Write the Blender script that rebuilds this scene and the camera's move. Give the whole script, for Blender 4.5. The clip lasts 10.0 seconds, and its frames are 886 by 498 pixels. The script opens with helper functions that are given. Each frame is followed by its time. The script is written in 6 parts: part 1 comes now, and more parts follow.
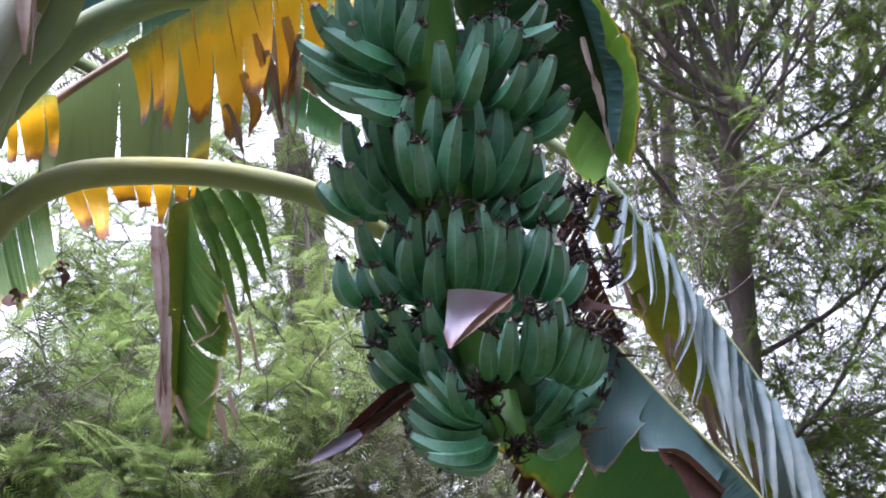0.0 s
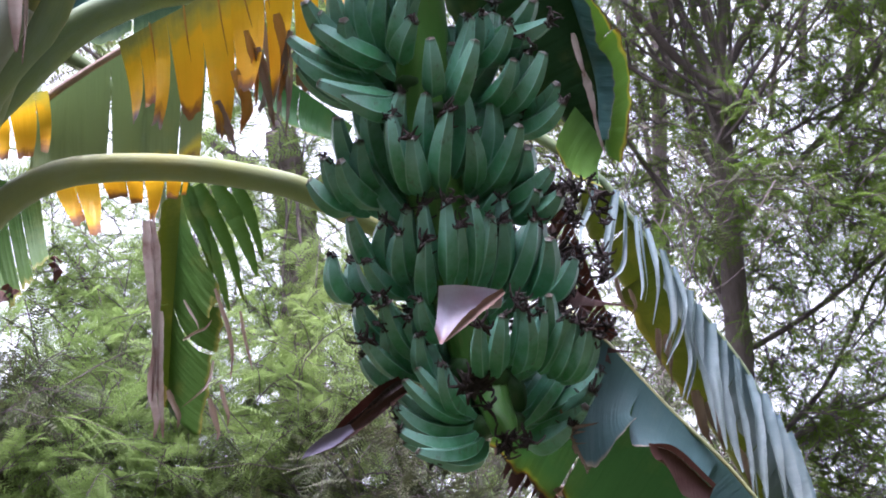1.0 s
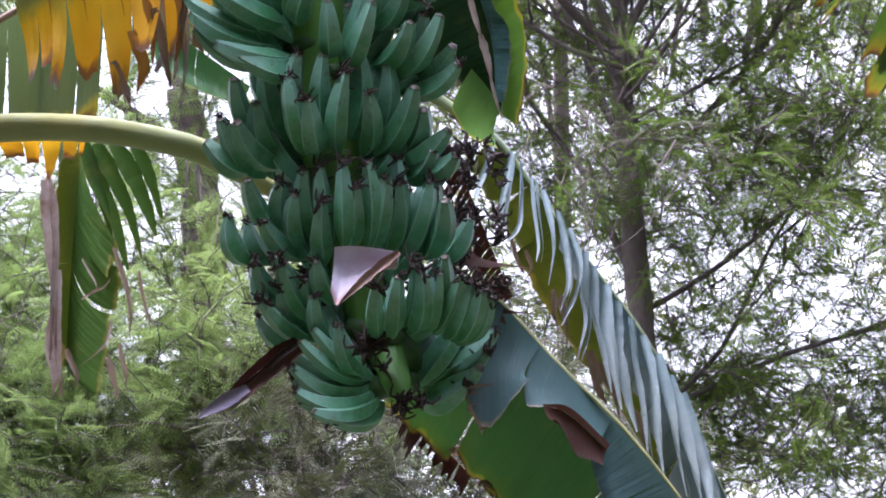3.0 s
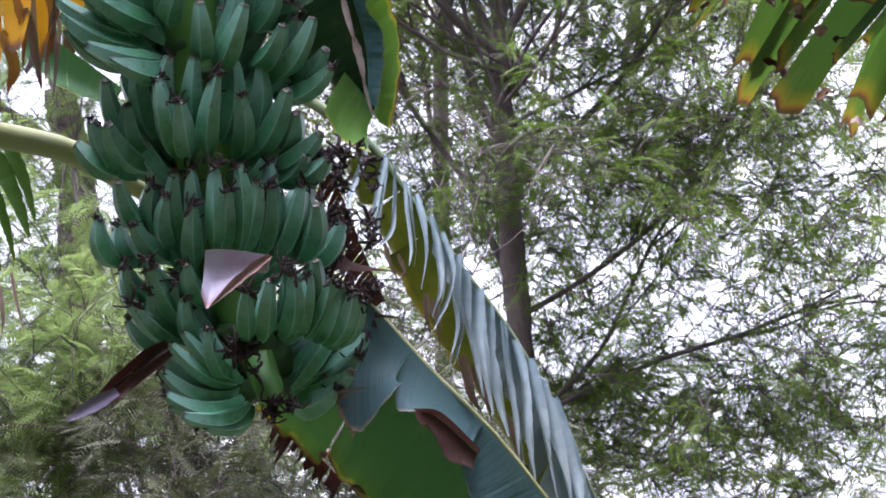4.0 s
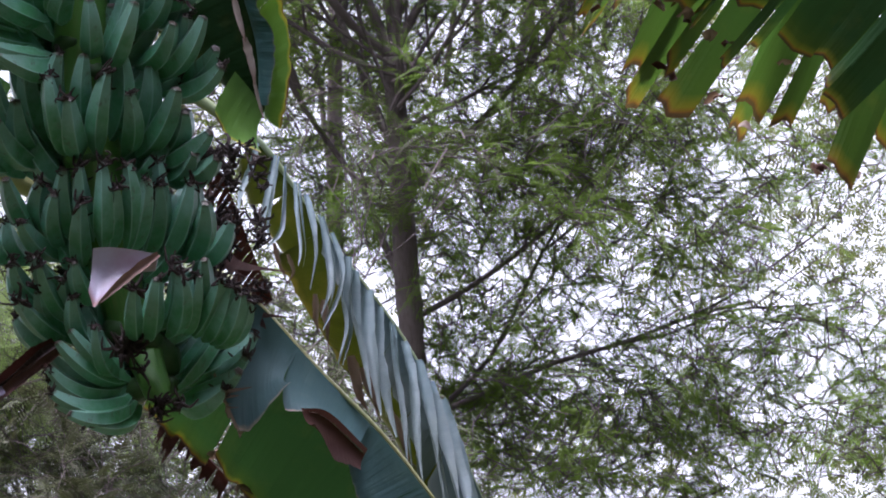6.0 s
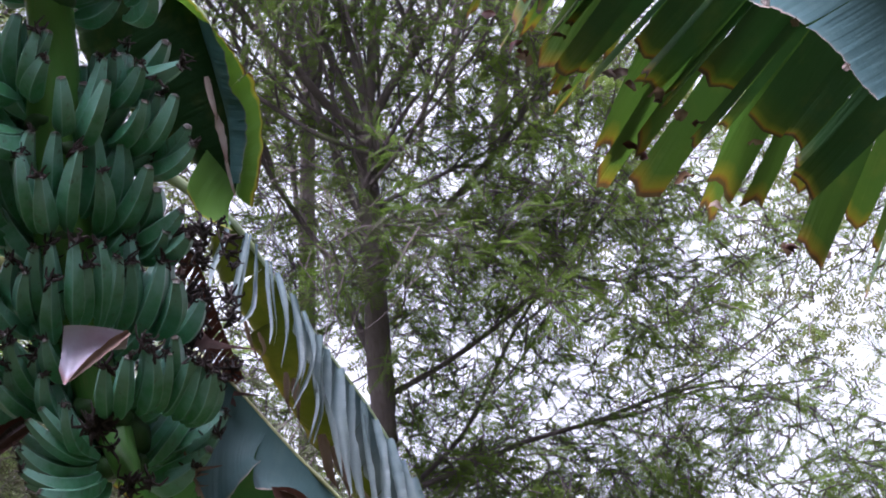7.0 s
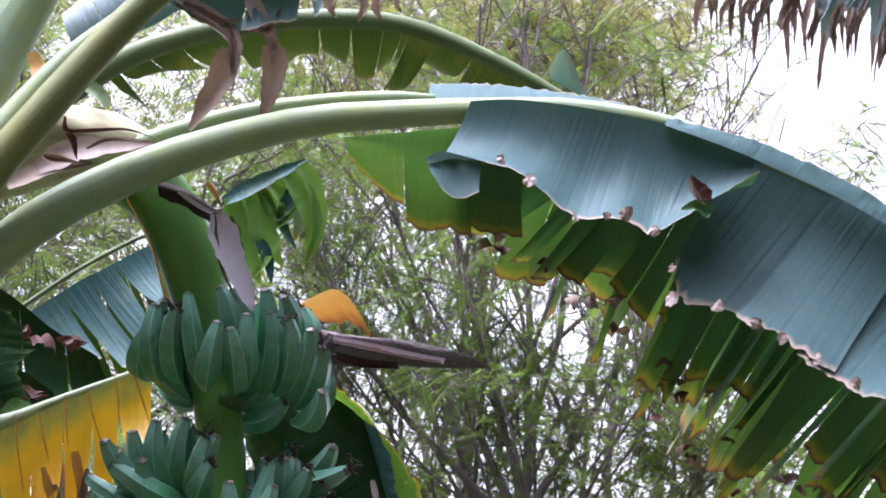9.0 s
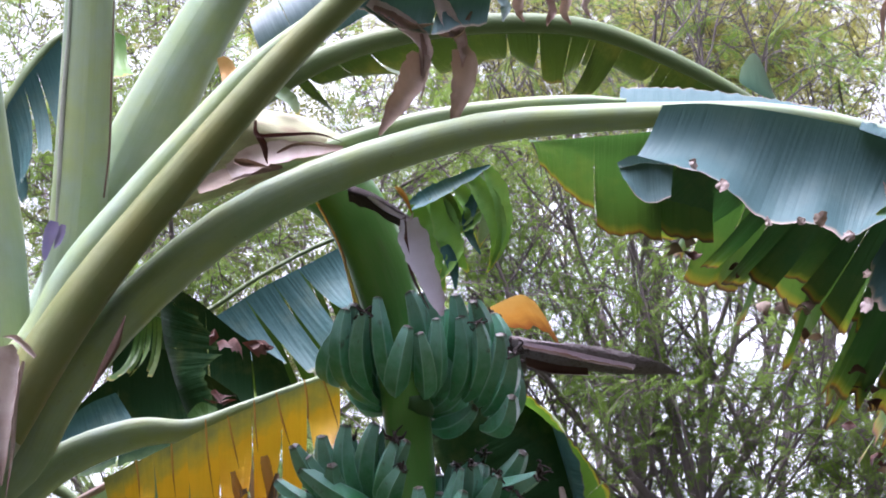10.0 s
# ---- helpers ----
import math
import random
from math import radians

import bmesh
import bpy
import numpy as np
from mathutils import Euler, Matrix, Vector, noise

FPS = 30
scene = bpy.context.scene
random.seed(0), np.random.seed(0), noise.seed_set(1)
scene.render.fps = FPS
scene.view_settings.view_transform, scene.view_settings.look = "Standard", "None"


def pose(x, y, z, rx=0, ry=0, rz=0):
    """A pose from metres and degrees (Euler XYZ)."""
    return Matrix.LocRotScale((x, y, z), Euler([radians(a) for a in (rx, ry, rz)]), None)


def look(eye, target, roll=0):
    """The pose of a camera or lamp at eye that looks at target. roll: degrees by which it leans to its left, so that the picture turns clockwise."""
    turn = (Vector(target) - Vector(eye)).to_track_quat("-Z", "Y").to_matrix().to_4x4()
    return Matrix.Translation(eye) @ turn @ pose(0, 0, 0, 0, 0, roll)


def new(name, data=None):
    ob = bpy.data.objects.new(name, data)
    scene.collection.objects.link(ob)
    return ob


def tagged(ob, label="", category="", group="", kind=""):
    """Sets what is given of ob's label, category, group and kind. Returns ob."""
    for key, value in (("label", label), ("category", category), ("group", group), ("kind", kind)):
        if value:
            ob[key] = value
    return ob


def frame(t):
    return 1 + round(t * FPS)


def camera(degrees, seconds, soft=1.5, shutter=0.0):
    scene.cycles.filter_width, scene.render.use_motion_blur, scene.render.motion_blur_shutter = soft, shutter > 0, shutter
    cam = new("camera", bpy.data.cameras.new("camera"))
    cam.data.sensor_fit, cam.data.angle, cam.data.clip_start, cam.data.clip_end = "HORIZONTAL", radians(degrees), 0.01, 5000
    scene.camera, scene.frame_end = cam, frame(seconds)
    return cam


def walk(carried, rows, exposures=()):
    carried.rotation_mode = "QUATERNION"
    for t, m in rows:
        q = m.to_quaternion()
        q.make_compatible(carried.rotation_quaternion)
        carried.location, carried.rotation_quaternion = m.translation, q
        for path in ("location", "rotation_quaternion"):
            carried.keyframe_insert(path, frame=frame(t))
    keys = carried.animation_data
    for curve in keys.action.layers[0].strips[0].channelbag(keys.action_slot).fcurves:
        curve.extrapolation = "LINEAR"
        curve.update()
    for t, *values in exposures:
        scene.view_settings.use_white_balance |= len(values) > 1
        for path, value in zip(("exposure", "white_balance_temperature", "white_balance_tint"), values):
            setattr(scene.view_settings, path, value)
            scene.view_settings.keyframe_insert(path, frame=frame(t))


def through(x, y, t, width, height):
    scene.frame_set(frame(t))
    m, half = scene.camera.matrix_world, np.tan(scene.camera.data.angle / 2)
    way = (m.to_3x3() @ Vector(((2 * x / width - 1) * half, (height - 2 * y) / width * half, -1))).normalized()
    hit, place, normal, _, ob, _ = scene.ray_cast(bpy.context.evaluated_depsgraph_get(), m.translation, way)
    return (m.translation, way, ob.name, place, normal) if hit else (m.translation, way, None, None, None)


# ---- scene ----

# ---------------------------------------------------------------- camera
cam = camera(17.51, 10.0, soft=1.9)
ROWS = [
    (0.0, 0.0000, 0.0000, 1.6000, 105.000, 0.000, 0.000),
    (0.5, 0.0002, -0.0003, 1.6012, 104.795, 0.085, -0.029),
    (1.0, 0.0018, -0.0144, 1.6025, 104.852, 0.100, -0.135),
    (1.5, 0.0027, -0.0226, 1.6017, 104.706, 0.108, -0.265),
    (2.0, 0.0042, -0.0256, 1.6026, 104.418, 0.178, -0.539),
    (3.5, 0.0212, -0.0402, 1.6033, 103.935, 0.550, -3.230),
    (4.0, 0.0284, -0.0305, 1.6067, 104.038, 0.667, -4.453),
    (4.5, 0.0307, -0.0248, 1.6043, 103.606, 0.649, -5.152),
    (5.0, 0.0362, -0.0111, 1.6062, 103.427, 0.678, -5.612),
    (6.5, 0.0372, -0.0450, 1.5963, 104.833, 0.747, -6.998),
    (7.0, 0.0385, -0.0407, 1.5987, 105.642, 0.721, -7.189),
    (7.5, 0.0383, -0.0189, 1.6046, 106.323, 0.618, -7.181),
    (8.0, 0.0351, -0.0211, 1.6088, 108.018, 0.519, -6.944),
    (8.5, 0.0276, -0.0174, 1.6187, 110.848, 0.193, -5.822),
    (9.0, 0.0160, -0.0184, 1.6292, 113.448, -0.431, -4.362),
    (9.5, 0.0046, -0.0059, 1.6350, 114.002, -1.161, -2.999),
    (10.0, -0.0164, 0.0109, 1.6369, 113.524, -1.876, -1.280),
]
walk(cam, [(t, pose(x, y, z, a, b, c)) for t, x, y, z, a, b, c in ROWS], exposures=[(0.0, 2.52, 5750, 27), (2.0, 2.48, 5750, 27), (3.5, 2.46, 5750, 27), (5.0, 2.08, 5750, 27), (6.5, 1.92, 5750, 27), (8.0, 2.03, 5750, 27), (8.5, 2.36, 5750, 27), (9.0, 2.40, 5750, 27), (10.0, 2.36, 5750, 27)])

# ---------------------------------------------------------------- light
world = bpy.data.worlds.new("sky")
scene.world = world
world.use_nodes = True
wn = world.node_tree
sky = wn.nodes.new("ShaderNodeTexSky")
sky.sky_type = "NISHITA"
sky.sun_disc = False
sky.sun_elevation = radians(68)
sky.sun_rotation = radians(-130)
sky.air_density, sky.dust_density, sky.ozone_density = 1.0, 6.0, 0.6
wn.nodes["Background"].inputs["Strength"].default_value = 0.15
veil = wn.nodes.new("ShaderNodeHueSaturation")  # thin cloud takes the blue out of the sky
veil.inputs["Saturation"].default_value = 0.15
wn.links.new(sky.outputs[0], veil.inputs["Color"])
wn.links.new(veil.outputs[0], wn.nodes["Background"].inputs["Color"])
sun = new("sun", bpy.data.lights.new("sun", "SUN"))
sun.data.energy, sun.data.angle, sun.data.color = 0.9, radians(28), (1.0, 0.97, 0.93)
HIGH, TURN = radians(68), radians(-130)
sun.matrix_basis = look((0, 0, 20), Vector((0, 0, 20)) - Vector((math.sin(TURN) * math.cos(HIGH), math.cos(TURN) * math.cos(HIGH), math.sin(HIGH))))


# ---------------------------------------------------------------- materials
def shader(name):
    m = bpy.data.materials.new(name)
    m.use_nodes = True
    nt = m.node_tree
    nt.nodes.clear()
    out = nt.nodes.new("ShaderNodeOutputMaterial")
    return m, nt, out


class Nodes:
    """Short hand for building a node tree."""

    def __init__(self, nt):
        self.nt = nt

    def add(self, kind, **given):
        n = self.nt.nodes.new("ShaderNode" + kind)
        for k, v in given.items():
            n.inputs[k].default_value = v
        return n

    def link(self, a, b):
        self.nt.links.new(a, b)

    def noise(self, vec, scale, detail=3.0, rough=0.55):
        n = self.add("TexNoise", Scale=scale, Detail=detail, Roughness=rough)
        if vec is not None:
            self.link(vec, n.inputs["Vector"])
        return n.outputs["Fac"]

    def stretch(self, vec, s):
        n = self.add("Mapping")
        n.inputs["Scale"].default_value = s
        self.link(vec, n.inputs["Vector"])
        return n.outputs["Vector"]

    def math(self, op, a, b):
        n = self.nt.nodes.new("ShaderNodeMath")
        n.operation = op
        for i, v in enumerate((a, b)):
            if isinstance(v, (int, float)):
                n.inputs[i].default_value = v
            else:
                self.link(v, n.inputs[i])
        return n.outputs[0]

    def ramp(self, fac, stops):
        n = self.nt.nodes.new("ShaderNodeValToRGB")
        e = n.color_ramp.elements
        while len(e) < len(stops):
            e.new(0.5)
        for el, (p, c) in zip(e, stops):
            el.position = p
            el.color = (*c, 1) if len(c) == 3 else c
        self.link(fac, n.inputs["Fac"])
        return n.outputs["Color"]

    def mix(self, fac, a, b, blend="MIX"):
        n = self.nt.nodes.new("ShaderNodeMix")
        n.data_type = "RGBA"
        n.blend_type = blend
        for i, v in ((0, fac), (6, a), (7, b)):
            if isinstance(v, (int, float)):
                n.inputs[i].default_value = v
            elif isinstance(v, tuple):
                n.inputs[i].default_value = (*v, 1)
            else:
                self.link(v, n.inputs[i])
        return n.outputs[2]

    def bump(self, height, strength, distance):
        n = self.add("Bump", Strength=strength, Distance=distance)
        self.link(height, n.inputs["Height"])
        return n.outputs["Normal"]


def leaf_material(name, stops, through, glow=0.3, rough=0.42, patch=(0.3, 0.25, 0.06), patches=0.25, ragged=0.16, ribs=55, spec=0.3, vein=0.28):
    """A banana leaf's sheet: stops run from the midrib (0) to the margin (1)."""
    m, nt, out = shader(name)
    n = Nodes(nt)
    uv = n.add("UVMap").outputs["UV"]
    pos = n.add("NewGeometry").outputs["Position"]
    split = n.add("SeparateXYZ")
    n.link(uv, split.inputs[0])
    ragg = n.math("MULTIPLY", n.math("SUBTRACT", n.noise(n.stretch(uv, (14, 3, 1)), 1.0, 4), 0.5), ragged * 2)
    col = n.ramp(n.math("ADD", split.outputs["Y"], ragg), stops)
    veins = n.noise(n.stretch(uv, (ribs, 0.6, 1)), 1.0, 2)
    col = n.mix(n.math("MULTIPLY", veins, vein), col, n.mix(1.0, col, (0.5, 0.55, 0.55), "MULTIPLY"))
    blot = n.ramp(n.noise(pos, 9.0, 5, 0.65), [(0.52, (0, 0, 0)), (0.72, (1, 1, 1))])
    col = n.mix(n.math("MULTIPLY", blot, patches), col, patch)
    p = n.add("BsdfPrincipled", Roughness=rough)
    p.inputs["Specular IOR Level"].default_value = spec
    n.link(col, p.inputs["Base Color"])
    normal = n.bump(n.math("ADD", veins, n.math("MULTIPLY", n.noise(pos, 30, 3), 0.5)), min(0.6, 2.2 * vein), 0.006)
    n.link(normal, p.inputs["Normal"])
    t = n.add("BsdfTranslucent")
    n.link(n.mix(1.0, col, through, "MULTIPLY"), t.inputs["Color"])
    mixed = n.add("MixShader")
    mixed.inputs[0].default_value = glow
    n.link(p.outputs[0], mixed.inputs[1])
    n.link(t.outputs[0], mixed.inputs[2])
    n.link(mixed.outputs[0], out.inputs[0])
    return m


def skin_material(name, a, b, c, scale=12.0, rough=0.5, bump=0.3, streak=(1, 1, 1), glow=0.0, spec=0.35):
    """Plant skin or bark: three tones mixed at two scales, with relief. streak stretches the grain along the sheet's UV."""
    m, nt, out = shader(name)
    n = Nodes(nt)
    uv = n.add("UVMap").outputs["UV"]
    pos = n.add("NewGeometry").outputs["Position"]
    rnd = n.add("ObjectInfo").outputs["Random"]
    big = n.noise(pos, scale * 0.35, 3)
    grain = n.noise(n.stretch(uv, streak), scale, 4, 0.6)
    col = n.mix(n.ramp(big, [(0.35, (0, 0, 0)), (0.65, (1, 1, 1))]), a, b)
    col = n.mix(n.ramp(grain, [(0.5, (0, 0, 0)), (0.75, (1, 1, 1))]), col, c)
    col = n.mix(n.math("MULTIPLY", rnd, 0.25), col, n.mix(1.0, col, (0.6, 0.65, 0.6), "MULTIPLY"))
    p = n.add("BsdfPrincipled", Roughness=rough)
    p.inputs["Specular IOR Level"].default_value = spec
    n.link(col, p.inputs["Base Color"])
    n.link(n.bump(n.math("ADD", grain, big), bump, 0.006), p.inputs["Normal"])
    if glow:
        t = n.add("BsdfTranslucent")
        n.link(col, t.inputs["Color"])
        mixed = n.add("MixShader")
        mixed.inputs[0].default_value = glow
        n.link(p.outputs[0], mixed.inputs[1])
        n.link(t.outputs[0], mixed.inputs[2])
        n.link(mixed.outputs[0], out.inputs[0])
    else:
        n.link(p.outputs[0], out.inputs[0])
    return m


def petiole_material(name, a, b, bloom, speck=(0.16, 0.10, 0.06)):
    """A leaf stalk's skin: two greens in long cloudy patches, a bluish bloom, faint lengthwise fibres, brown specks."""
    m, nt, out = shader(name)
    n = Nodes(nt)
    uv = n.add("UVMap").outputs["UV"]
    pos = n.add("NewGeometry").outputs["Position"]
    rnd = n.add("ObjectInfo").outputs["Random"]
    col = n.mix(n.ramp(n.noise(pos, 5.0, 4, 0.6), [(0.38, (0, 0, 0)), (0.62, (1, 1, 1))]), a, b)
    veil = n.ramp(n.noise(n.stretch(uv, (2.5, 5, 1)), 1.6, 5, 0.65), [(0.42, (0, 0, 0)), (0.68, (1, 1, 1))])
    col = n.mix(n.math("MULTIPLY", veil, 0.65), col, bloom)
    fibre = n.noise(n.stretch(uv, (60, 1.5, 1)), 1.0, 3)
    col = n.mix(n.math("MULTIPLY", fibre, 0.3), col, n.mix(1.0, col, (0.62, 0.66, 0.55), "MULTIPLY"))
    dots = n.ramp(n.noise(pos, 75, 4, 0.7), [(0.66, (0, 0, 0)), (0.74, (1, 1, 1))])
    col = n.mix(n.math("MULTIPLY", dots, 0.5), col, speck)
    col = n.mix(n.math("MULTIPLY", rnd, 0.2), col, n.mix(1.0, col, (0.7, 0.72, 0.7), "MULTIPLY"))
    p = n.add("BsdfPrincipled", Roughness=0.46)
    p.inputs["Specular IOR Level"].default_value = 0.3
    n.link(col, p.inputs["Base Color"])
    n.link(n.bump(n.math("ADD", fibre, n.noise(pos, 40, 4)), 0.22, 0.004), p.inputs["Normal"])
    n.link(p.outputs[0], out.inputs[0])
    return m


def finger_material():
    """Unripe banana skin: green flanks, a bluish bloom, paler ridges and a brown tip."""
    m, nt, out = shader("unripe_banana_skin")
    n = Nodes(nt)
    uv = n.add("UVMap").outputs["UV"]
    pos = n.add("NewGeometry").outputs["Position"]
    rnd = n.add("ObjectInfo").outputs["Random"]
    split = n.add("SeparateXYZ")
    n.link(uv, split.inputs[0])
    bloom = n.ramp(n.noise(pos, 22, 4, 0.6), [(0.38, (0, 0, 0)), (0.66, (1, 1, 1))])
    col = n.mix(bloom, (0.040, 0.215, 0.085), (0.125, 0.345, 0.255))
    young = n.ramp(n.math("ADD", split.outputs["Y"], n.math("MULTIPLY", n.noise(pos, 18, 3), 0.3)), [(0.15, (1, 1, 1)), (0.85, (0, 0, 0))])
    col = n.mix(n.math("MULTIPLY", young, 0.7), col, (0.048, 0.225, 0.060))
    dust = n.ramp(n.noise(n.stretch(pos, (1, 1, 0.5)), 55, 5, 0.7), [(0.45, (0, 0, 0)), (0.7, (1, 1, 1))])
    col = n.mix(n.math("MULTIPLY", dust, 0.28), col, (0.26, 0.43, 0.40))
    col = n.mix(n.math("MULTIPLY", rnd, 0.35), col, (0.070, 0.25, 0.150))
    ridge = n.math("ABSOLUTE", n.math("SINE", n.math("MULTIPLY", split.outputs["X"], math.pi * 5), 0), 0)
    rim = n.ramp(ridge, [(0.0, (1, 1, 1)), (0.34, (0, 0, 0))])
    col = n.mix(n.math("MULTIPLY", rim, 0.5), col, (0.36, 0.58, 0.52))
    waxy = n.ramp(n.math("ADD", split.outputs["Y"], n.math("MULTIPLY", n.noise(pos, 40), 0.5)), [(0.75, (0, 0, 0)), (1.25, (1, 1, 1))])
    col = n.mix(n.math("MULTIPLY", waxy, 0.4), col, (0.25, 0.40, 0.375))
    scars = n.ramp(n.noise(n.stretch(pos, (1, 1, 0.4)), 70, 3, 0.7), [(0.60, (0, 0, 0)), (0.72, (1, 1, 1))])
    col = n.mix(n.math("MULTIPLY", scars, 0.6), col, (0.07, 0.06, 0.045))
    tip = n.ramp(n.math("ADD", split.outputs["Y"], n.math("MULTIPLY", n.noise(pos, 120), 0.06)), [(0.955, (0, 0, 0)), (1.0, (1, 1, 1))])
    col = n.mix(tip, col, (0.05, 0.035, 0.025))
    p = n.add("BsdfPrincipled", Roughness=0.42)
    p.inputs["Specular IOR Level"].default_value = 0.5
    n.link(col, p.inputs["Base Color"])
    n.link(n.bump(n.noise(pos, 90, 4), 0.25, 0.003), p.inputs["Normal"])
    n.link(p.outputs[0], out.inputs[0])
    return m


BROWN = (0.16, 0.09, 0.055)
blue_top = leaf_material("waxy_leaf_top", ribs=120, vein=0.15, stops=[(0.0, (0.066, 0.124, 0.130)), (0.95, (0.060, 0.116, 0.124)), (0.985, (0.26, 0.22, 0.18)), (1.0, (0.34, 0.26, 0.23))], through=(0.7, 0.95, 0.3), glow=0.15, rough=0.52, patch=(0.13, 0.18, 0.17), patches=0.3, ragged=0.09, spec=0.15)
green_under = leaf_material("leaf_underside", [(0.0, (0.042, 0.110, 0.048)), (0.80, (0.046, 0.115, 0.044)), (0.93, (0.075, 0.130, 0.030)), (0.968, (0.26, 0.25, 0.03)), (0.980, (0.36, 0.17, 0.03)), (0.990, (0.12, 0.07, 0.05))], (0.75, 1.0, 0.45), 0.27, patches=0.14, ragged=0.02, ribs=110)
# leaf green darkened so that the colour itself carries the shade
dark_under = leaf_material("shade_toned_leaf", [(0.0, (0.012, 0.034, 0.013)), (0.9, (0.016, 0.048, 0.017)), (1.0, (0.05, 0.09, 0.03))], (0.8, 1.0, 0.3), 0.04, rough=0.5, spec=0.12, patches=0.1)
fresh = leaf_material("fresh_leaf", [(0.0, (0.10, 0.215, 0.055)), (0.9, (0.12, 0.245, 0.055)), (0.97, (0.4, 0.38, 0.05)), (1.0, BROWN)], (1.0, 1.0, 0.35), 0.33, patches=0.15)
# olive leaf in a darker tone, its shade put into the colour
olive_shade = leaf_material("shade_toned_olive_leaf", [(0.0, (0.030, 0.055, 0.014)), (0.9, (0.042, 0.066, 0.014)), (0.97, (0.12, 0.10, 0.03)), (1.0, (0.07, 0.045, 0.03))], (1.0, 1.0, 0.4), 0.2, patches=0.2, ragged=0.1, ribs=90)
olive_under = leaf_material("backlit_leaf", [(0.0, (0.055, 0.085, 0.014)), (0.8, (0.085, 0.095, 0.014)), (1.0, (0.25, 0.20, 0.05))], (1.0, 1.0, 0.3), 0.3, patches=0.2)
silver = leaf_material("silvery_leaf_strip", [(0.0, (0.075, 0.13, 0.15)), (0.3, (0.13, 0.19, 0.21)), (1.0, (0.23, 0.27, 0.28))], (0.8, 1.0, 0.6), 0.2, patches=0.08, rough=0.55)
yellow_leaf = leaf_material("yellowing_leaf", [(0.0, (0.27, 0.31, 0.15)), (0.12, (0.50, 0.44, 0.10)), (0.28, (0.85, 0.54, 0.025)), (0.8, (0.82, 0.44, 0.018)), (0.92, (0.30, 0.13, 0.05)), (1.0, (0.17, 0.10, 0.07))], (1.0, 0.85, 0.3), 0.35, patch=(0.32, 0.34, 0.08), patches=0.25, ragged=0.3)
pale_under = leaf_material("pale_green_leaf", [(0.0, (0.150, 0.225, 0.155)), (0.85, (0.175, 0.235, 0.130)), (0.95, (0.5, 0.4, 0.05)), (1.0, BROWN)], (1.0, 1.0, 0.5), 0.14, patches=0.25)
dead_leaf = leaf_material("dead_leaf", [(0.0, (0.23, 0.17, 0.135)), (0.5, (0.27, 0.21, 0.175)), (1.0, (0.15, 0.10, 0.08))], (0.9, 0.7, 0.5), 0.25, patch=(0.40, 0.30, 0.26), patches=0.5, ragged=0.4, rough=0.7, ribs=7)
bract_skin = leaf_material("dried_bract", [(0.0, (0.37, 0.32, 0.36)), (0.7, (0.34, 0.28, 0.31)), (1.0, (0.28, 0.17, 0.15))], (0.8, 0.6, 0.6), 0.1, patch=(0.30, 0.16, 0.11), patches=0.6, ragged=0.4, rough=0.6, ribs=5)
maroon_leaf = leaf_material("reddish_dead_leaf", [(0.0, (0.095, 0.040, 0.030)), (0.6, (0.070, 0.030, 0.026)), (1.0, (0.06, 0.03, 0.025))], (0.8, 0.5, 0.4), 0.2, patch=(0.13, 0.08, 0.065), patches=0.5, ragged=0.3, rough=0.7, ribs=14)
violet_stain = leaf_material("violet_bruise", [(0.0, (0.13, 0.10, 0.24)), (1.0, (0.20, 0.18, 0.32))], (0.5, 0.5, 0.6), 0.0, ribs=10)
tan_leaf = leaf_material("tan_dead_leaf", [(0.0, (0.48, 0.33, 0.14)), (0.5, (0.46, 0.26, 0.08)), (1.0, (0.22, 0.09, 0.04))], (1.0, 0.8, 0.4), 0.3, patch=(0.42, 0.30, 0.16), patches=0.4, ragged=0.4, rough=0.6, ribs=20)
dark_bract = leaf_material("withered_dark_bract", [(0.0, (0.05, 0.022, 0.018)), (0.7, (0.10, 0.05, 0.04)), (1.0, (0.26, 0.22, 0.26))], (0.6, 0.4, 0.4), 0.1, patch=(0.16, 0.09, 0.07), patches=0.6, ragged=0.4, rough=0.6, ribs=14)
rear_blue = leaf_material("bluish_rear_leaf", [(0.0, (0.034, 0.090, 0.092)), (0.95, (0.032, 0.084, 0.084)), (1.0, (0.14, 0.15, 0.11))], (0.7, 0.95, 0.3), 0.1, rough=0.6, patches=0.08, ragged=0.05, spec=0.2)
rear_green = leaf_material("rear_leaf_green", [(0.0, (0.035, 0.085, 0.018)), (0.93, (0.05, 0.105, 0.018)), (1.0, (0.22, 0.2, 0.05))], (1.0, 1.0, 0.3), 0.16, rough=0.55, patches=0.15, ragged=0.05, spec=0.2)
dry_brown = leaf_material("brown_papery_sheath", [(0.0, (0.13, 0.075, 0.06)), (0.5, (0.22, 0.145, 0.12)), (1.0, (0.30, 0.22, 0.18))], (0.9, 0.7, 0.5), 0.1, patch=(0.09, 0.05, 0.045), patches=0.7, ragged=0.5, rough=0.7, ribs=3)
pale_bract = leaf_material("whitish_bract", [(0.0, (0.42, 0.43, 0.53)), (0.7, (0.36, 0.34, 0.42)), (1.0, (0.24, 0.15, 0.15))], (0.8, 0.6, 0.6), 0.0, patch=(0.25, 0.15, 0.15), patches=0.4, ragged=0.5, rough=0.6, ribs=3)
white_bract = leaf_material("white_papery_bract", [(0.0, (0.60, 0.58, 0.65)), (0.7, (0.56, 0.52, 0.60)), (1.0, (0.34, 0.26, 0.28))], (0.8, 0.6, 0.6), 0.05, patch=(0.36, 0.30, 0.36), patches=0.4, ragged=0.3, rough=0.65, ribs=30)
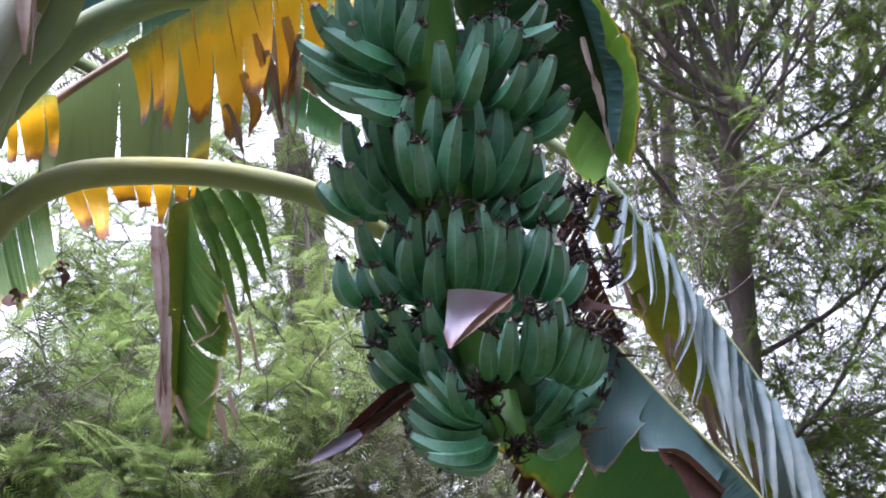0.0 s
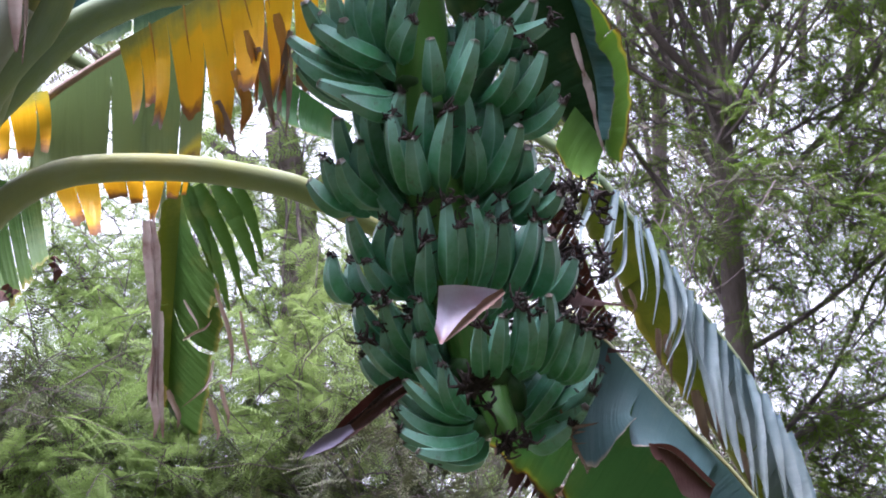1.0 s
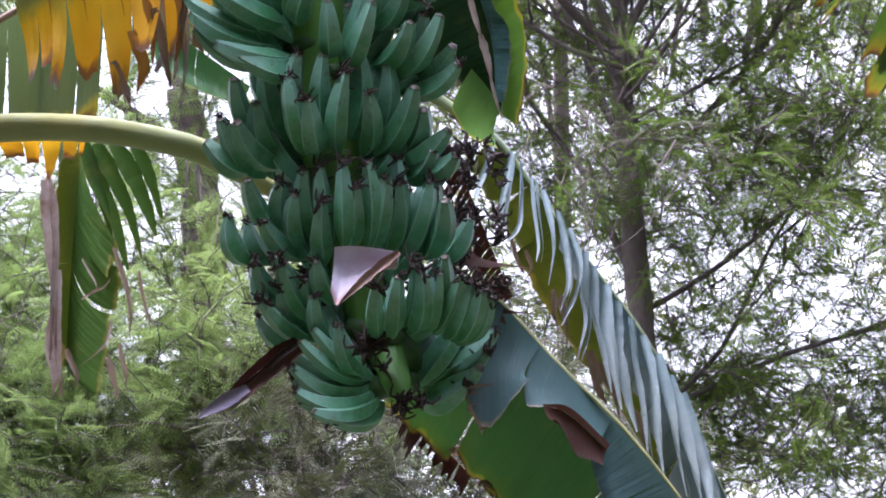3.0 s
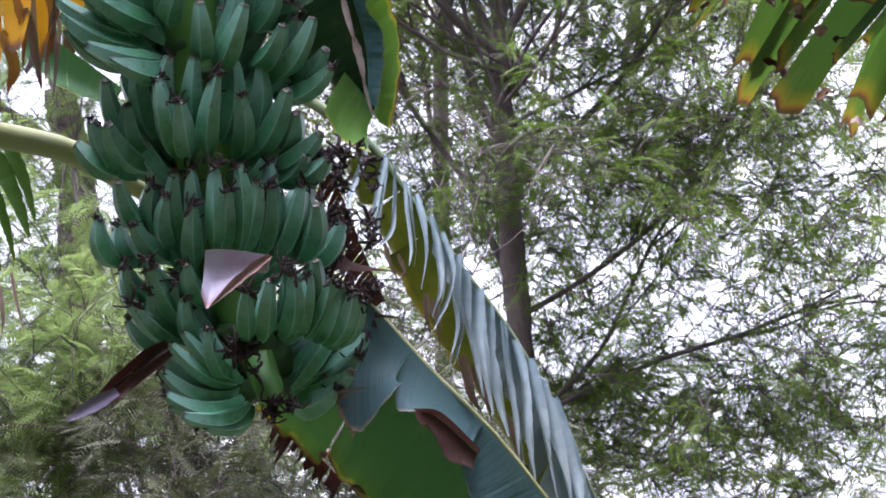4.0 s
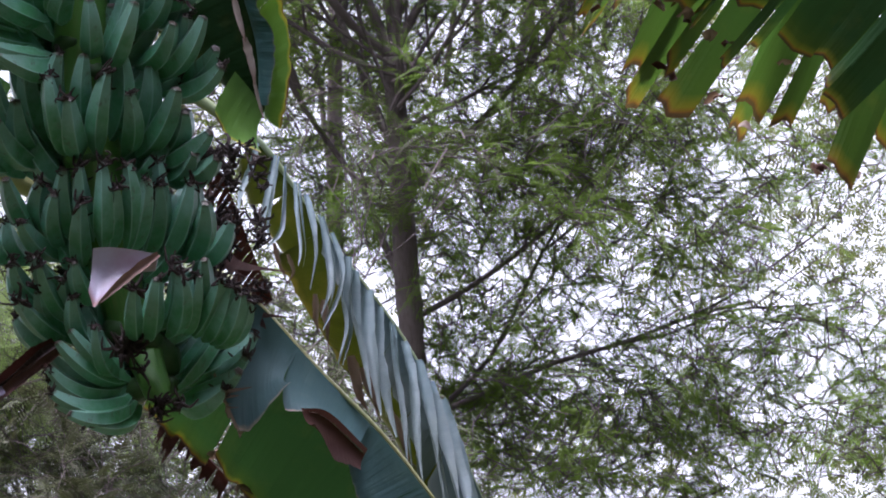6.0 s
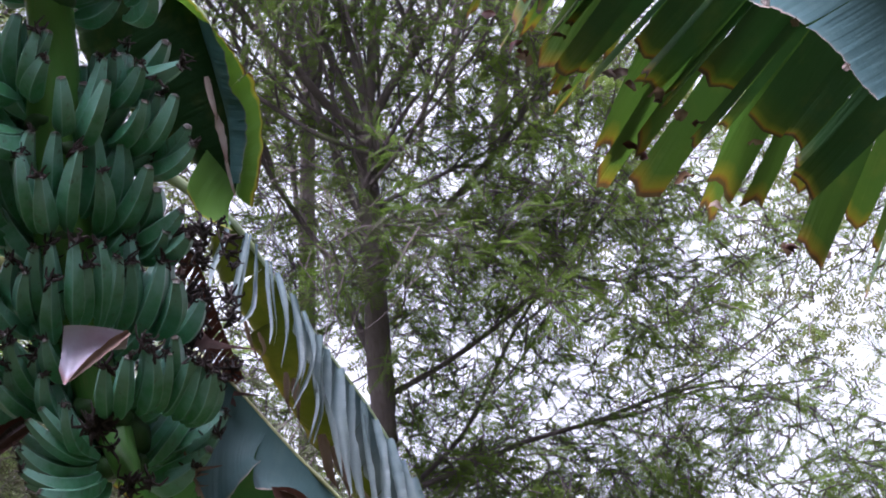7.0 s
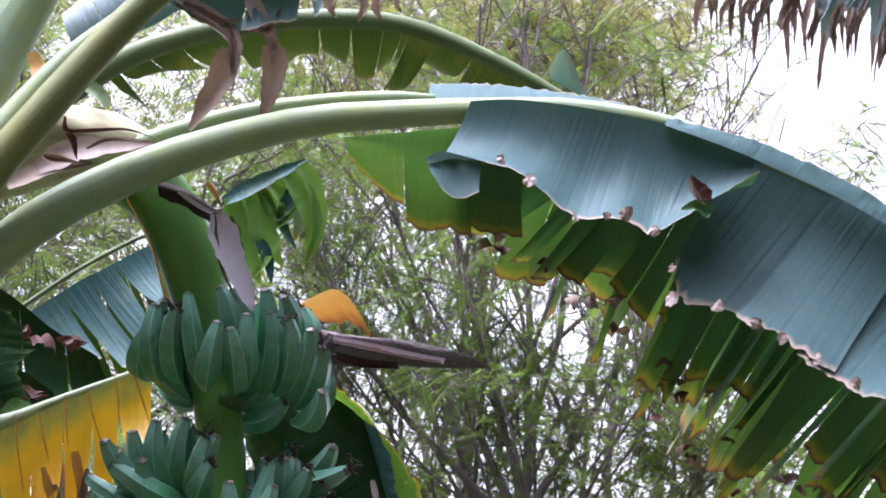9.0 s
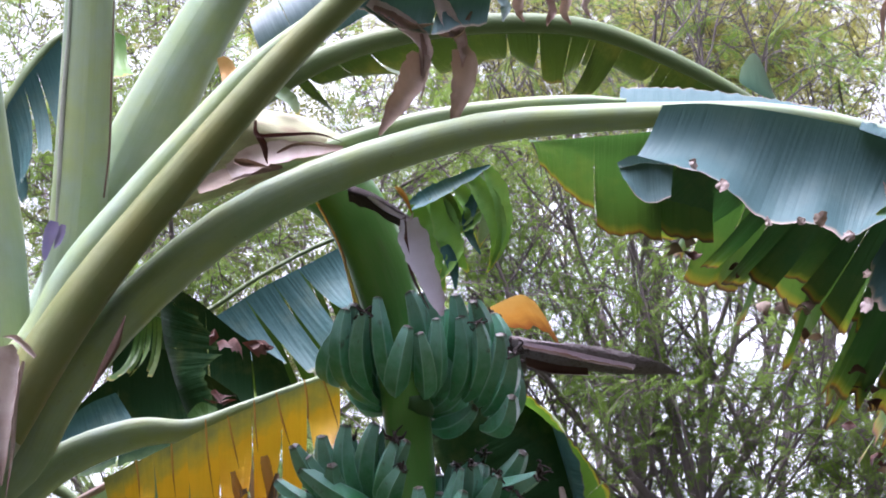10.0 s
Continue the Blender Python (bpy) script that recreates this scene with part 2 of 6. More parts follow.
violet_tip = leaf_material("violet_grey_bract", [(0.0, (0.13, 0.115, 0.17)), (1.0, (0.20, 0.18, 0.23))], (0.5, 0.5, 0.6), 0.0, patch=(0.05, 0.03, 0.035), patches=0.6, rough=0.6, ribs=4)
dry_pale = leaf_material("whitish_dead_margin", [(0.0, (0.36, 0.29, 0.27)), (0.6, (0.44, 0.37, 0.35)), (1.0, (0.22, 0.14, 0.12))], (0.9, 0.7, 0.6), 0.15, patch=(0.18, 0.10, 0.09), patches=0.8, ragged=0.5, rough=0.7, ribs=12)
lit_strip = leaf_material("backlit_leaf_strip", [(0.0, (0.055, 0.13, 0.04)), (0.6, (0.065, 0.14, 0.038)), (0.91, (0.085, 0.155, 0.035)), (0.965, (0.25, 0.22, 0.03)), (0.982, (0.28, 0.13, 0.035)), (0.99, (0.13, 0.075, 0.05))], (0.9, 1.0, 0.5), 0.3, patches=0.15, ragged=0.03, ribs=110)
petiole_skin = petiole_material("leaf_stalk_skin", (0.32, 0.385, 0.175), (0.25, 0.335, 0.20), (0.29, 0.365, 0.32))
olive_stalk = petiole_material("olive_stalk_skin", (0.205, 0.20, 0.07), (0.155, 0.185, 0.07), (0.20, 0.22, 0.12))
yellow_stalk = petiole_material("yellowish_stalk_skin", (0.38, 0.37, 0.15), (0.31, 0.34, 0.15), (0.33, 0.37, 0.26))
green_stalk = petiole_material("green_stalk_skin", (0.14, 0.18, 0.075), (0.11, 0.16, 0.07), (0.19, 0.23, 0.14))
grey_stalk = petiole_material("waxy_grey_stalk_skin", (0.33, 0.34, 0.29), (0.26, 0.30, 0.23), (0.37, 0.37, 0.38))
stem_skin = skin_material("pseudostem_skin", (0.27, 0.29, 0.24), (0.23, 0.28, 0.20), (0.26, 0.19, 0.13), 7, 0.55, 0.3, (3, 0.5, 1))
sheath_skin = skin_material("papery_sheath", (0.33, 0.35, 0.19), (0.34, 0.32, 0.21), (0.20, 0.11, 0.08), 7, 0.6, 0.5, (2, 1.5, 1))
# cushion green darkened to put the shade between the bananas into it
cushion_skin = skin_material("hand_cushion_skin", (0.025, 0.07, 0.02), (0.035, 0.09, 0.025), (0.05, 0.085, 0.035), 14, 0.5, 0.2)
wither_skin = skin_material("withered_bract_skin", (0.14, 0.115, 0.12), (0.20, 0.17, 0.18), (0.07, 0.04, 0.035), 10, 0.75, 0.8, (3, 12, 1))
stalk_skin = skin_material("bunch_stalk_skin", (0.07, 0.20, 0.04), (0.10, 0.24, 0.05), (0.12, 0.22, 0.06), 14, 0.4, 0.2, (2, 1, 1))
remnant_skin = skin_material("withered_flower", (0.020, 0.013, 0.013), (0.035, 0.022, 0.021), (0.085, 0.062, 0.062), 60, 0.8, 0.5)
bark = skin_material("grey_brown_bark", (0.095, 0.076, 0.074), (0.145, 0.12, 0.115), (0.068, 0.052, 0.047), 9, 0.9, 0.9, (4, 1, 1))
feather = skin_material("feathery_foliage", (0.130, 0.210, 0.038), (0.172, 0.250, 0.046), (0.235, 0.290, 0.066), 0.9, 0.5, 0.0, glow=0.5, spec=0.1)
feather_bush = skin_material("bush_foliage", (0.160, 0.240, 0.072), (0.215, 0.290, 0.090), (0.28, 0.335, 0.13), 1.5, 0.5, 0.0, glow=0.5, spec=0.1)
# darker copy of the foliage, understorey shade put into its colour
feather_shade = skin_material("shade_toned_foliage", (0.045, 0.065, 0.024), (0.065, 0.070, 0.030), (0.085, 0.10, 0.040), 0.9, 0.6, 0.0, glow=0.3)
feather_far = skin_material("distant_foliage", (0.13, 0.15, 0.050), (0.17, 0.18, 0.055), (0.21, 0.21, 0.075), 0.5, 0.6, 0.0, glow=0.45)
feather_gold = skin_material("yellowing_foliage", (0.28, 0.29, 0.085), (0.33, 0.32, 0.10), (0.38, 0.35, 0.13), 0.9, 0.5, 0.0, glow=0.5, spec=0.1)
finger_skin = finger_material()
earth = skin_material("dry_grass_and_earth", (0.045, 0.045, 0.02), (0.035, 0.042, 0.016), (0.065, 0.055, 0.035), 1.2, 0.95, 0.6)

# ---------------------------------------------------------------- building helpers
EYE, TILT, K = 1.6, radians(15), 5.09
RIGHT, AWAY, UP = Vector((1, 0, 0)), Vector((0, math.cos(TILT), math.sin(TILT))), Vector((0, -math.sin(TILT), math.cos(TILT)))


def at(u, v, d):
    """The place found by its bearings u to the right and v up, and its distance d, from the standpoint."""
    return Vector((0, 0, EYE)) + d * (RIGHT * (u / K) + UP * (v / K) + AWAY)


def spots(rows, d=None):
    return [at(r[0], r[1], r[2] if len(r) > 2 else d) for r in rows]


def mesh(name, verts, faces, uvs=None, mats=(), smooth=True, slots=None):
    me = bpy.data.meshes.new(name)
    me.from_pydata([tuple(v) for v in verts], [], faces)
    if uvs is not None:
        layer = me.uv_layers.new(name="UVMap")
        loops = np.empty(len(me.loops), dtype=np.int32)
        me.loops.foreach_get("vertex_index", loops)
        layer.data.foreach_set("uv", np.asarray(uvs, dtype=np.float32)[loops].ravel())
    me.polygons.foreach_set("use_smooth", [smooth] * len(me.polygons))
    for m in mats:
        me.materials.append(m)
    if slots is not None:
        me.polygons.foreach_set("material_index", slots)
    me.update()
    return me


def thing(name, loc, label, category, group="", kind=""):
    ob = new(name)
    ob.location = loc
    ob.empty_display_size = 0.1
    return tagged(ob, label, category, group, kind)


def part(name, me, parent, label="", m=None):
    """Links one mesh under a thing or a part; its vertices stay where they are in the world."""
    ob = new(name, me)
    ob.parent = parent
    if parent is not None and parent.data is None:
        ob.matrix_parent_inverse = Matrix.Translation(-parent.location)
    if m is not None:
        ob.matrix_basis = m
    return tagged(ob, label)


def smooth_line(points, n):
    """n + 1 points along a Catmull-Rom line through the given ones."""
    p = [points[0] * 2 - points[1], *points, points[-1] * 2 - points[-2]]
    out, spans = [], len(points) - 1
    for i in range(n + 1):
        x = min(i / n * spans, spans - 1e-6)
        k = int(x)
        f = x - k
        a, b, c, d = p[k:k + 4]
        out.append(0.5 * (2 * b + (c - a) * f + (2 * a - 5 * b + 4 * c - d) * f * f + (3 * b - a - 3 * c + d) * f ** 3))
    return out


def sweep(points, radii, n=24, sides=14, up=Vector((0, 0, 1)), groove=0.0, flat=1.0, wobble=0.0, caps=True):
    """A tube along a line; groove sinks a channel into its upper side, as in a leaf stalk."""
    line = smooth_line(points, n)
    rad = np.interp(np.linspace(0, 1, n + 1), np.linspace(0, 1, len(radii)), radii)
    verts, uvs, faces, run = [], [], [], 0.0
    for i, c in enumerate(line):
        tan = (line[min(i + 1, n)] - line[max(i - 1, 0)]).normalized()
        side = tan.cross(up).normalized()
        top = side.cross(tan).normalized()
        run += (c - line[max(i - 1, 0)]).length
        for j in range(sides + 1):
            a = 2 * math.pi * j / sides
            away = min(a, 2 * math.pi - a)
            r = rad[i] * (1 - groove * math.exp(-(away / 0.55) ** 2))
            if wobble:
                r *= 1 + wobble * noise.noise(c * 9 + Vector((math.cos(a), math.sin(a), 0)) * 1.3)
            verts.append(c + top * (math.cos(a) * r) + side * (math.sin(a) * r * flat))
            uvs.append((j / sides, run))
    w = sides + 1
    for i in range(n):
        for j in range(sides):
            faces.append((i * w + j, i * w + j + 1, (i + 1) * w + j + 1, (i + 1) * w + j))
    if caps:
        for base, i in ((0, 0), (n * w, n)):
            verts.append(line[i])
            uvs.append((0.5, 0))
            for j in range(sides):
                faces.append((base + j, base + j + 1, len(verts) - 1) if i else (base + j + 1, base + j, len(verts) - 1))
    return verts, faces, uvs


def tube(name, points, radii, mat, parent, label="", **kw):
    v, f, u = sweep(points, radii, **kw)
    return part(name, mesh(name, v, f, u, [mat]), parent, label)


def strip_grid(mid, edge, a, b, rng, gap, bulge, droop, taper, jag, ns, nr, curl, reach=1.0, hang=0.0, uneven=0.08, early=1.2, slant=0.0, wave=0.0, lead=0.0):
    """One torn piece of a leaf between the midrib line and the margin line, from a to b along both."""
    verts, faces, uvs = [], [], []
    n = len(mid) - 1
    far = reach * rng.uniform(1 - uneven, 1 + uneven * 0.5)
    lift = rng.uniform(-1, 1) * droop
    twist = rng.uniform(-1, 1) * curl
    taper = min(0.95, taper * rng.uniform(0.5, 1.3))
    skew = rng.uniform(-1, 1) * slant
    sway, start = rng.uniform(0.5, 1) * wave, rng.uniform(-0.8, 0.8)
    seed = Vector((rng.uniform(0, 50), rng.uniform(0, 50), 0))
    length = sum((mid[i + 1] - mid[i]).length for i in range(n))

    def along(line, s):
        x = min(max(s, 0), 1) * n
        k = min(int(x), n - 1)
        return line[k].lerp(line[k + 1], x - k)

    ripple = 0.006 * min(1.0, length * 1.5)
    notches = max(1.2, min((b - a) * 40, (b - a) * length * 16))
    centre = (a + b) / 2
    for i in range(ns + 1):
        q = i / ns
        end = far * (1 + jag * (noise.noise(Vector((q * notches, 0, 0)) + seed) + 0.6 * noise.noise(Vector((q * notches * 3.7, 7, 0)) + seed)))
        for j in range(nr + 1):
            r = j / nr * end
            half = (b - a) / 2 * (1 - gap * min(r, 1) ** early) * (1 - taper * min(r, 1) ** 3)
            s = centre + (q * 2 - 1) * half + skew * (b - a) * r * r + sway * math.sin(4.2 * r + start) * r * (b - a) + lead * (1 - (1 - min(r, 1)) ** 2)
            m, e = along(mid, s), along(edge, s)
            m0, m1 = along(mid, s - 0.01), along(mid, s + 0.01)
            across = e - m
            normal = (m1 - m0).cross(across).normalized()
            fall = Vector((0, 0, across.z))
            p = m + (across - fall) * (r + hang * (1 - (1 - min(r, 1)) ** 2 - r)) + fall * (r + hang * (min(r, 1) ** 1.8 - r))
            p += normal * (bulge * 4 * r * (1 - r) + lift * r * r + twist * (q - 0.5) * r * r)
            p += normal * (ripple * noise.noise(Vector((s * 60, r * 1.5, 0)) + seed) * r)
            verts.append(p)
            uvs.append((s * length, j / nr))
    w = nr + 1
    for i in range(ns):
        for j in range(nr):
            faces.append((i * w + j, (i + 1) * w + j, (i + 1) * w + j + 1, i * w + j + 1))
    return verts, faces, uvs


def blade(parent, mid, edge, mat, cuts, seed, gap=0.06, bulge=0.03, droop=0.02, taper=0.0, jag=0.06, nr=10, curl=0.02, name="leaf_strip", label="", reach=1.0, dense=60, hang=0.0, uneven=0.08, early=1.2, slant=0.0, wave=0.0, lead=0.0):
    """One half of a leaf, torn at the cuts (0 to 1 along the midrib)."""
    rng = random.Random(seed)
    mid, edge = smooth_line(mid, 48), smooth_line(edge, 48)
    made = []
    for a, b in zip(cuts, cuts[1:]):
        ns = max(4, int((b - a) * dense))
        v, f, u = strip_grid(mid, edge, a, b, rng, gap, bulge, droop, taper, jag, ns, nr, curl, reach, hang, uneven, early, slant, wave, lead)
        made.append(part(name, mesh(name, v, f, u, [mat]), parent, label))
    return made


def ribbon(parent, rows, width, mat, seed, d=None, label="", name="leaf_strip", n=26, gutter=0.5, roll=0.0, turn=0.8):
    """A narrow torn strip along the given bearings: channelled, twisting, tapering to its end."""
    rng = random.Random(seed)
    line = smooth_line(spots(rows, d), n)
    away = Vector((0, -1, 0))
    a0, w0 = roll + rng.uniform(-0.3, 0.3), rng.uniform(0, 6)
    verts, faces, uvs, run = [], [], [], 0.0
    for i, c in enumerate(line):
        q = i / n
        tan = (line[min(i + 1, n)] - line[max(i - 1, 0)]).normalized()
        side = tan.cross(away).normalized()
        out = side.cross(tan).normalized()
        a = a0 + turn * math.sin(3.4 * q + w0) * q
        s2, o2 = side * math.cos(a) + out * math.sin(a), out * math.cos(a) - side * math.sin(a)
        w = 0.5 * width * (0.6 + 0.4 * min(1, q * 5)) * (1 - 0.85 * q ** 2.6) * (1 + 0.22 * noise.noise(Vector((q * 7, seed, 0))))
        run += (c - line[max(i - 1, 0)]).length
        for j in range(7):
            x = j / 3 - 1
            fray = 1 + (0.18 * noise.noise(Vector((q * 22, j, seed))) if j in (0, 6) else 0)
            verts.append(c + s2 * (x * w * fray) + o2 * (gutter * w * (x * x - 0.4)))
            uvs.append((run, 0.25 + 0.7 * q if j not in (0, 6) else min(1.0, 0.35 + 0.7 * q)))
    for i in range(n):
        for j in range(6):
            k = i * 7 + j
            faces.append((k, k + 1, k + 8, k + 7))
    return part(name, mesh(name, verts, faces, uvs, [mat]), parent, label)


def torn(n, seed, uneven=0.5, a=0.0, b=1.0):
    """n uneven pieces between a and b."""
    rng = random.Random(seed)
    w = [1 + uneven * rng.uniform(-1, 1) for _ in range(n)]
    out, run = [a], 0
    for x in w:
        run += x
        out.append(a + (b - a) * run / sum(w))
    return out


# ---------------------------------------------------------------- ground
def build_ground():
    verts, faces, uvs, n = [], [], [], 90
    for i in range(n + 1):
        for j in range(n + 1):
            x, y = ((2 * i / n - 1) ** 3) * 1500, ((2 * j / n - 1) ** 3) * 1500
            verts.append((x, y, 0.04 * noise.noise(Vector((x * 0.4, y * 0.4, 0)))))
            uvs.append((x, y))
    for i in range(n):
        for j in range(n):
            k = i * (n + 1) + j
            faces.append((k, k + n + 1, k + n + 2, k + 1))
    tagged(new("ground", mesh("ground", verts, faces, uvs, [earth])), "rough ground of dry grass and earth", "ground", kind="structure")


build_ground()


# ---------------------------------------------------------------- background trees
def frond_template(pairs, length, leaf, width):
    """One feathery leaf along x: pairs of slim leaflets, swept forward, on a rib that droops at its end."""
    v, f = [], []
    for k in range(pairs):
        q = (k + 0.5) / pairs
        x = length * (0.06 + 0.94 * q)
        z = -0.22 * length * q * q
        s = leaf * (0.35 + 0.65 * math.sin(math.pi * (0.16 + 0.78 * q))) * (1 + 0.18 * math.sin(7.3 * k))
        for side in (-1, 1):
            i = len(v)
            v += [(x - width / 2, 0, z), (x + s * 0.42, side * s, z - 0.25 * s), (x + width / 2, side * 0.12 * s, z)]
            f.append((i, i + 1, i + 2))
    return np.array(v), np.array(f)


def foliage(name, frames, template, mat, parent, label=""):
    """Many copies of one frond in a single mesh; frames holds a 3 x 4 placing for each."""
    tv, tf = template
    m = np.array(frames)
    verts = np.einsum("nij,vj->nvi", m[:, :, :3], tv) + m[:, None, :, 3]
    faces = tf[None] + (np.arange(len(m)) * len(tv))[:, None, None]
    me = bpy.data.meshes.new(name)
    nv, nf = verts.shape[0] * verts.shape[1], faces.shape[0] * faces.shape[1]
    me.vertices.add(nv)
    me.vertices.foreach_set("co", verts.astype(np.float32).ravel())
    me.loops.add(nf * 3)
    me.loops.foreach_set("vertex_index", faces.astype(np.int32).ravel())
    me.polygons.add(nf)
    me.polygons.foreach_set("loop_start", np.arange(nf, dtype=np.int32) * 3)
    me.polygons.foreach_set("loop_total", np.full(nf, 3, dtype=np.int32))
    me.uv_layers.new(name="UVMap")
    me.materials.append(mat)
    me.update(calc_edges=True)
    return tagged(part(name, me, parent, label), kind="stuff")


def spray(rng, p, size, per, frames, twigs):
    """One twig with a flat fan of fronds on both sides."""
    az = rng.uniform(0, 2 * math.pi)
    head = Vector((math.cos(az), math.sin(az), rng.gauss(0, 0.8))).normalized()
    length = size * rng.uniform(0.5, 1.3)
    sag = rng.uniform(0.05, 0.3) * length
    q = p + head * length - Vector((0, 0, sag))
    crest = Vector((0, 0, sag * 0.4))
    twigs.append((p, p.lerp(q, 0.5) + crest, q))
    fork = Vector((rng.gauss(0, 1), rng.gauss(0, 1), rng.gauss(0.2, 0.7))).normalized() * length * 0.7
    twigs.append((p.lerp(q, 0.2), p.lerp(q, 0.3) + fork * 0.5 + crest, p.lerp(q, 0.35) + fork))
    bank = rng.uniform(-0.7, 0.7)
    plane = Vector((rng.gauss(0, 0.55), rng.gauss(-0.35, 0.55), 1.0)).normalized()
    for k in range(per):
        f = (k // 2 + 0.5) / (per / 2)
        b = p.lerp(q, f) + crest * (1 - (2 * f - 1) ** 2)
        side = 1 if k % 2 else -1
        x = head * 0.8 + Vector((-head.y, head.x, bank)) * side * rng.uniform(0.6, 1.2) + Vector((rng.gauss(0, 0.22), rng.gauss(0, 0.22), rng.gauss(-0.12, 0.22) - 0.25 * f))
        x.normalize()
        y = (plane + Vector((rng.gauss(0, 0.3), rng.gauss(0, 0.3), rng.gauss(0, 0.2)))).cross(x).normalized()
        z = x.cross(y)
        s = rng.uniform(0.7, 1.25) * (1.0 - 0.35 * f)
        frames.append([[x[i] * s, y[i] * s, z[i] * s, b[i]] for i in range(3)])


def sprays(rng, centre, radii, count, size, per, clump=7):
    """Twigs with fronds, in loose clumps scattered through an oval."""
    frames, twigs = [], []
    for _ in range(max(1, count // clump)):
        d = Vector((rng.gauss(0, 0.5), rng.gauss(0, 0.5), rng.gauss(0, 0.5)))
        p = centre + RIGHT * d.x * radii[0] + Vector((0, 1, 0)) * d.y * radii[1] + Vector((0, 0, 1)) * d.z * radii[2]
        for _ in range(clump):
            spray(rng, p + Vector((rng.gauss(0, 1), rng.gauss(0, 1), rng.gauss(0, 0.7))) * size * 0.55, size, per, frames, twigs)
    return frames, twigs


def joined(lines, sides=5):
    """Many thin tubes in one mesh: rows of (points, first radius, last radius)."""
    verts, faces, uvs = [], [], []
    for pts, r0, r1 in lines:
        v, f, u = sweep(list(pts), [r0, r1], n=max(2, 2 * (len(pts) - 1)) if sides > 3 else 2, sides=sides, up=Vector((0.31, 0.93, 0.2)), caps=False)
        base = len(verts)
        verts += v
        uvs += u
        faces += [tuple(i + base for i in q) for q in f]
    return verts, faces, uvs


def grow(rng, start, head, length, radius, level, lines, tips, spread=0.5, upward=0.25):
    """Adds a limb and the limbs that fork from it."""
    p, pts = start, [start]
    d = head.normalized()
    for _ in range(5):
        d = (d + Vector((rng.uniform(-1, 1), rng.uniform(-1, 1), rng.uniform(-0.8, 1))) * 0.22 + Vector((0, 0, upward * 0.15))).normalized()
        p = p + d * (length / 5)
        pts.append(p)
    lines.append((pts, radius, radius * 0.5))
    if level <= 1:
        tips.append(p)
    if level:
        for k in range(rng.choice((2, 3, 3, 4))):
            turn = Vector((rng.uniform(-1, 1), rng.uniform(-1, 1), rng.uniform(-0.4, 0.9)))
            grow(rng, pts[rng.choice((2, 3, 4, 5))], d + turn * spread * 1.6, length * rng.uniform(0.5, 0.8), radius * 0.52, level - 1, lines, tips, spread, upward)


def feathery_tree(seed, trunk_points, radii, limbs, crown, label, mat, template, size=0.44, per=8, upward=0.3, tufts=2):
    """A tree: trunk through the given points, limbs from its top, and a crown of sprays in the given ovals."""
    rng = random.Random(seed)
    foot = trunk_points[0]
    tree = thing("tree", foot, label, "tree", "trees behind the banana plant")
    v, f, u = sweep(trunk_points, radii, n=40, sides=16, up=Vector((0.2, 0.97, 0)), wobble=0.22)
    part("trunk", mesh("trunk", v, f, u, [bark]), tree)
    frames, twigs = [], []
    for start, head, length, radius, level in limbs:
        lines, tips = [], []
        grow(rng, start, Vector(head), length, radius * 0.62, level, lines, tips, 0.5, upward)
        v, f, u = joined([r for r in lines if r[1] > 0.015], 8)
        v2, f2, u2 = joined([r for r in lines if r[1] <= 0.015], 4)
        f += [tuple(i + len(v) for i in q) for q in f2]
        part("limb", mesh("limb", v + v2, f, u + u2, [bark]), tree)
        for p in tips:
            for _ in range(tufts):
                spray(rng, p + Vector((rng.gauss(0, 0.15), rng.gauss(0, 0.15), rng.gauss(0, 0.1))), size, per, frames, twigs)
    for centre, rr, count in crown:
        a, b = sprays(rng, centre, rr, count, size, per)
        frames += a
        twigs += b
    v, f, u = joined([(t, 0.008 if size > 0.4 else 0.0035, 0.003) for t in twigs], 3)
    tagged(part("twig", mesh("twig", v, f, u, [bark]), tree, "fine bare twigs"), kind="stuff")
    foliage("crown", frames, template, mat, tree, "airy crown of fine feathery leaves")
    return tree


def on_ground(p):
    return Vector((p.x, p.y, -0.05))


fine = frond_template(11, 0.25, 0.041, 0.0145)
bushy = frond_template(12, 0.23, 0.040, 0.0115)

# the tree with the upright trunk
t0 = at(0.54, -0.25, 24.5)
trunk = [on_ground(t0 + Vector((0.15, 0, 0))), at(0.55, -0.40, 24.5), at(0.545, -0.25, 24.5), at(0.53, -0.08, 24.5), at(0.515, 0.10, 24.5), at(0.50, 0.27, 24.5)]
top = trunk[-1]
limbs = [(top, (0.15, 0.1, 1), 2.4, 0.085, 3), (top, (-0.35, 0.2, 1), 2.6, 0.075, 3), (top, (0.7, -0.2, 0.8), 2.2, 0.07, 3), (top, (-0.8, 0, 0.75), 2.2, 0.07, 3), (top, (-0.1, 0.3, 1), 3.2, 0.07, 3),
         (at(0.515, 0.10, 24.5), (-0.6, 0.3, 0.9), 2.2, 0.075, 3), (at(0.52, 0.02, 24.5), (0.8, 0.2, 0.7), 2.6, 0.055, 3), (at(0.535, -0.15, 24.5), (-0.5, 0.3, 1), 2.4, 0.06, 3),
         (at(0.54, -0.2, 24.5), (0.9, 0.2, 0.5), 3.0, 0.045, 3), (at(0.51, 0.2, 24.5), (-0.3, -0.3, 1), 3.4, 0.06, 3), (at(0.55, -0.38, 24.5), (1.0, 0.1, 0.25), 3.4, 0.045, 3), (at(0.55, -0.4, 24.5), (0.6, 0.3, 0.6), 2.8, 0.045, 3), (at(0.88, 0.30, 25.5), (0.25, 0.1, 1), 2.6, 0.035, 3)]
fan = random.Random(5)
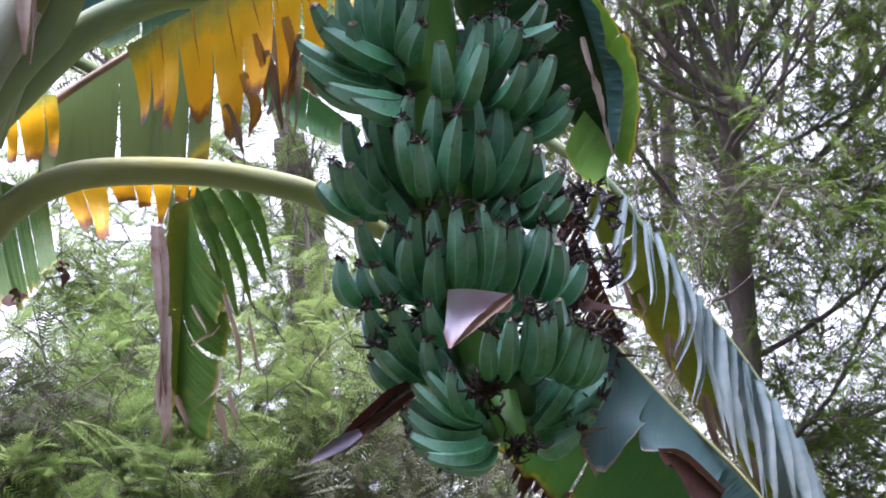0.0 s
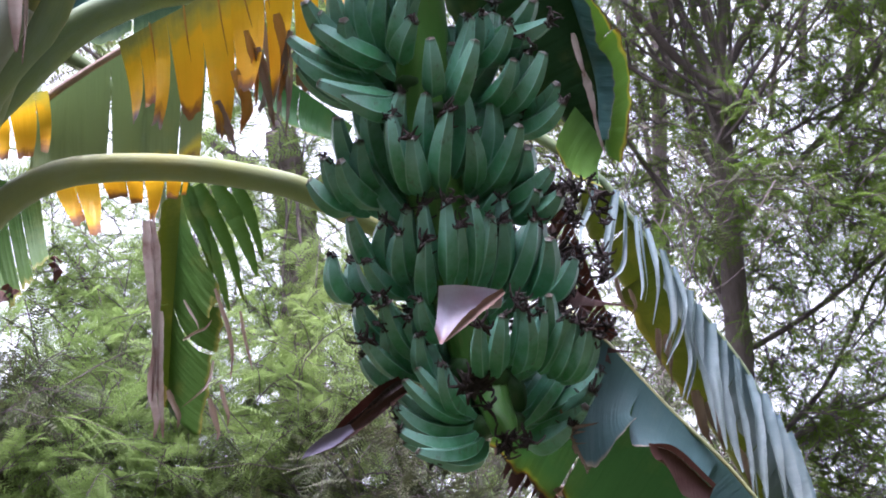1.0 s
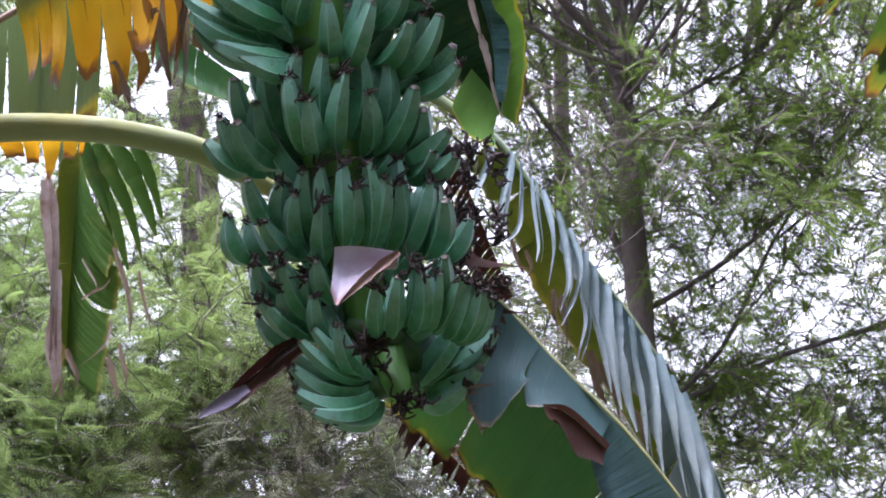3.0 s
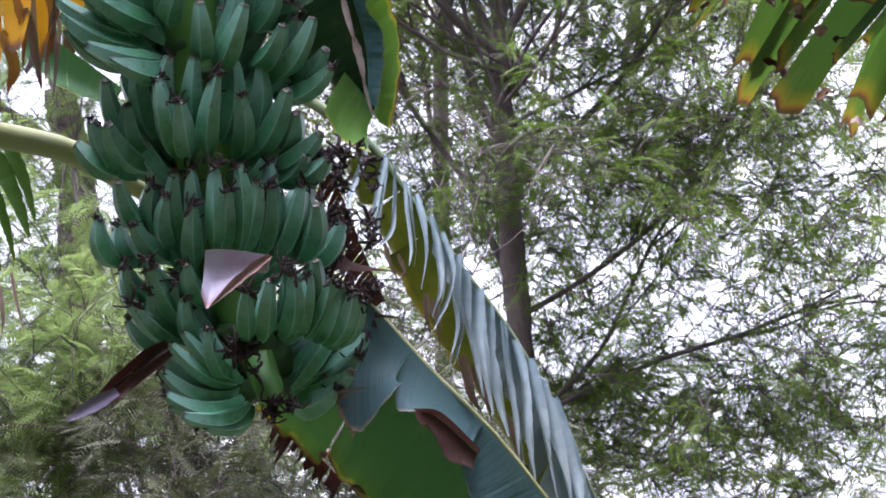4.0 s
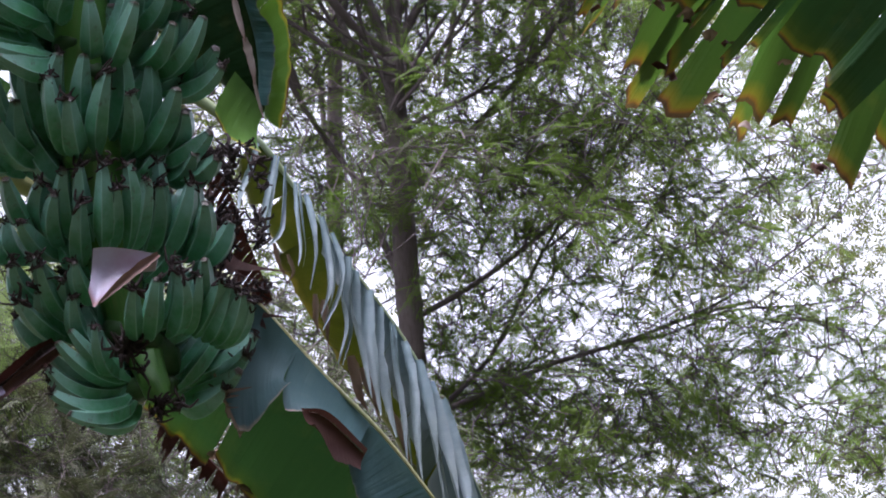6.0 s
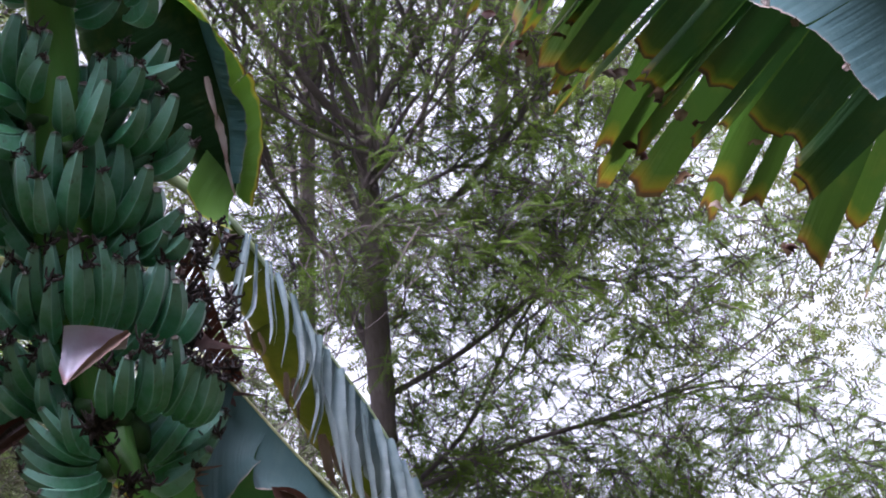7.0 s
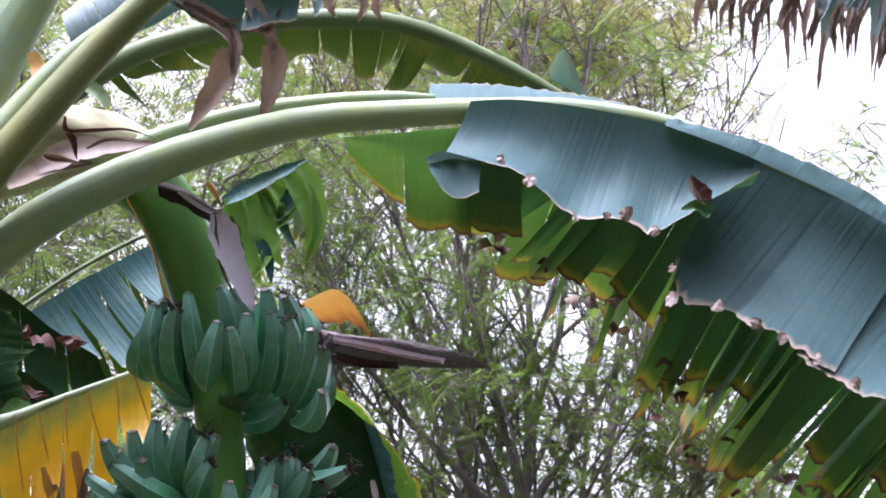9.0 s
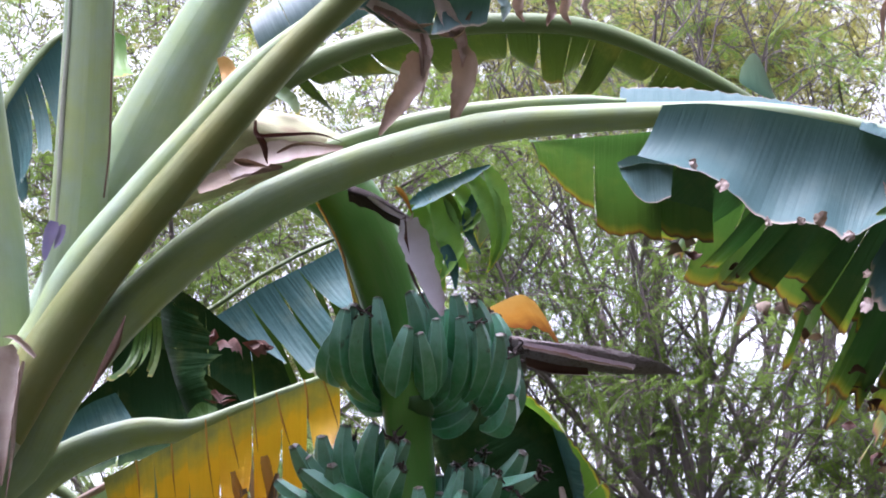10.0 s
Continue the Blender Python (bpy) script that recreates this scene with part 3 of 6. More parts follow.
for k in range(11):  # thin branches fanning up from the fork
    a = radians(-66 + 132 * (k + 0.5) / 11 + fan.uniform(-5, 5))
    limbs.append((at(0.505 + fan.uniform(-0.02, 0.02), 0.20 + fan.uniform(-0.06, 0.06), 24.3), (math.sin(a), fan.uniform(-0.4, 0.2), math.cos(a)), fan.uniform(1.7, 2.6), fan.uniform(0.026, 0.042), 2))
crown = [(at(0.62, 0.24, 25), (2.4, 1.3, 0.8), 400), (at(0.66, 0.04, 24.6), (1.6, 1.3, 0.9), 380), (at(1.06, 0.88, 26), (0.5, 0.8, 0.5), 42), (at(0.95, 0.14, 25), (1.6, 1.5, 1.2), 250), (at(1.05, -0.3, 25), (2.0, 1.5, 1.3), 640), (at(1.4, -0.3, 25.5), (1.2, 1.5, 1.2), 230), (at(1.3, 0.2, 26), (1.3, 1.5, 1.0), 150),
         (at(0.72, -0.38, 25), (1.4, 1.5, 1.2), 460), (at(0.45, 0.62, 24), (2.2, 1.5, 1.2), 90), (at(0.42, -0.08, 26), (0.8, 1.2, 1.4), 260), (at(0.70, 0.46, 24.5), (1.6, 1.2, 0.55), 240), (at(0.2, 0.85, 26), (2.0, 1.5, 1.3), 160), (at(0.2, -0.45, 26), (1.4, 1.5, 1.0), 300), (at(0.3, 0.25, 26.5), (1.5, 1.5, 1.2), 240)]
feathery_tree(11, trunk, [0.15, 0.13, 0.112, 0.106, 0.096, 0.075], limbs, crown, "tall feathery-leaved tree with a grey-brown trunk", feather, fine)

# the tree seen between stalk and bunch
t1 = at(-0.24, 0.05, 25.5)
trunk = [on_ground(t1), at(-0.235, -0.2, 25.5), at(-0.24, -0.02, 25.5), at(-0.25, 0.08, 25.5), at(-0.275, 0.20, 25.5)]
limbs = [(trunk[-1], (-0.4, 0, 1), 2.6, 0.12, 3), (trunk[-1], (0.4, 0.2, 1), 2.8, 0.11, 3), (trunk[-1], (0.0, 0.4, 1), 3.4, 0.1, 3), (trunk[-2], (-0.9, 0, 0.6), 2.4, 0.08, 3), (trunk[-2], (0.9, 0, 0.7), 2.4, 0.08, 3)]
crown = [(at(-0.3, 0.15, 25), (1.6, 1.5, 0.8), 60), (at(-0.3, 0.9, 26), (2.4, 1.5, 1.4), 330), (at(-0.65, 1.0, 26), (1.4, 1.5, 1.2), 240), (at(-0.05, 0.55, 26), (2.0, 1.5, 1.2), 150), (at(-0.55, 0.6, 26), (1.5, 1.5, 1.0), 150), (at(-0.6, -0.05, 27), (1.4, 1.5, 0.9), 90), (at(-0.3, -0.2, 27), (1.5, 1.5, 1.0), 160), (at(-0.65, -0.35, 27), (1.4, 1.5, 1.0), 160)]
feathery_tree(12, trunk, [0.24, 0.2, 0.17, 0.17, 0.14], limbs, crown, "feathery-leaved tree with a thick dark trunk", feather, fine)

# the yellowing tree at the back
t2 = at(0.40, 0.2, 31)
trunk = [on_ground(t2), at(0.40, 0.0, 31), at(0.40, 0.4, 31), at(0.42, 0.75, 31)]
limbs = [(trunk[-1], (-0.4, 0, 1), 2.6, 0.07, 3), (trunk[-1], (0.4, 0, 1), 2.4, 0.07, 3), (trunk[-2], (0.5, 0, 1), 3.0, 0.07, 3), (trunk[-2], (-0.5, 0, 1), 3.0, 0.07, 3), (trunk[-2], (-0.2, 0.2, 1), 3.4, 0.06, 3), (trunk[-2], (0.15, 0.2, 1), 3.4, 0.06, 3), (trunk[-3], (-0.3, 0.2, 1), 3.8, 0.06, 3)]
for k in range(24):  # a thicket of slender upright stems
    limbs.append((at(fan.uniform(0.12, 0.85), fan.uniform(0.15, 0.45), fan.uniform(29, 31.5)), (fan.uniform(-0.25, 0.25), fan.uniform(-0.2, 0.2), 1), fan.uniform(2.6, 3.6), fan.uniform(0.045, 0.075), 2))
crown = [(at(0.60, 1.18, 30), (1.5, 1.5, 1.0), 640), (at(0.25, 1.18, 30), (2.2, 1.5, 0.9), 520), (at(0.3, 0.45, 31), (2.0, 1.5, 1.2), 60), (at(-0.2, 1.15, 31), (1.8, 1.5, 0.9), 160)]
feathery_tree(13, trunk, [0.12, 0.09, 0.07, 0.06], limbs, crown, "feathery-leaved tree turning yellow", feather_gold, fine, tufts=1)

# the leafy bush lower down
t3 = at(-0.45, -0.3, 14)
trunk = [on_ground(t3), at(-0.45, -0.7, 14), at(-0.46, -0.5, 14), at(-0.48, -0.35, 14)]
limbs = [(trunk[1], (-0.5, 0, 1), 1.5, 0.03, 3), (trunk[2], (0.6, 0, 0.9), 1.5, 0.03, 3), (trunk[3], (0.1, 0.2, 1), 1.2, 0.025, 3), (trunk[1], (0.9, 0.3, 0.9), 2.0, 0.03, 3)]
crown = [(at(-0.5, -0.30, 14), (1.0, 0.9, 0.45), 240), (at(-0.7, -0.42, 13.5), (0.6, 0.9, 0.4), 160), (at(-0.25, -0.33, 14), (0.6, 0.9, 0.45), 160), (at(-0.28, -0.46, 14.5), (0.3, 0.9, 0.25), 35), (at(-0.2, -0.12, 14.5), (0.25, 0.5, 0.3), 56), (at(-0.55, -0.08, 14.5), (0.5, 0.5, 0.2), 56), (at(-0.62, -0.45, 13.2), (0.5, 0.5, 0.22), 90)]
feathery_tree(14, trunk, [0.07, 0.06, 0.05, 0.04], limbs, crown, "light green feathery bush among the trees", feather_bush, bushy, size=0.34, per=13)

# the undergrowth, its shade put into a darker foliage colour
t4 = at(-0.05, -0.6, 19)
trunk = [on_ground(t4), at(-0.05, -0.9, 19), at(-0.04, -0.75, 19), at(-0.05, -0.6, 19)]
limbs = [(trunk[1], (-0.9, 0, 0.7), 2.0, 0.03, 3), (trunk[2], (0.9, 0, 0.6), 2.0, 0.03, 3), (trunk[3], (0.2, 0.2, 1), 1.2, 0.025, 3), (trunk[2], (-0.4, 0.3, 1), 1.5, 0.03, 3), (trunk[1], (0.5, 0.3, 1), 1.7, 0.03, 3)]
crown = [(at(0.0, -0.58, 19), (1.3, 0.9, 0.4), 160), (at(0.35, -0.62, 19.5), (1.0, 0.9, 0.5), 130), (at(-0.5, -0.62, 19.5), (1.3, 0.9, 0.45), 150), (at(0.1, -0.30, 20), (0.7, 0.9, 0.6), 70)]
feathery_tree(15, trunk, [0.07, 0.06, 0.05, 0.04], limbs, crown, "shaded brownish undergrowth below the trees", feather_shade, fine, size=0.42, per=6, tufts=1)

# the low shrub in front of it, dark with the same painted-in shade
t5 = at(0.0, -0.62, 12.8)
trunk = [on_ground(t5), at(0.0, -0.95, 12.8), at(0.01, -0.85, 12.8), at(0.0, -0.72, 12.8)]
limbs = [(trunk[1], (-0.9, 0, 0.8), 1.0, 0.02, 3), (trunk[2], (0.9, 0, 0.6), 1.0, 0.02, 3), (trunk[3], (0.1, 0.2, 1), 0.6, 0.018, 3), (trunk[2], (-0.5, 0.3, 1), 0.8, 0.02, 3)]
crown = [(at(-0.02, -0.53, 12.8), (0.6, 0.5, 0.25), 120), (at(-0.76, -0.30, 12.9), (0.14, 0.3, 0.14), 63)]
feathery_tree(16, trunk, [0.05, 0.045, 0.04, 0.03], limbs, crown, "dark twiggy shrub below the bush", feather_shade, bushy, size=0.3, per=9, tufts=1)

# unseen woods added behind and beside the standpoint to block low sky light
def light_blocking_woods():
    rng = random.Random(31)
    frames = []
    for _ in range(11000):
        a = radians(rng.uniform(42, 318))
        r = rng.uniform(15, 23)
        h = 17.0 * rng.random() ** 0.8 + rng.uniform(-0.5, 1.5)
        x = Vector((rng.gauss(0, 1), rng.gauss(0, 1), rng.gauss(0, 0.6))).normalized()
        y = Vector((rng.gauss(0, 1), rng.gauss(0, 1), rng.gauss(0, 1))).cross(x).normalized()
        z = x.cross(y)
        b = (math.sin(a) * r, math.cos(a) * r, h)
        s = rng.uniform(16, 25)
        frames.append([[x[i] * s, y[i] * s, z[i] * s, b[i]] for i in range(3)])
    woods = thing("woods", (0, -18, 0), "unseen woods added to block low sky light", "woods", kind="stuff")
    foliage("crown", frames, frond_template(6, 0.11, 0.05, 0.03), feather_shade, woods, "dense foliage of the light-blocking woods")


light_blocking_woods()


def far_woods():
    """Tree tops behind the trees, in loose clumps."""
    rng = random.Random(37)
    frames = []
    for j in range(1190):
        c = at(rng.uniform(-0.95, 0.8), rng.uniform(0.82, 1.4), rng.uniform(36, 42)) if j < 400 else at(rng.uniform(-0.85, -0.1), rng.uniform(0.35, 0.95), rng.uniform(36, 42)) if j < 750 else at(rng.uniform(0.05, 1.5), rng.uniform(-0.75, 0.5), rng.uniform(36, 42))
        for _ in range(23):
            x = Vector((rng.gauss(0, 1), rng.gauss(0, 1), rng.gauss(0, 0.6))).normalized()
            y = Vector((rng.gauss(0, 1), rng.gauss(0, 1), rng.gauss(0, 1))).cross(x).normalized()
            z = x.cross(y)
            b = c + Vector((rng.gauss(0, 0.36), rng.gauss(0, 0.5), rng.gauss(0, 0.26)))
            k = rng.uniform(2.2, 3.4)
            frames.append([[x[i] * k, y[i] * k, z[i] * k, b[i]] for i in range(3)])
    woods = thing("woods", (0, 38, 0), "distant olive-green tree tops", "woods", kind="stuff")
    foliage("crown", frames, frond_template(4, 0.09, 0.026, 0.017), feather_far, woods, "distant foliage")


far_woods()

# ---------------------------------------------------------------- the banana plant
foot = on_ground(at(-1.0, -0.3, 5.05))
plant = thing("banana_plant", foot, "tall banana plant with arching leaves and a green bunch", "banana plant")
tube("pseudostem", [foot, at(-1.05, -1.0, 5.05), at(-1.0, -0.4, 5.05), at(-0.95, 0.02, 5.05), at(-0.885, 0.25, 5.05), at(-0.82, 0.45, 5.05), at(-0.76, 0.60, 5.05)], [0.13, 0.12, 0.10, 0.09, 0.085, 0.08, 0.05], stem_skin, plant, "pale waxy pseudostem with brown papery sheaths", n=50, sides=24, wobble=0.12)


def stalk(points, radii, label="arching pale green leaf stalk", groove=0.45, mat=petiole_skin, **kw):
    return tube("leaf_stalk", points, radii, mat, plant, label, groove=groove, n=40, sides=18, **kw)


stalk(spots([(-0.86, 0.15), (-0.80, 0.35), (-0.76, 0.55), (-0.765, 0.75), (-0.80, 0.95), (-0.86, 1.3)], 4.95), [0.06, 0.06, 0.055, 0.045, 0.04, 0.03], "upright grey-green leaf stalk")
stalk(spots([(-0.84, 0.2), (-0.75, 0.42), (-0.68, 0.54), (-0.645, 0.645), (-0.632, 0.808), (-0.629, 1.013), (-0.631, 1.221), (-0.64, 1.6)], 5.0), [0.062, 0.058, 0.055, 0.051, 0.049, 0.046, 0.034], "upright pale leaf stalk", groove=0.06, up=Vector((0.15, -1, 0)))
tube("leaf_stalk_rim", spots([(-0.667, 0.787), (-0.668, 0.909), (-0.669, 1.033), (-0.666, 1.157), (-0.667, 1.251)], 4.965), [0.004, 0.005, 0.005, 0.004, 0.003], grey_stalk, plant, "pale rim of the upright leaf stalk", n=24, sides=8)
tube("leaf_stalk_rim", spots([(-0.587, 0.861), (-0.582, 0.954), (-0.585, 1.067), (-0.587, 1.171), (-0.589, 1.254)], 4.965), [0.0015, 0.002, 0.002, 0.0015, 0.001], dry_brown, plant, "brownish dry rim of the upright leaf stalk", n=24, sides=8, wobble=0.4)
stalk(spots([(-0.86, 0.2), (-0.76, 0.46), (-0.666, 0.603), (-0.586, 0.789), (-0.534, 0.934), (-0.48, 1.06), (-0.397, 1.23), (-0.2, 1.6)], 5.12), [0.064, 0.066, 0.07, 0.07, 0.062, 0.052, 0.034], "broad pale leaf stalk", groove=0.08, up=Vector((-0.3, -1, 0)))
stalk(spots([(-0.92, 0.10), (-0.84, 0.29), (-0.745, 0.45), (-0.667, 0.595), (-0.584, 0.73), (-0.443, 0.919), (-0.3, 1.1), (-0.174, 1.241), (0.1, 1.5)], 4.82), [0.05, 0.05, 0.045, 0.042, 0.036, 0.032, 0.028, 0.02], "olive leaf stalk with a pale channel", mat=olive_stalk)
stalk(spots([(-0.99, -0.1), (-0.925, 0.10), (-0.845, 0.29), (-0.785, 0.385), (-0.752, 0.44)], 4.80), [0.062, 0.06, 0.056, 0.052, 0.047], "waxy grey-green sheath at the foot of the stalk", groove=0.1, mat=grey_stalk)
stalk(spots([(-0.90, 0.2), (-0.79, 0.46), (-0.69, 0.60), (-0.62, 0.74), (-0.48, 0.925), (-0.34, 1.10), (-0.24, 1.20)], 4.87), [0.04, 0.04, 0.036, 0.034, 0.03, 0.02, 0.008], "pale flank of the olive leaf stalk", groove=0.2)
# the large arching leaf
E_line = [(-0.93, 0.05), (-0.85, 0.20), (-0.768, 0.325), (-0.702, 0.40), (-0.645, 0.52), (-0.53, 0.667), (-0.367, 0.819), (-0.17, 0.929), (0.08, 1.014), (0.282, 1.042), (0.434, 1.055), (0.6, 1.062), (0.784, 1.037), (0.93, 0.985), (1.168, 0.875), (1.4, 0.70), (1.62, 0.45)]
E_mid = spots(E_line, 4.92)
big = stalk(E_mid, [0.045, 0.045, 0.045, 0.045, 0.044, 0.042, 0.04, 0.036, 0.03, 0.026, 0.023, 0.021, 0.018, 0.015, 0.012, 0.009, 0.005], "long arching pale green leaf stalk")
tube("leaf_stalk_rim", spots([(-0.28, 0.93), (-0.172, 0.975), (-0.022, 1.026), (0.129, 1.056), (0.26, 1.070), (0.34, 1.072)], 5.0), [0.012, 0.016, 0.016, 0.014, 0.012, 0.006], petiole_skin, big, n=24, sides=8)
LOBE = "blue-grey waxy leaf lobe with a torn brown margin"
blade(big, spots([(0.405, 1.070), (0.484, 1.076), (0.586, 1.069), (0.698, 1.053), (0.784, 1.037), (0.878, 1.007), (0.941, 0.979)], 4.88), spots([(0.325, 0.958), (0.385, 0.968), (0.467, 0.955), (0.528, 0.922), (0.590, 0.857), (0.681, 0.866), (0.732, 0.834), (0.777, 0.857), (0.859, 0.915), (0.941, 0.971)], 4.78), blue_top, [0, 1], 3, gap=0.0, bulge=0.04, jag=0.07, nr=16, label=LOBE)
blade(big, spots([(0.326, 0.962), (0.354, 0.976), (0.385, 0.971), (0.428, 0.962)], 4.8), spots([(0.337, 0.938), (0.364, 0.905), (0.397, 0.899), (0.429, 0.918)], 4.77), blue_top, [0, 1], 17, gap=0.0, bulge=0.01, jag=0.04, nr=12, label="small curled lobe of the blue-grey leaf")
blade(big, spots([(0.90, 0.998), (0.98, 0.966), (1.10, 0.908)], 4.91), spots([(0.785, 0.80), (0.79, 0.72), (0.92, 0.685)], 4.80), blue_top, [0, 1], 13, gap=0.0, bulge=0.03, jag=0.08, nr=16, label=LOBE)
blade(big, spots([(1.08, 0.918), (1.15, 0.886), (1.23, 0.842)], 4.90), spots([(0.885, 0.69), (0.985, 0.65), (1.075, 0.595)], 4.74), blue_top, [0, 1], 14, gap=0.0, bulge=0.04, jag=0.08, nr=16, label=LOBE)
blade(big, spots([(1.21, 0.853), (1.30, 0.79), (1.40, 0.705)], 4.91), spots([(1.0, 0.625), (1.10, 0.57), (1.22, 0.545)], 4.79), blue_top, [0, 1], 15, gap=0.0, bulge=0.03, jag=0.09, nr=16, label=LOBE)
blade(big, spots([(1.38, 0.72), (1.50, 0.60), (1.62, 0.455)], 4.90), spots([(1.18, 0.555), (1.34, 0.50), (1.47, 0.36)], 4.75), blue_top, [0, 0.5, 1], 16, gap=0.03, bulge=0.04, jag=0.09, nr=16, label=LOBE)
M_far0 = spots([(0.28, 1.045), (0.5, 1.06), (0.784, 1.040), (0.93, 0.988), (1.168, 0.88), (1.4, 0.705), (1.62, 0.455)], 4.98)
M_far = spots([(0.153, 0.930), (0.245, 0.882), (0.381, 0.831), (0.523, 0.775), (0.658, 0.703), (0.747, 0.588), (0.826, 0.509), (0.901, 0.445), (1.026, 0.367), (1.234, 0.271), (1.368, 0.183)], 5.15)
blade(big, M_far0, M_far, green_under, [0.17] + torn(34, 5, 0.95, 0.27, 1.0), 6, gap=0.03, slant=0.3, uneven=0.2, curl=0.06, bulge=-0.04, droop=0.045, jag=0.06, nr=14, label="green torn leaf strip with yellow and brown margin")
blade(big, spots([(0.167, 0.992), (0.233, 1.000), (0.313, 1.010), (0.405, 1.022), (0.496, 1.032)], 4.97), spots([(0.189, 0.955), (0.241, 0.898), (0.319, 0.843), (0.410, 0.832), (0.506, 0.810)], 5.1), lit_strip, [0, 0.42, 0.75, 1], 11, gap=0.015, bulge=0.02, jag=0.06, nr=14, label="broad green leaf piece with a scalloped margin")
M_low = spots([(0.430, 0.791), (0.533, 0.744), (0.642, 0.666), (0.716, 0.576), (0.753, 0.480), (0.837, 0.401), (0.931, 0.323), (1.024, 0.249), (1.191, 0.157), (1.326, 0.090), (1.472, 0.022)], 5.3)
M_low0 = spots([(0.52, 1.05), (0.7, 1.05), (0.93, 0.98), (1.1, 0.91), (1.3, 0.78), (1.45, 0.66), (1.62, 0.455)], 5.05)
blade(big, M_low0, M_low, lit_strip, torn(36, 8, 0.9), 9, gap=0.2, slant=0.7, curl=0.06, bulge=-0.03, droop=0.06, jag=0.09, uneven=0.25, nr=10, label="narrow torn leaf strip")

blade(big, spots([(0.327, 1.062), (0.434, 1.064), (0.566, 1.061), (0.689, 1.048), (0.809, 1.019)], 4.99), spots([(0.330, 1.095), (0.433, 1.097), (0.566, 1.086), (0.689, 1.066), (0.809, 1.031)], 5.06), blue_top, [0, 1], 12, gap=0.0, bulge=0.004, jag=0.03, label="raised far half of the blue-grey leaf")
blade(big, spots([(0.76, 1.040), (0.93, 0.982), (1.168, 0.872), (1.4, 0.697), (1.62, 0.445)], 4.865), spots([(0.762, 1.046), (0.948, 1.006), (1.186, 0.897), (1.418, 0.72), (1.64, 0.465)], 4.89), blue_top, [0, 1], 18, gap=0.0, bulge=0.003, jag=0.04, dense=90, label="raised far half of the blue-grey leaf")

# the leaf arching behind
F_line = [(-0.45, 0.95), (-0.267, 1.09), (-0.157, 1.148), (-0.016, 1.188), (0.126, 1.206), (0.279, 1.20), (0.434, 1.145), (0.578, 1.070), (0.70, 0.98)]
F_mid = spots(F_line, 5.7)
back_leaf = stalk(F_mid, [0.03, 0.026, 0.024, 0.022, 0.022, 0.02, 0.017, 0.014, 0.01], "arching leaf stalk further back", mat=green_stalk)
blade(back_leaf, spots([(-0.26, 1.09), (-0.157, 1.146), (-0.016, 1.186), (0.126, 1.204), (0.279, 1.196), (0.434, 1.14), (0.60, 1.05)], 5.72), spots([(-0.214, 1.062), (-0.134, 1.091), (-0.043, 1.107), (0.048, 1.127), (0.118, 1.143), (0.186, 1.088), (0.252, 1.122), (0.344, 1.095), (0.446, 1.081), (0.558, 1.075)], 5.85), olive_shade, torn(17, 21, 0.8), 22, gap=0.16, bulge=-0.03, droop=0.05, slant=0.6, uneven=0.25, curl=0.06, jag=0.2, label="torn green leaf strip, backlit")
blade(back_leaf, spots([(-0.308, 1.110), (-0.248, 1.144), (-0.179, 1.178), (-0.119, 1.217)], 5.75), spots([(-0.337, 1.182), (-0.293, 1.231), (-0.233, 1.264), (-0.163, 1.288)], 5.8), silver, torn(3, 23), 24, gap=0.04, jag=0.15, label="pale grey-green leaf half")
blade(back_leaf, spots([(0.547, 1.111), (0.583, 1.092), (0.627, 1.075)], 5.66), spots([(0.552, 1.149), (0.576, 1.177), (0.614, 1.112)], 5.6), silver, [0, 1], 25, gap=0.0, bulge=0.01, jag=0.03, label="small raised grey-green leaf flap")

# dead ribbons and torn leaf hanging at the top
ribbon(back_leaf, [(-0.132, 1.236), (-0.064, 1.194), (-0.025, 1.157), (-0.027, 1.105)], 0.0387, dry_pale, 900, 4.930, name="dead_leaf_ribbon", label="whitish dead leaf ribbon", gutter=0.8, turn=0.6)
ribbon(back_leaf, [(-0.032, 1.147), (-0.047, 1.094), (-0.073, 1.041), (-0.100, 0.994)], 0.0523, dead_leaf, 901, 4.930, name="dead_leaf_ribbon", label="brown dead leaf ribbon", gutter=0.5, turn=0.5)
ribbon(back_leaf, [(-0.011, 1.257), (0.017, 1.206), (0.039, 1.170), (0.043, 1.124)], 0.0329, dry_pale, 902, 4.930, name="dead_leaf_ribbon", label="whitish dead leaf ribbon", gutter=0.8, turn=0.8)
ribbon(back_leaf, [(0.039, 1.160), (0.052, 1.114), (0.043, 1.067), (0.029, 1.022)], 0.0504, dead_leaf, 903, 4.930, name="dead_leaf_ribbon", label="brown dead leaf ribbon", gutter=0.5, turn=0.5)
ribbon(back_leaf, [(-0.033, 1.183), (-0.025, 1.142), (-0.025, 1.090), (-0.031, 1.053)], 0.0097, dry_brown, 904, 4.930, name="dead_leaf_ribbon", label="brown dead leaf ribbon", gutter=0.8, turn=1.2)
ribbon(back_leaf, [(-0.122, 1.226), (-0.090, 1.212), (-0.049, 1.198), (-0.009, 1.203)], 0.0174, dry_brown, 905, 4.930, name="dead_leaf_ribbon", label="crumpled dead leaf margin", gutter=1.0, turn=1.6)
ribbon(back_leaf, [(-0.008, 1.200), (0.013, 1.183), (0.038, 1.186), (0.057, 1.228)], 0.0194, dead_leaf, 906, 4.930, name="dead_leaf_ribbon", label="crumpled dead leaf margin", gutter=1.0, turn=1.6)
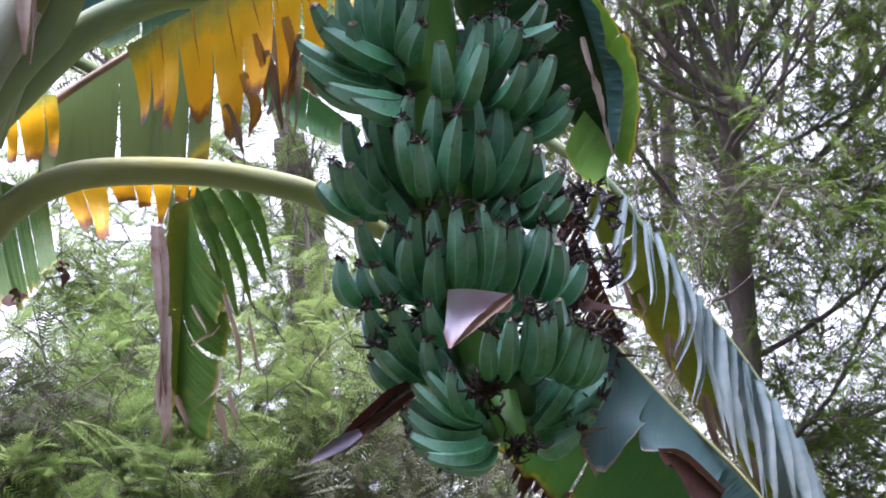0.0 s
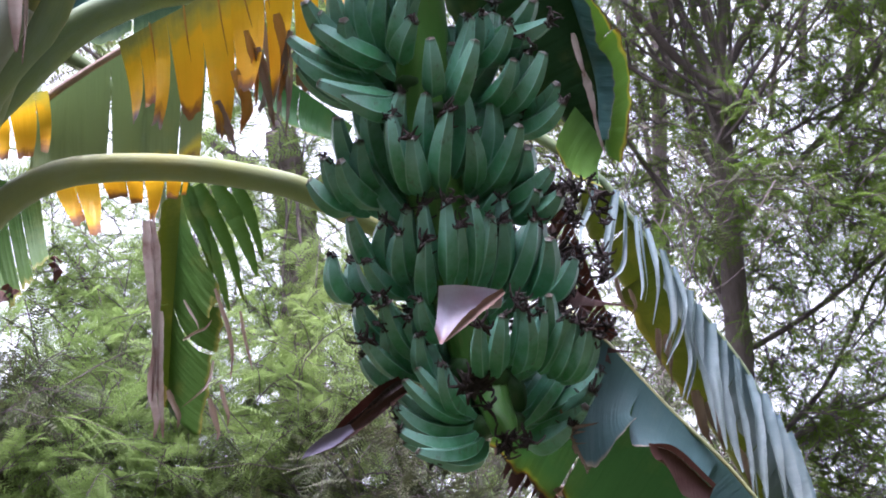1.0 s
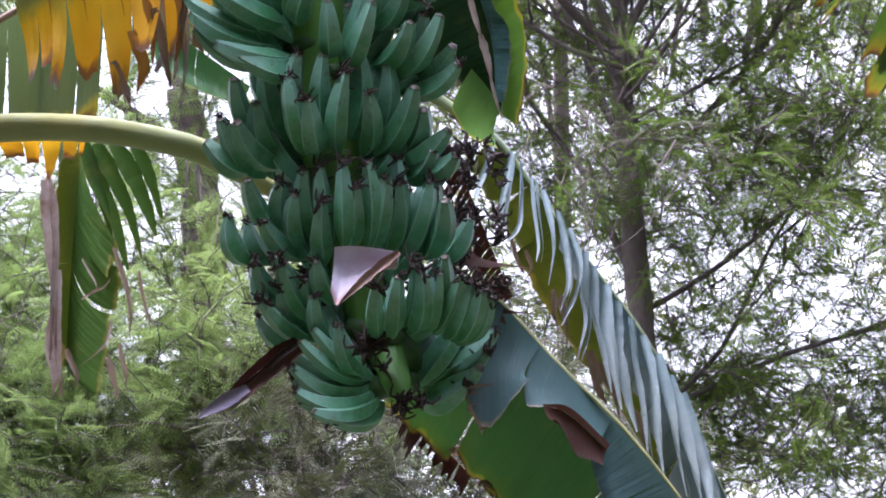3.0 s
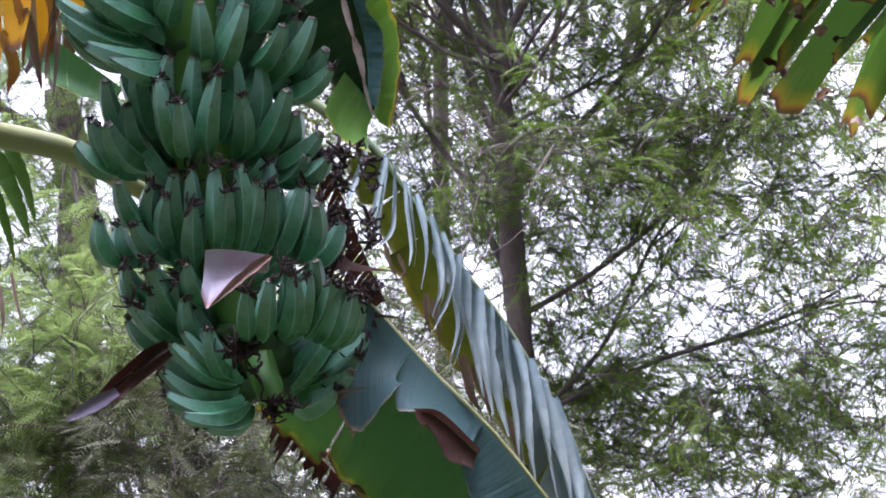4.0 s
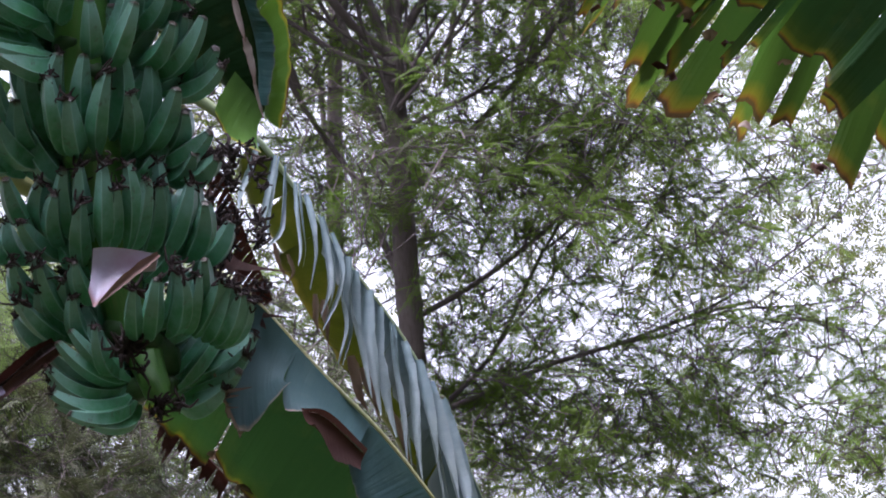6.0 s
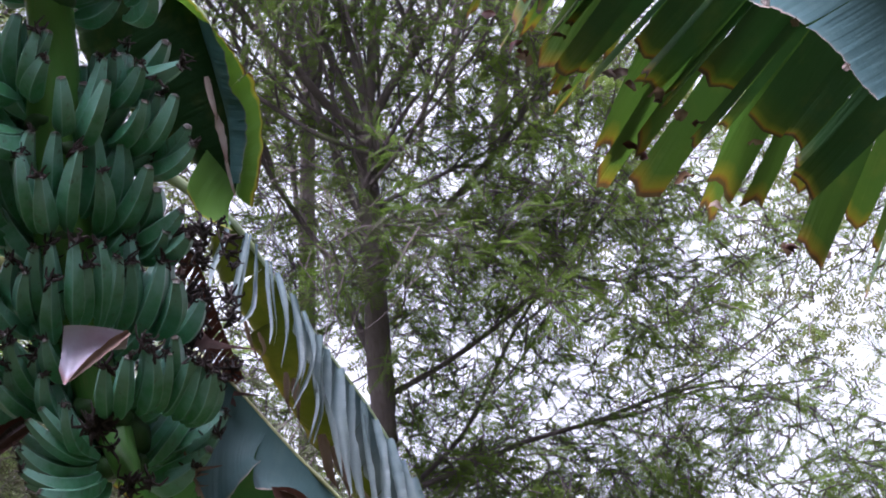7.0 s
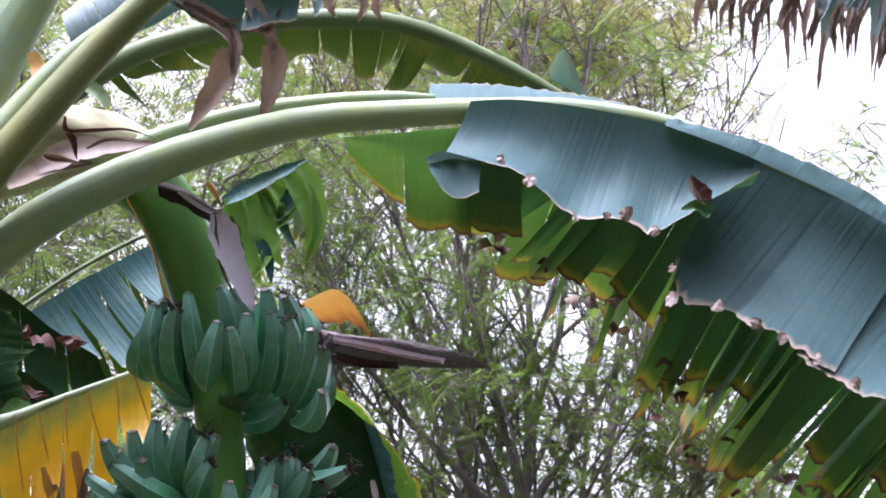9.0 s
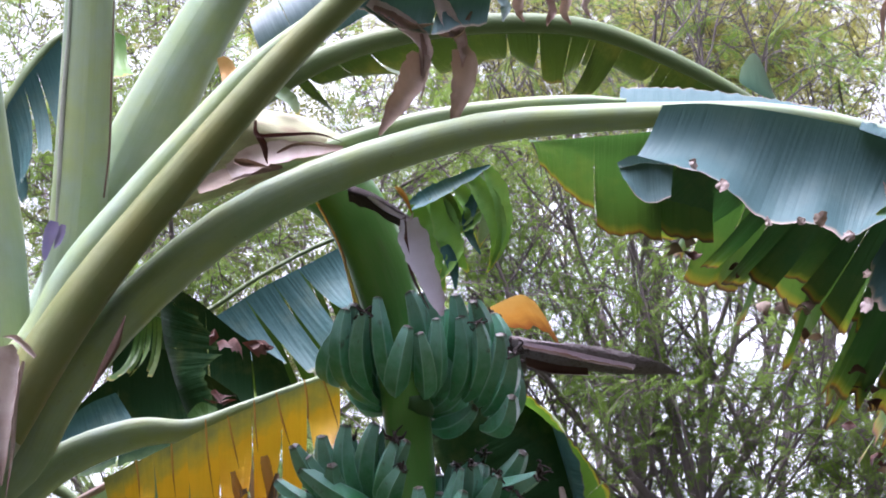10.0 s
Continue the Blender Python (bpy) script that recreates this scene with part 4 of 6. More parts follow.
blade(back_leaf, spots([(-0.19, 1.30), (-0.02, 1.33), (0.10, 1.32)], 4.9), spots([(-0.15, 1.225), (-0.045, 1.185), (0.085, 1.205)], 4.92), blue_top, [0, 0.62, 1], 33, gap=0.02, jag=0.09, nr=16, label="grey-green leaf tip with dead brown margin")

ribbon(back_leaf, [(0.073, 1.251), (0.079, 1.226), (0.075, 1.202)], 0.0287, dry_pale, 920, 5.620, name="dead_leaf_ribbon", label="crumpled dead scrap on the leaf rib", gutter=1.0, turn=1.5)
ribbon(back_leaf, [(0.104, 1.258), (0.120, 1.232), (0.116, 1.208)], 0.0243, silver, 921, 5.620, name="leaf_strip", label="grey-green leaf scrap on the rib", gutter=0.6, turn=1.0)
ribbon(back_leaf, [(0.150, 1.260), (0.141, 1.228), (0.154, 1.208)], 0.0243, dead_leaf, 922, 5.620, name="dead_leaf_ribbon", label="crumpled dead scrap on the leaf rib", gutter=1.0, turn=1.5)
ribbon(back_leaf, [(0.191, 1.261), (0.202, 1.230), (0.196, 1.201)], 0.0221, dry_brown, 923, 5.620, name="dead_leaf_ribbon", label="crumpled dead scrap on the leaf rib", gutter=1.0, turn=1.5)
ribbon(back_leaf, [(0.231, 1.261), (0.227, 1.232), (0.240, 1.207)], 0.0221, dead_leaf, 924, 5.620, name="dead_leaf_ribbon", label="crumpled dead scrap on the leaf rib", gutter=1.0, turn=1.5)
ribbon(back_leaf, [(0.267, 1.265), (0.260, 1.241), (0.273, 1.223)], 0.0177, dry_pale, 925, 5.620, name="dead_leaf_ribbon", label="crumpled dead scrap on the leaf rib", gutter=1.0, turn=1.5)

# the yellowing leaf
G_line = [(-0.93, 0.05), (-0.845, 0.18), (-0.735, 0.295), (-0.63, 0.39), (-0.507, 0.443), (-0.408, 0.454), (-0.301, 0.501), (-0.154, 0.562), (-0.08, 0.59)]
yellowing = stalk(spots(G_line, 5.2), [0.04, 0.038, 0.036, 0.035, 0.03, 0.02, 0.012, 0.008, 0.004], "broad pale green stalk of a yellowing leaf")
blade(yellowing, spots([(-0.56, 0.36), (-0.45, 0.42), (-0.301, 0.498), (-0.154, 0.562)], 5.16), spots([(-0.53, 0.20), (-0.44, 0.20), (-0.29, 0.25), (-0.15, 0.42)], 5.1), yellow_leaf, torn(9, 41, 0.4), 42, gap=0.07, early=1.6, bulge=0.02, droop=0.06, taper=0.75, jag=0.12, curl=0.07, nr=18, slant=0.3, wave=0.12, uneven=0.25, label="hanging yellow leaf strip with a brown tip")
blade(yellowing, spots([(-0.78, 0.24), (-0.73, 0.265), (-0.685, 0.275)], 5.3), spots([(-0.775, 0.15), (-0.725, 0.155), (-0.675, 0.165)], 5.3), yellow_leaf, torn(3, 43), 44, gap=0.25, taper=0.4, label="hanging yellow leaf strip")
tube("leaf_midrib", spots([(-0.74, 0.22), (-0.66, 0.28), (-0.54, 0.355), (-0.40, 0.43)], 5.35), [0.009, 0.008, 0.007, 0.004], dead_leaf, yellowing, "brown midrib of the yellowing leaf", n=16, sides=8)
blade(yellowing, spots([(-0.70, 0.255), (-0.62, 0.305), (-0.5, 0.375), (-0.40, 0.41)], 5.38), spots([(-0.72, 0.12), (-0.62, 0.10), (-0.50, 0.11), (-0.41, 0.14)], 5.42), pale_under, torn(5, 45), 46, gap=0.02, slant=0.2, droop=0.03, curl=0.03, label="pale green leaf underside")
blade(yellowing, spots([(-0.70, 0.16), (-0.55, 0.15), (-0.43, 0.15)], 5.5), spots([(-0.66, 0.02), (-0.53, 0.05), (-0.45, 0.05)], 5.5), yellow_leaf, torn(7, 47, 0.8), 48, gap=0.25, taper=0.6, slant=0.6, uneven=0.4, curl=0.05, droop=0.04, label="short yellow leaf strip with a brown tip")

ribbon(yellowing, [(-0.444, 0.427), (-0.439, 0.382), (-0.430, 0.323)], 0.0040, tan_leaf, 940, 5.060, name="dry_seam", label="brown dried seam between yellow strips", gutter=0.6, turn=1.0)
ribbon(yellowing, [(-0.386, 0.472), (-0.379, 0.414), (-0.365, 0.335)], 0.0040, tan_leaf, 941, 5.060, name="dry_seam", label="brown dried seam between yellow strips", gutter=0.6, turn=1.0)
ribbon(yellowing, [(-0.348, 0.480), (-0.336, 0.436), (-0.322, 0.387)], 0.0040, tan_leaf, 942, 5.060, name="dry_seam", label="brown dried seam between yellow strips", gutter=0.6, turn=1.0)
ribbon(yellowing, [(-0.302, 0.509), (-0.298, 0.472), (-0.291, 0.418)], 0.0040, tan_leaf, 943, 5.060, name="dry_seam", label="brown dried seam between yellow strips", gutter=0.6, turn=1.0)
ribbon(yellowing, [(-0.264, 0.524), (-0.250, 0.474), (-0.229, 0.415)], 0.0040, tan_leaf, 944, 5.060, name="dry_seam", label="brown dried seam between yellow strips", gutter=0.6, turn=1.0)
ribbon(yellowing, [(-0.215, 0.549), (-0.207, 0.506), (-0.204, 0.456)], 0.0040, tan_leaf, 945, 5.060, name="dry_seam", label="brown dried seam between yellow strips", gutter=0.6, turn=1.0)
ribbon(yellowing, [(-0.186, 0.560), (-0.170, 0.522), (-0.148, 0.458)], 0.0040, tan_leaf, 946, 5.060, name="dry_seam", label="brown dried seam between yellow strips", gutter=0.6, turn=1.0)
ribbon(yellowing, [(-0.505, 0.395), (-0.498, 0.360), (-0.493, 0.321)], 0.0040, tan_leaf, 947, 5.060, name="dry_seam", label="brown dried seam between yellow strips", gutter=0.6, turn=1.0)
ribbon(yellowing, [(-0.354, 0.311), (-0.332, 0.241), (-0.344, 0.196)], 0.0241, tan_leaf, 960, 5.120, name="dead_leaf_ribbon", label="dry brown leaf shred", gutter=0.9, turn=1.6)
ribbon(yellowing, [(-0.314, 0.351), (-0.292, 0.271), (-0.284, 0.209)], 0.0201, dead_leaf, 961, 5.120, name="dead_leaf_ribbon", label="dry brown leaf shred", gutter=0.9, turn=1.6)
ribbon(yellowing, [(-0.279, 0.411), (-0.262, 0.341), (-0.276, 0.256)], 0.0221, tan_leaf, 962, 5.120, name="dead_leaf_ribbon", label="dry brown leaf shred", gutter=0.9, turn=1.6)
ribbon(yellowing, [(-0.386, 0.256), (-0.364, 0.201), (-0.352, 0.166)], 0.0181, dead_leaf, 963, 5.120, name="dead_leaf_ribbon", label="dry brown leaf shred", gutter=0.9, turn=1.6)
ribbon(yellowing, [(-0.334, 0.381), (-0.314, 0.311), (-0.316, 0.251)], 0.0161, tan_leaf, 964, 5.120, name="dead_leaf_ribbon", label="dry brown leaf shred", gutter=0.9, turn=1.6)
ribbon(yellowing, [(-0.254, 0.381), (-0.264, 0.311), (-0.256, 0.241)], 0.0141, dead_leaf, 965, 5.120, name="dead_leaf_ribbon", label="dry brown leaf shred", gutter=0.9, turn=1.6)

# the lower leaf that crosses behind the bunch
H_line = [(-0.86, -0.05), (-0.784, 0.06), (-0.684, 0.122), (-0.584, 0.139), (-0.434, 0.138), (-0.304, 0.118), (-0.224, 0.095), (-0.10, 0.03), (0.06, -0.02), (0.201, -0.095), (0.292, -0.160), (0.404, -0.278), (0.537, -0.409), (0.661, -0.567), (0.72, -0.66)]
low = stalk([at(u, v, d) for (u, v), d in zip(H_line, (5.1, 5.15, 5.2, 5.25, 5.3, 5.35, 5.4, 5.5, 5.5, 5.4, 5.25, 5.2, 5.15, 5.1, 5.1))], [0.035, 0.033, 0.031, 0.029, 0.027, 0.026, 0.025, 0.02, 0.014, 0.008, 0.006, 0.005, 0.004, 0.003, 0.003], "arching olive-green leaf stalk behind the bunch", mat=yellow_stalk)
blade(low, spots([(0.20, -0.10), (0.292, -0.162), (0.375, -0.248)], 5.18), spots([(0.225, -0.29), (0.275, -0.40), (0.36, -0.31)], 5.05), blue_top, [0, 1], 51, gap=0.0, bulge=0.03, jag=0.05, nr=14, label=LOBE)
blade(low, spots([(0.37, -0.243), (0.43, -0.306), (0.505, -0.378)], 5.18), spots([(0.352, -0.352), (0.42, -0.365), (0.492, -0.43)], 5.06), blue_top, [0, 1], 56, gap=0.0, bulge=0.02, jag=0.05, nr=14, label=LOBE)
blade(low, spots([(0.50, -0.373), (0.60, -0.49), (0.72, -0.66)], 5.18), spots([(0.475, -0.435), (0.49, -0.54), (0.61, -0.70)], 5.05), blue_top, [0, 0.5, 1], 57, gap=0.05, bulge=0.03, jag=0.08, nr=14, label=LOBE)
B_far = spots([(0.10, -0.34), (0.17, -0.40), (0.27, -0.50), (0.36, -0.62), (0.50, -0.72), (0.62, -0.8)], 5.35)
blade(low, spots([(0.18, -0.13), (0.292, -0.17), (0.404, -0.288), (0.537, -0.42), (0.661, -0.575), (0.72, -0.66)], 5.22), B_far, green_under, [0, 0.3, 0.62, 1.0], 52, gap=0.03, bulge=-0.04, jag=0.08, nr=12, label="green leaf half with a yellow and brown margin")

blade(low, spots([(0.38, -0.352), (0.43, -0.36), (0.50, -0.425)], 5.06), spots([(0.405, -0.365), (0.445, -0.435), (0.50, -0.455)], 5.03), maroon_leaf, [0, 1], 53, gap=0.0, bulge=0.015, jag=0.2, name="dead_leaf_margin", label="reddish-brown dead leaf margin")
blade(low, spots([(0.10, -0.345), (0.17, -0.40), (0.25, -0.48)], 5.34), spots([(0.095, -0.375), (0.155, -0.432), (0.235, -0.52)], 5.36), maroon_leaf, torn(6, 54), 55, gap=0.2, jag=0.4, name="dead_leaf_margin", label="reddish-brown dead leaf margin")

# the shredded silvery leaf
J_line = [(0.02, 0.35), (0.12, 0.24), (0.22, 0.17), (0.299, 0.112), (0.365, 0.023), (0.447, -0.086), (0.54, -0.206), (0.602, -0.306), (0.654, -0.407), (0.728, -0.571), (0.78, -0.7)]
shredded = stalk(spots(J_line, 5.85), [0.02, 0.016, 0.012, 0.009, 0.007, 0.006, 0.006, 0.005, 0.004, 0.003, 0.002], "thin midrib of a shredded leaf")
J_mid = spots([(0.285, 0.122), (0.365, 0.023), (0.447, -0.086), (0.54, -0.206), (0.602, -0.306), (0.654, -0.407), (0.728, -0.571), (0.78, -0.7)], 5.84)
J_far = spots([(0.258, 0.055), (0.292, -0.03), (0.345, -0.105), (0.392, -0.175), (0.425, -0.245), (0.49, -0.34), (0.56, -0.46), (0.62, -0.62)], 5.93)
blade(shredded, J_mid, J_far, olive_under, torn(9, 63, 0.6), 64, gap=0.04, hang=0.3, uneven=0.12, bulge=-0.03, droop=0.03, jag=0.12, slant=0.5, label="backlit olive leaf strip")
J_band = spots([(0.30, 0.075), (0.36, -0.015), (0.425, -0.125), (0.49, -0.26), (0.54, -0.37), (0.59, -0.49), (0.665, -0.64), (0.72, -0.76)], 5.82)
blade(shredded, J_mid, J_band, silver, torn(11, 65, 0.8, 0.22, 1.0), 66, gap=0.02, bulge=0.006, jag=0.5, nr=8, uneven=0.3, lead=0.02, label="blue-grey band along the midrib")
RIBBONS = [((1072, 322), (1062, 365), (1047, 410), (1042, 448), 20), ((1104, 343), (1095, 400), (1086, 465), (1093, 503), 17), ((1122, 362), (1121, 430), (1117, 480), (1094, 508), 19), ((1141, 390), (1146, 440), (1154, 505), (1150, 540), 13), ((1160, 412), (1172, 460), (1180, 520), (1172, 582), 22), ((1184, 448), (1200, 515), (1206, 575), (1192, 632), 22), ((1208, 480), (1226, 540), (1221, 592), (1196, 655), 20), ((1234, 520), (1230, 590), (1237, 650), (1224, 714), 27), ((1250, 545), (1250, 620), (1266, 692), (1285, 775), 32), ((1274, 580), (1274, 650), (1290, 722), (1304, 805), 30), ((1295, 610), (1294, 690), (1310, 762), (1332, 845), 28), ((1316, 640), (1326, 720), (1340, 800), (1352, 900), 26), ((1340, 672), (1356, 740), (1366, 820), (1380, 920), 24), ((1366, 705), (1385, 780), (1400, 860), (1420, 960), 26), ((1390, 742), (1408, 820), (1430, 900), (1450, 980), 32), ((1410, 775), (1430, 850), (1455, 930), (1470, 1000), 30), ((1428, 815), (1450, 890), (1475, 960), (1490, 1030), 24)]
for k, (*way, w) in enumerate(RIBBONS):
    ribbon(shredded, [((x - 784) / 1000, (441 - y) / 1000, 5.80 - 0.05 * i) for i, (x, y) in enumerate(way)], w * (0.0008 if k < 7 else 0.00105), silver, 600 + k, label="wavy silvery torn leaf ribbon", gutter=0.7, roll=0.15 + 0.5 * (k % 3), turn=1.3)
    if k % 2:
        ribbon(shredded, [((x - 776) / 1000, (438 - y) / 1000, 5.83 - 0.03 * i) for i, (x, y) in enumerate(way)], w * 0.0005, silver, 640 + k, label="wavy silvery torn leaf ribbon", gutter=0.5, roll=-0.6, turn=1.4)
DEAD_SHREDS = [((1195, 600), (1200, 640), (1206, 690), 16), ((1180, 590), (1183, 630), (1190, 665), 12), ((1245, 700), (1256, 750), (1280, 800), 22), ((1268, 720), (1285, 770), (1300, 815), 18), ((1105, 500), (1118, 540), (1128, 565), 9), ((1130, 520), (1140, 550), (1128, 575), 8), ((1320, 800), (1340, 840), (1352, 885), 14)]
for k, (*way, w) in enumerate(DEAD_SHREDS):
    ribbon(shredded, [((x - 784) / 1000, (441 - y) / 1000, 5.78) for x, y in way], w * 0.0012, dead_leaf, 680 + k, name="dead_leaf_ribbon", label="dry greyish leaf shred", gutter=0.9, turn=1.8)

# the dark folded leaf beside the top of the bunch
K_line = [(0.05, 0.56), (0.175, 0.523), (0.242, 0.475), (0.28, 0.355), (0.308, 0.245), (0.305, 0.18)]
folded = tube("leaf_stalk", spots(K_line, 5.42), [0.012, 0.009, 0.006, 0.005, 0.004, 0.002], petiole_skin, plant, "midrib of a dark folded leaf", n=24, sides=10)
K_mid = spots([(0.08, 0.56), (0.175, 0.523), (0.242, 0.475), (0.28, 0.355), (0.308, 0.245), (0.303, 0.175)], 5.41)
# the cupped half's shade is in its dark colour
blade(folded, K_mid, spots([(0.0, 0.50), (0.008, 0.44), (0.05, 0.36), (0.15, 0.27), (0.233, 0.22), (0.29, 0.165)], 5.5), dark_under, [0, 1], 71, gap=0.0, bulge=-0.05, jag=0.04, nr=16, label="dark green leaf half, shade put into its colour")
blade(folded, K_mid, spots([(0.12, 0.57), (0.19, 0.535), (0.262, 0.47), (0.322, 0.395), (0.352, 0.28), (0.332, 0.145)], 5.36), fresh, [0, 0.62, 1], 72, gap=0.01, bulge=0.012, jag=0.10, label="fresh green leaf half with a curled margin")
blade(folded, spots([(0.25, 0.245), (0.28, 0.21), (0.303, 0.175)], 5.38), spots([(0.215, 0.17), (0.24, 0.125), (0.302, 0.10)], 5.33), fresh, [0, 1], 73, gap=0.0, bulge=0.02, label="fresh green leaf tip")
blade(folded, spots([(0.225, 0.49), (0.262, 0.38), (0.287, 0.29), (0.30, 0.19)], 5.39), spots([(0.262, 0.47), (0.295, 0.365), (0.316, 0.285), (0.303, 0.185)], 5.34), rear_blue, [0, 1], 75, gap=0.0, bulge=0.012, jag=0.12, dense=40, label="bluish rolled rim of the folded leaf")
for k, (way, w) in enumerate((([(0.246, 0.375), (0.256, 0.335), (0.268, 0.298)], 0.013), ([(0.266, 0.305), (0.279, 0.262), (0.286, 0.222)], 0.015), ([(0.284, 0.228), (0.294, 0.19), (0.303, 0.16)], 0.007))):
    ribbon(folded, way, w, dry_pale, 740 + k, 5.33, name="dry_streak", label="whitish dry fold on the dark leaf", gutter=0.4, turn=0.3)

# the sheath at the crown
tube("dry_sheath", spots([(-0.52, 0.84), (-0.43, 0.92), (-0.34, 0.965), (-0.25, 0.97), (-0.17, 0.955), (-0.125, 0.945)], 5.03), [0.03, 0.06, 0.066, 0.056, 0.035, 0.008], sheath_skin, plant, "pale green sheath with brown papery folds", n=30, sides=20, wobble=0.35)

ribbon(plant, [(-0.367, 0.916), (-0.307, 0.948), (-0.237, 0.961), (-0.164, 0.968)], 0.0480, dry_pale, 980, 4.945, name="dry_fold", label="pinkish papery fold of the sheath", gutter=0.3, turn=0.2)
ribbon(plant, [(-0.420, 0.882), (-0.371, 0.905), (-0.321, 0.921), (-0.271, 0.929)], 0.0389, dead_leaf, 981, 4.945, name="dry_fold", label="brown papery fold of the sheath", gutter=0.4, turn=0.3)
ribbon(plant, [(-0.324, 1.012), (-0.318, 0.985), (-0.274, 0.987), (-0.213, 0.991), (-0.166, 0.979)], 0.0087, maroon_leaf, 984, 4.925, name="dry_fold", label="dark torn edge of the sheath", gutter=0.8, turn=0.6)
ribbon(plant, [(-0.318, 0.985), (-0.305, 0.963), (-0.298, 0.934)], 0.0135, maroon_leaf, 985, 4.925, name="dry_fold", label="dark torn edge of the sheath", gutter=0.8, turn=0.8)
ribbon(plant, [(-0.358, 0.937), (-0.322, 0.931), (-0.291, 0.926)], 0.0135, dry_brown, 986, 4.925, name="dry_fold", label="dark torn edge of the sheath", gutter=0.8, turn=0.8)
ribbon(plant, [(-0.282, 0.954), (-0.243, 0.972), (-0.182, 0.968)], 0.0068, dry_brown, 987, 4.925, name="dry_fold", label="brown crease of the sheath", gutter=0.8, turn=0.8)
ribbon(plant, [(-0.290, 1.070), (-0.262, 1.050), (-0.246, 1.025)], 0.0317, pale_under, 990, 4.990, name="leaf_scrap", label="yellowing scrap of sheath", gutter=0.5, turn=0.5)
ribbon(plant, [(-0.746, 0.591), (-0.735, 0.543), (-0.741, 0.442), (-0.741, 0.343)], 0.0400, dry_pale, 991, 4.750, name="dry_sheath", label="torn brown papery sheath on the stalk", gutter=0.5, turn=0.5)
ribbon(plant, [(-0.713, 0.564), (-0.723, 0.503), (-0.723, 0.403), (-0.730, 0.323)], 0.0100, dry_pale, 992, 4.750, name="dry_sheath", label="torn brown papery sheath on the stalk", gutter=0.8, turn=0.8)
ribbon(plant, [(-0.693, 0.572), (-0.727, 0.603), (-0.752, 0.606)], 0.0112, dry_pale, 993, 4.750, name="dry_sheath", label="torn edge of the sheath", gutter=0.8, turn=0.8)

# ---------------------------------------------------------------- the bunch
AXIS = [(-0.26, 0.93), (-0.16, 0.88), (-0.11, 0.80), (-0.075, 0.708), (-0.045, 0.60), (-0.03, 0.48), (-0.02, 0.38), (-0.02, 0.25), (0.0, 0.1), (0.03, -0.05), (0.07, -0.2), (0.115, -0.31)]
bunch = thing("banana_bunch", at(-0.16, 0.88, 5.06), "large hanging bunch of unripe green bananas", "banana bunch")
tube("bunch_stalk", spots(AXIS, 5.06), [0.05, 0.058, 0.056, 0.053, 0.048, 0.042, 0.044, 0.05, 0.052, 0.05, 0.038, 0.022], stalk_skin, bunch, "thick bright green bunch stalk", n=40, sides=18)


def finger_mesh(rng, bow):
    """One banana from the origin along +x, sagging towards -z: angular section, slim neck, blunt brown tip."""
    n, sides, length, radius = 13, 10, 0.155, 0.0192
    verts, faces, uvs = [], [], []
    shape = [0.34, 0.52, 0.75, 0.93, 1.0, 1.02, 1.01, 0.98, 0.93, 0.87, 0.79, 0.69, 0.57, 0.43]
    phase = rng.uniform(0, 1)

    def spine(f):
        return Vector((f * length, 0, -bow * length * 4 * f ** 0.85 * (1 - f)))

    for i in range(n + 1):
        f = i / n
        c = spine(f)
        tan = (spine(min(f + 0.02, 1)) - spine(max(f - 0.02, 0))).normalized()
        top = Vector((-tan.z, 0, tan.x))
        for j in range(sides + 1):
            b = 2 * math.pi * (j + phase) / sides
            r = radius * shape[i] * (1.16 if j % 2 == 0 else 0.90)
            verts.append(c + Vector((0, 1, 0)) * (math.cos(b) * r * 0.98) + top * (math.sin(b) * r * 1.06))
            uvs.append((j / sides, f * 0.96))
    w = sides + 1
    for i in range(n):
        for j in range(sides):
            faces.append((i * w + j, i * w + j + 1, (i + 1) * w + j + 1, (i + 1) * w + j))
    verts.append(spine(1) + Vector((radius * 0.22, 0, 0)))
    uvs.append((0.5, 1.0))
    for j in range(sides):
        faces.append((n * w + j, n * w + j + 1, len(verts) - 1))
    me = mesh("finger", verts, faces, uvs, [finger_skin])
    me.set_sharp_from_angle(angle=radians(34))
    return me


def remnant_mesh(rng, size):
    """A withered flower: a few curled dark shreds."""
    lines = []
    for _ in range(8):
        d = Vector((rng.uniform(-0.4, 1), rng.uniform(-1, 1), rng.uniform(-1, 1))).normalized()
        q = d * size * rng.uniform(0.4, 1.1)
        bend = Vector((rng.uniform(-1, 1), rng.uniform(-1, 1), rng.uniform(-1, 1))) * size * 0.5
        lines.append(((Vector((0, 0, 0)), q * 0.5 + bend, q), size * 0.13, size * 0.05))
    v, f, u = joined(lines, 5)
    return mesh("flower_remnant", v, f, u, [remnant_skin])


frng = random.Random(77)
BOWED = [finger_mesh(random.Random(k), b) for k, b in enumerate((0.15, 0.18, 0.2))]
FINGERS = [finger_mesh(frng, b) for b in (0.07, 0.09, 0.11, 0.13, 0.10)]
REMNANTS = [remnant_mesh(frng, s) for s in (0.018, 0.022, 0.026, 0.030, 0.021)]
AXIS_LINE = spots(AXIS, 5.06)


def axis_at(p):
    """The point of the bunch stalk at the height of p."""
    for a, b in zip(AXIS_LINE, AXIS_LINE[1:]):
        if b.z <= p.z <= a.z:
            return a.lerp(b, (a.z - p.z) / (a.z - b.z))
    return AXIS_LINE[-1] if p.z < AXIS_LINE[-1].z else AXIS_LINE[0]


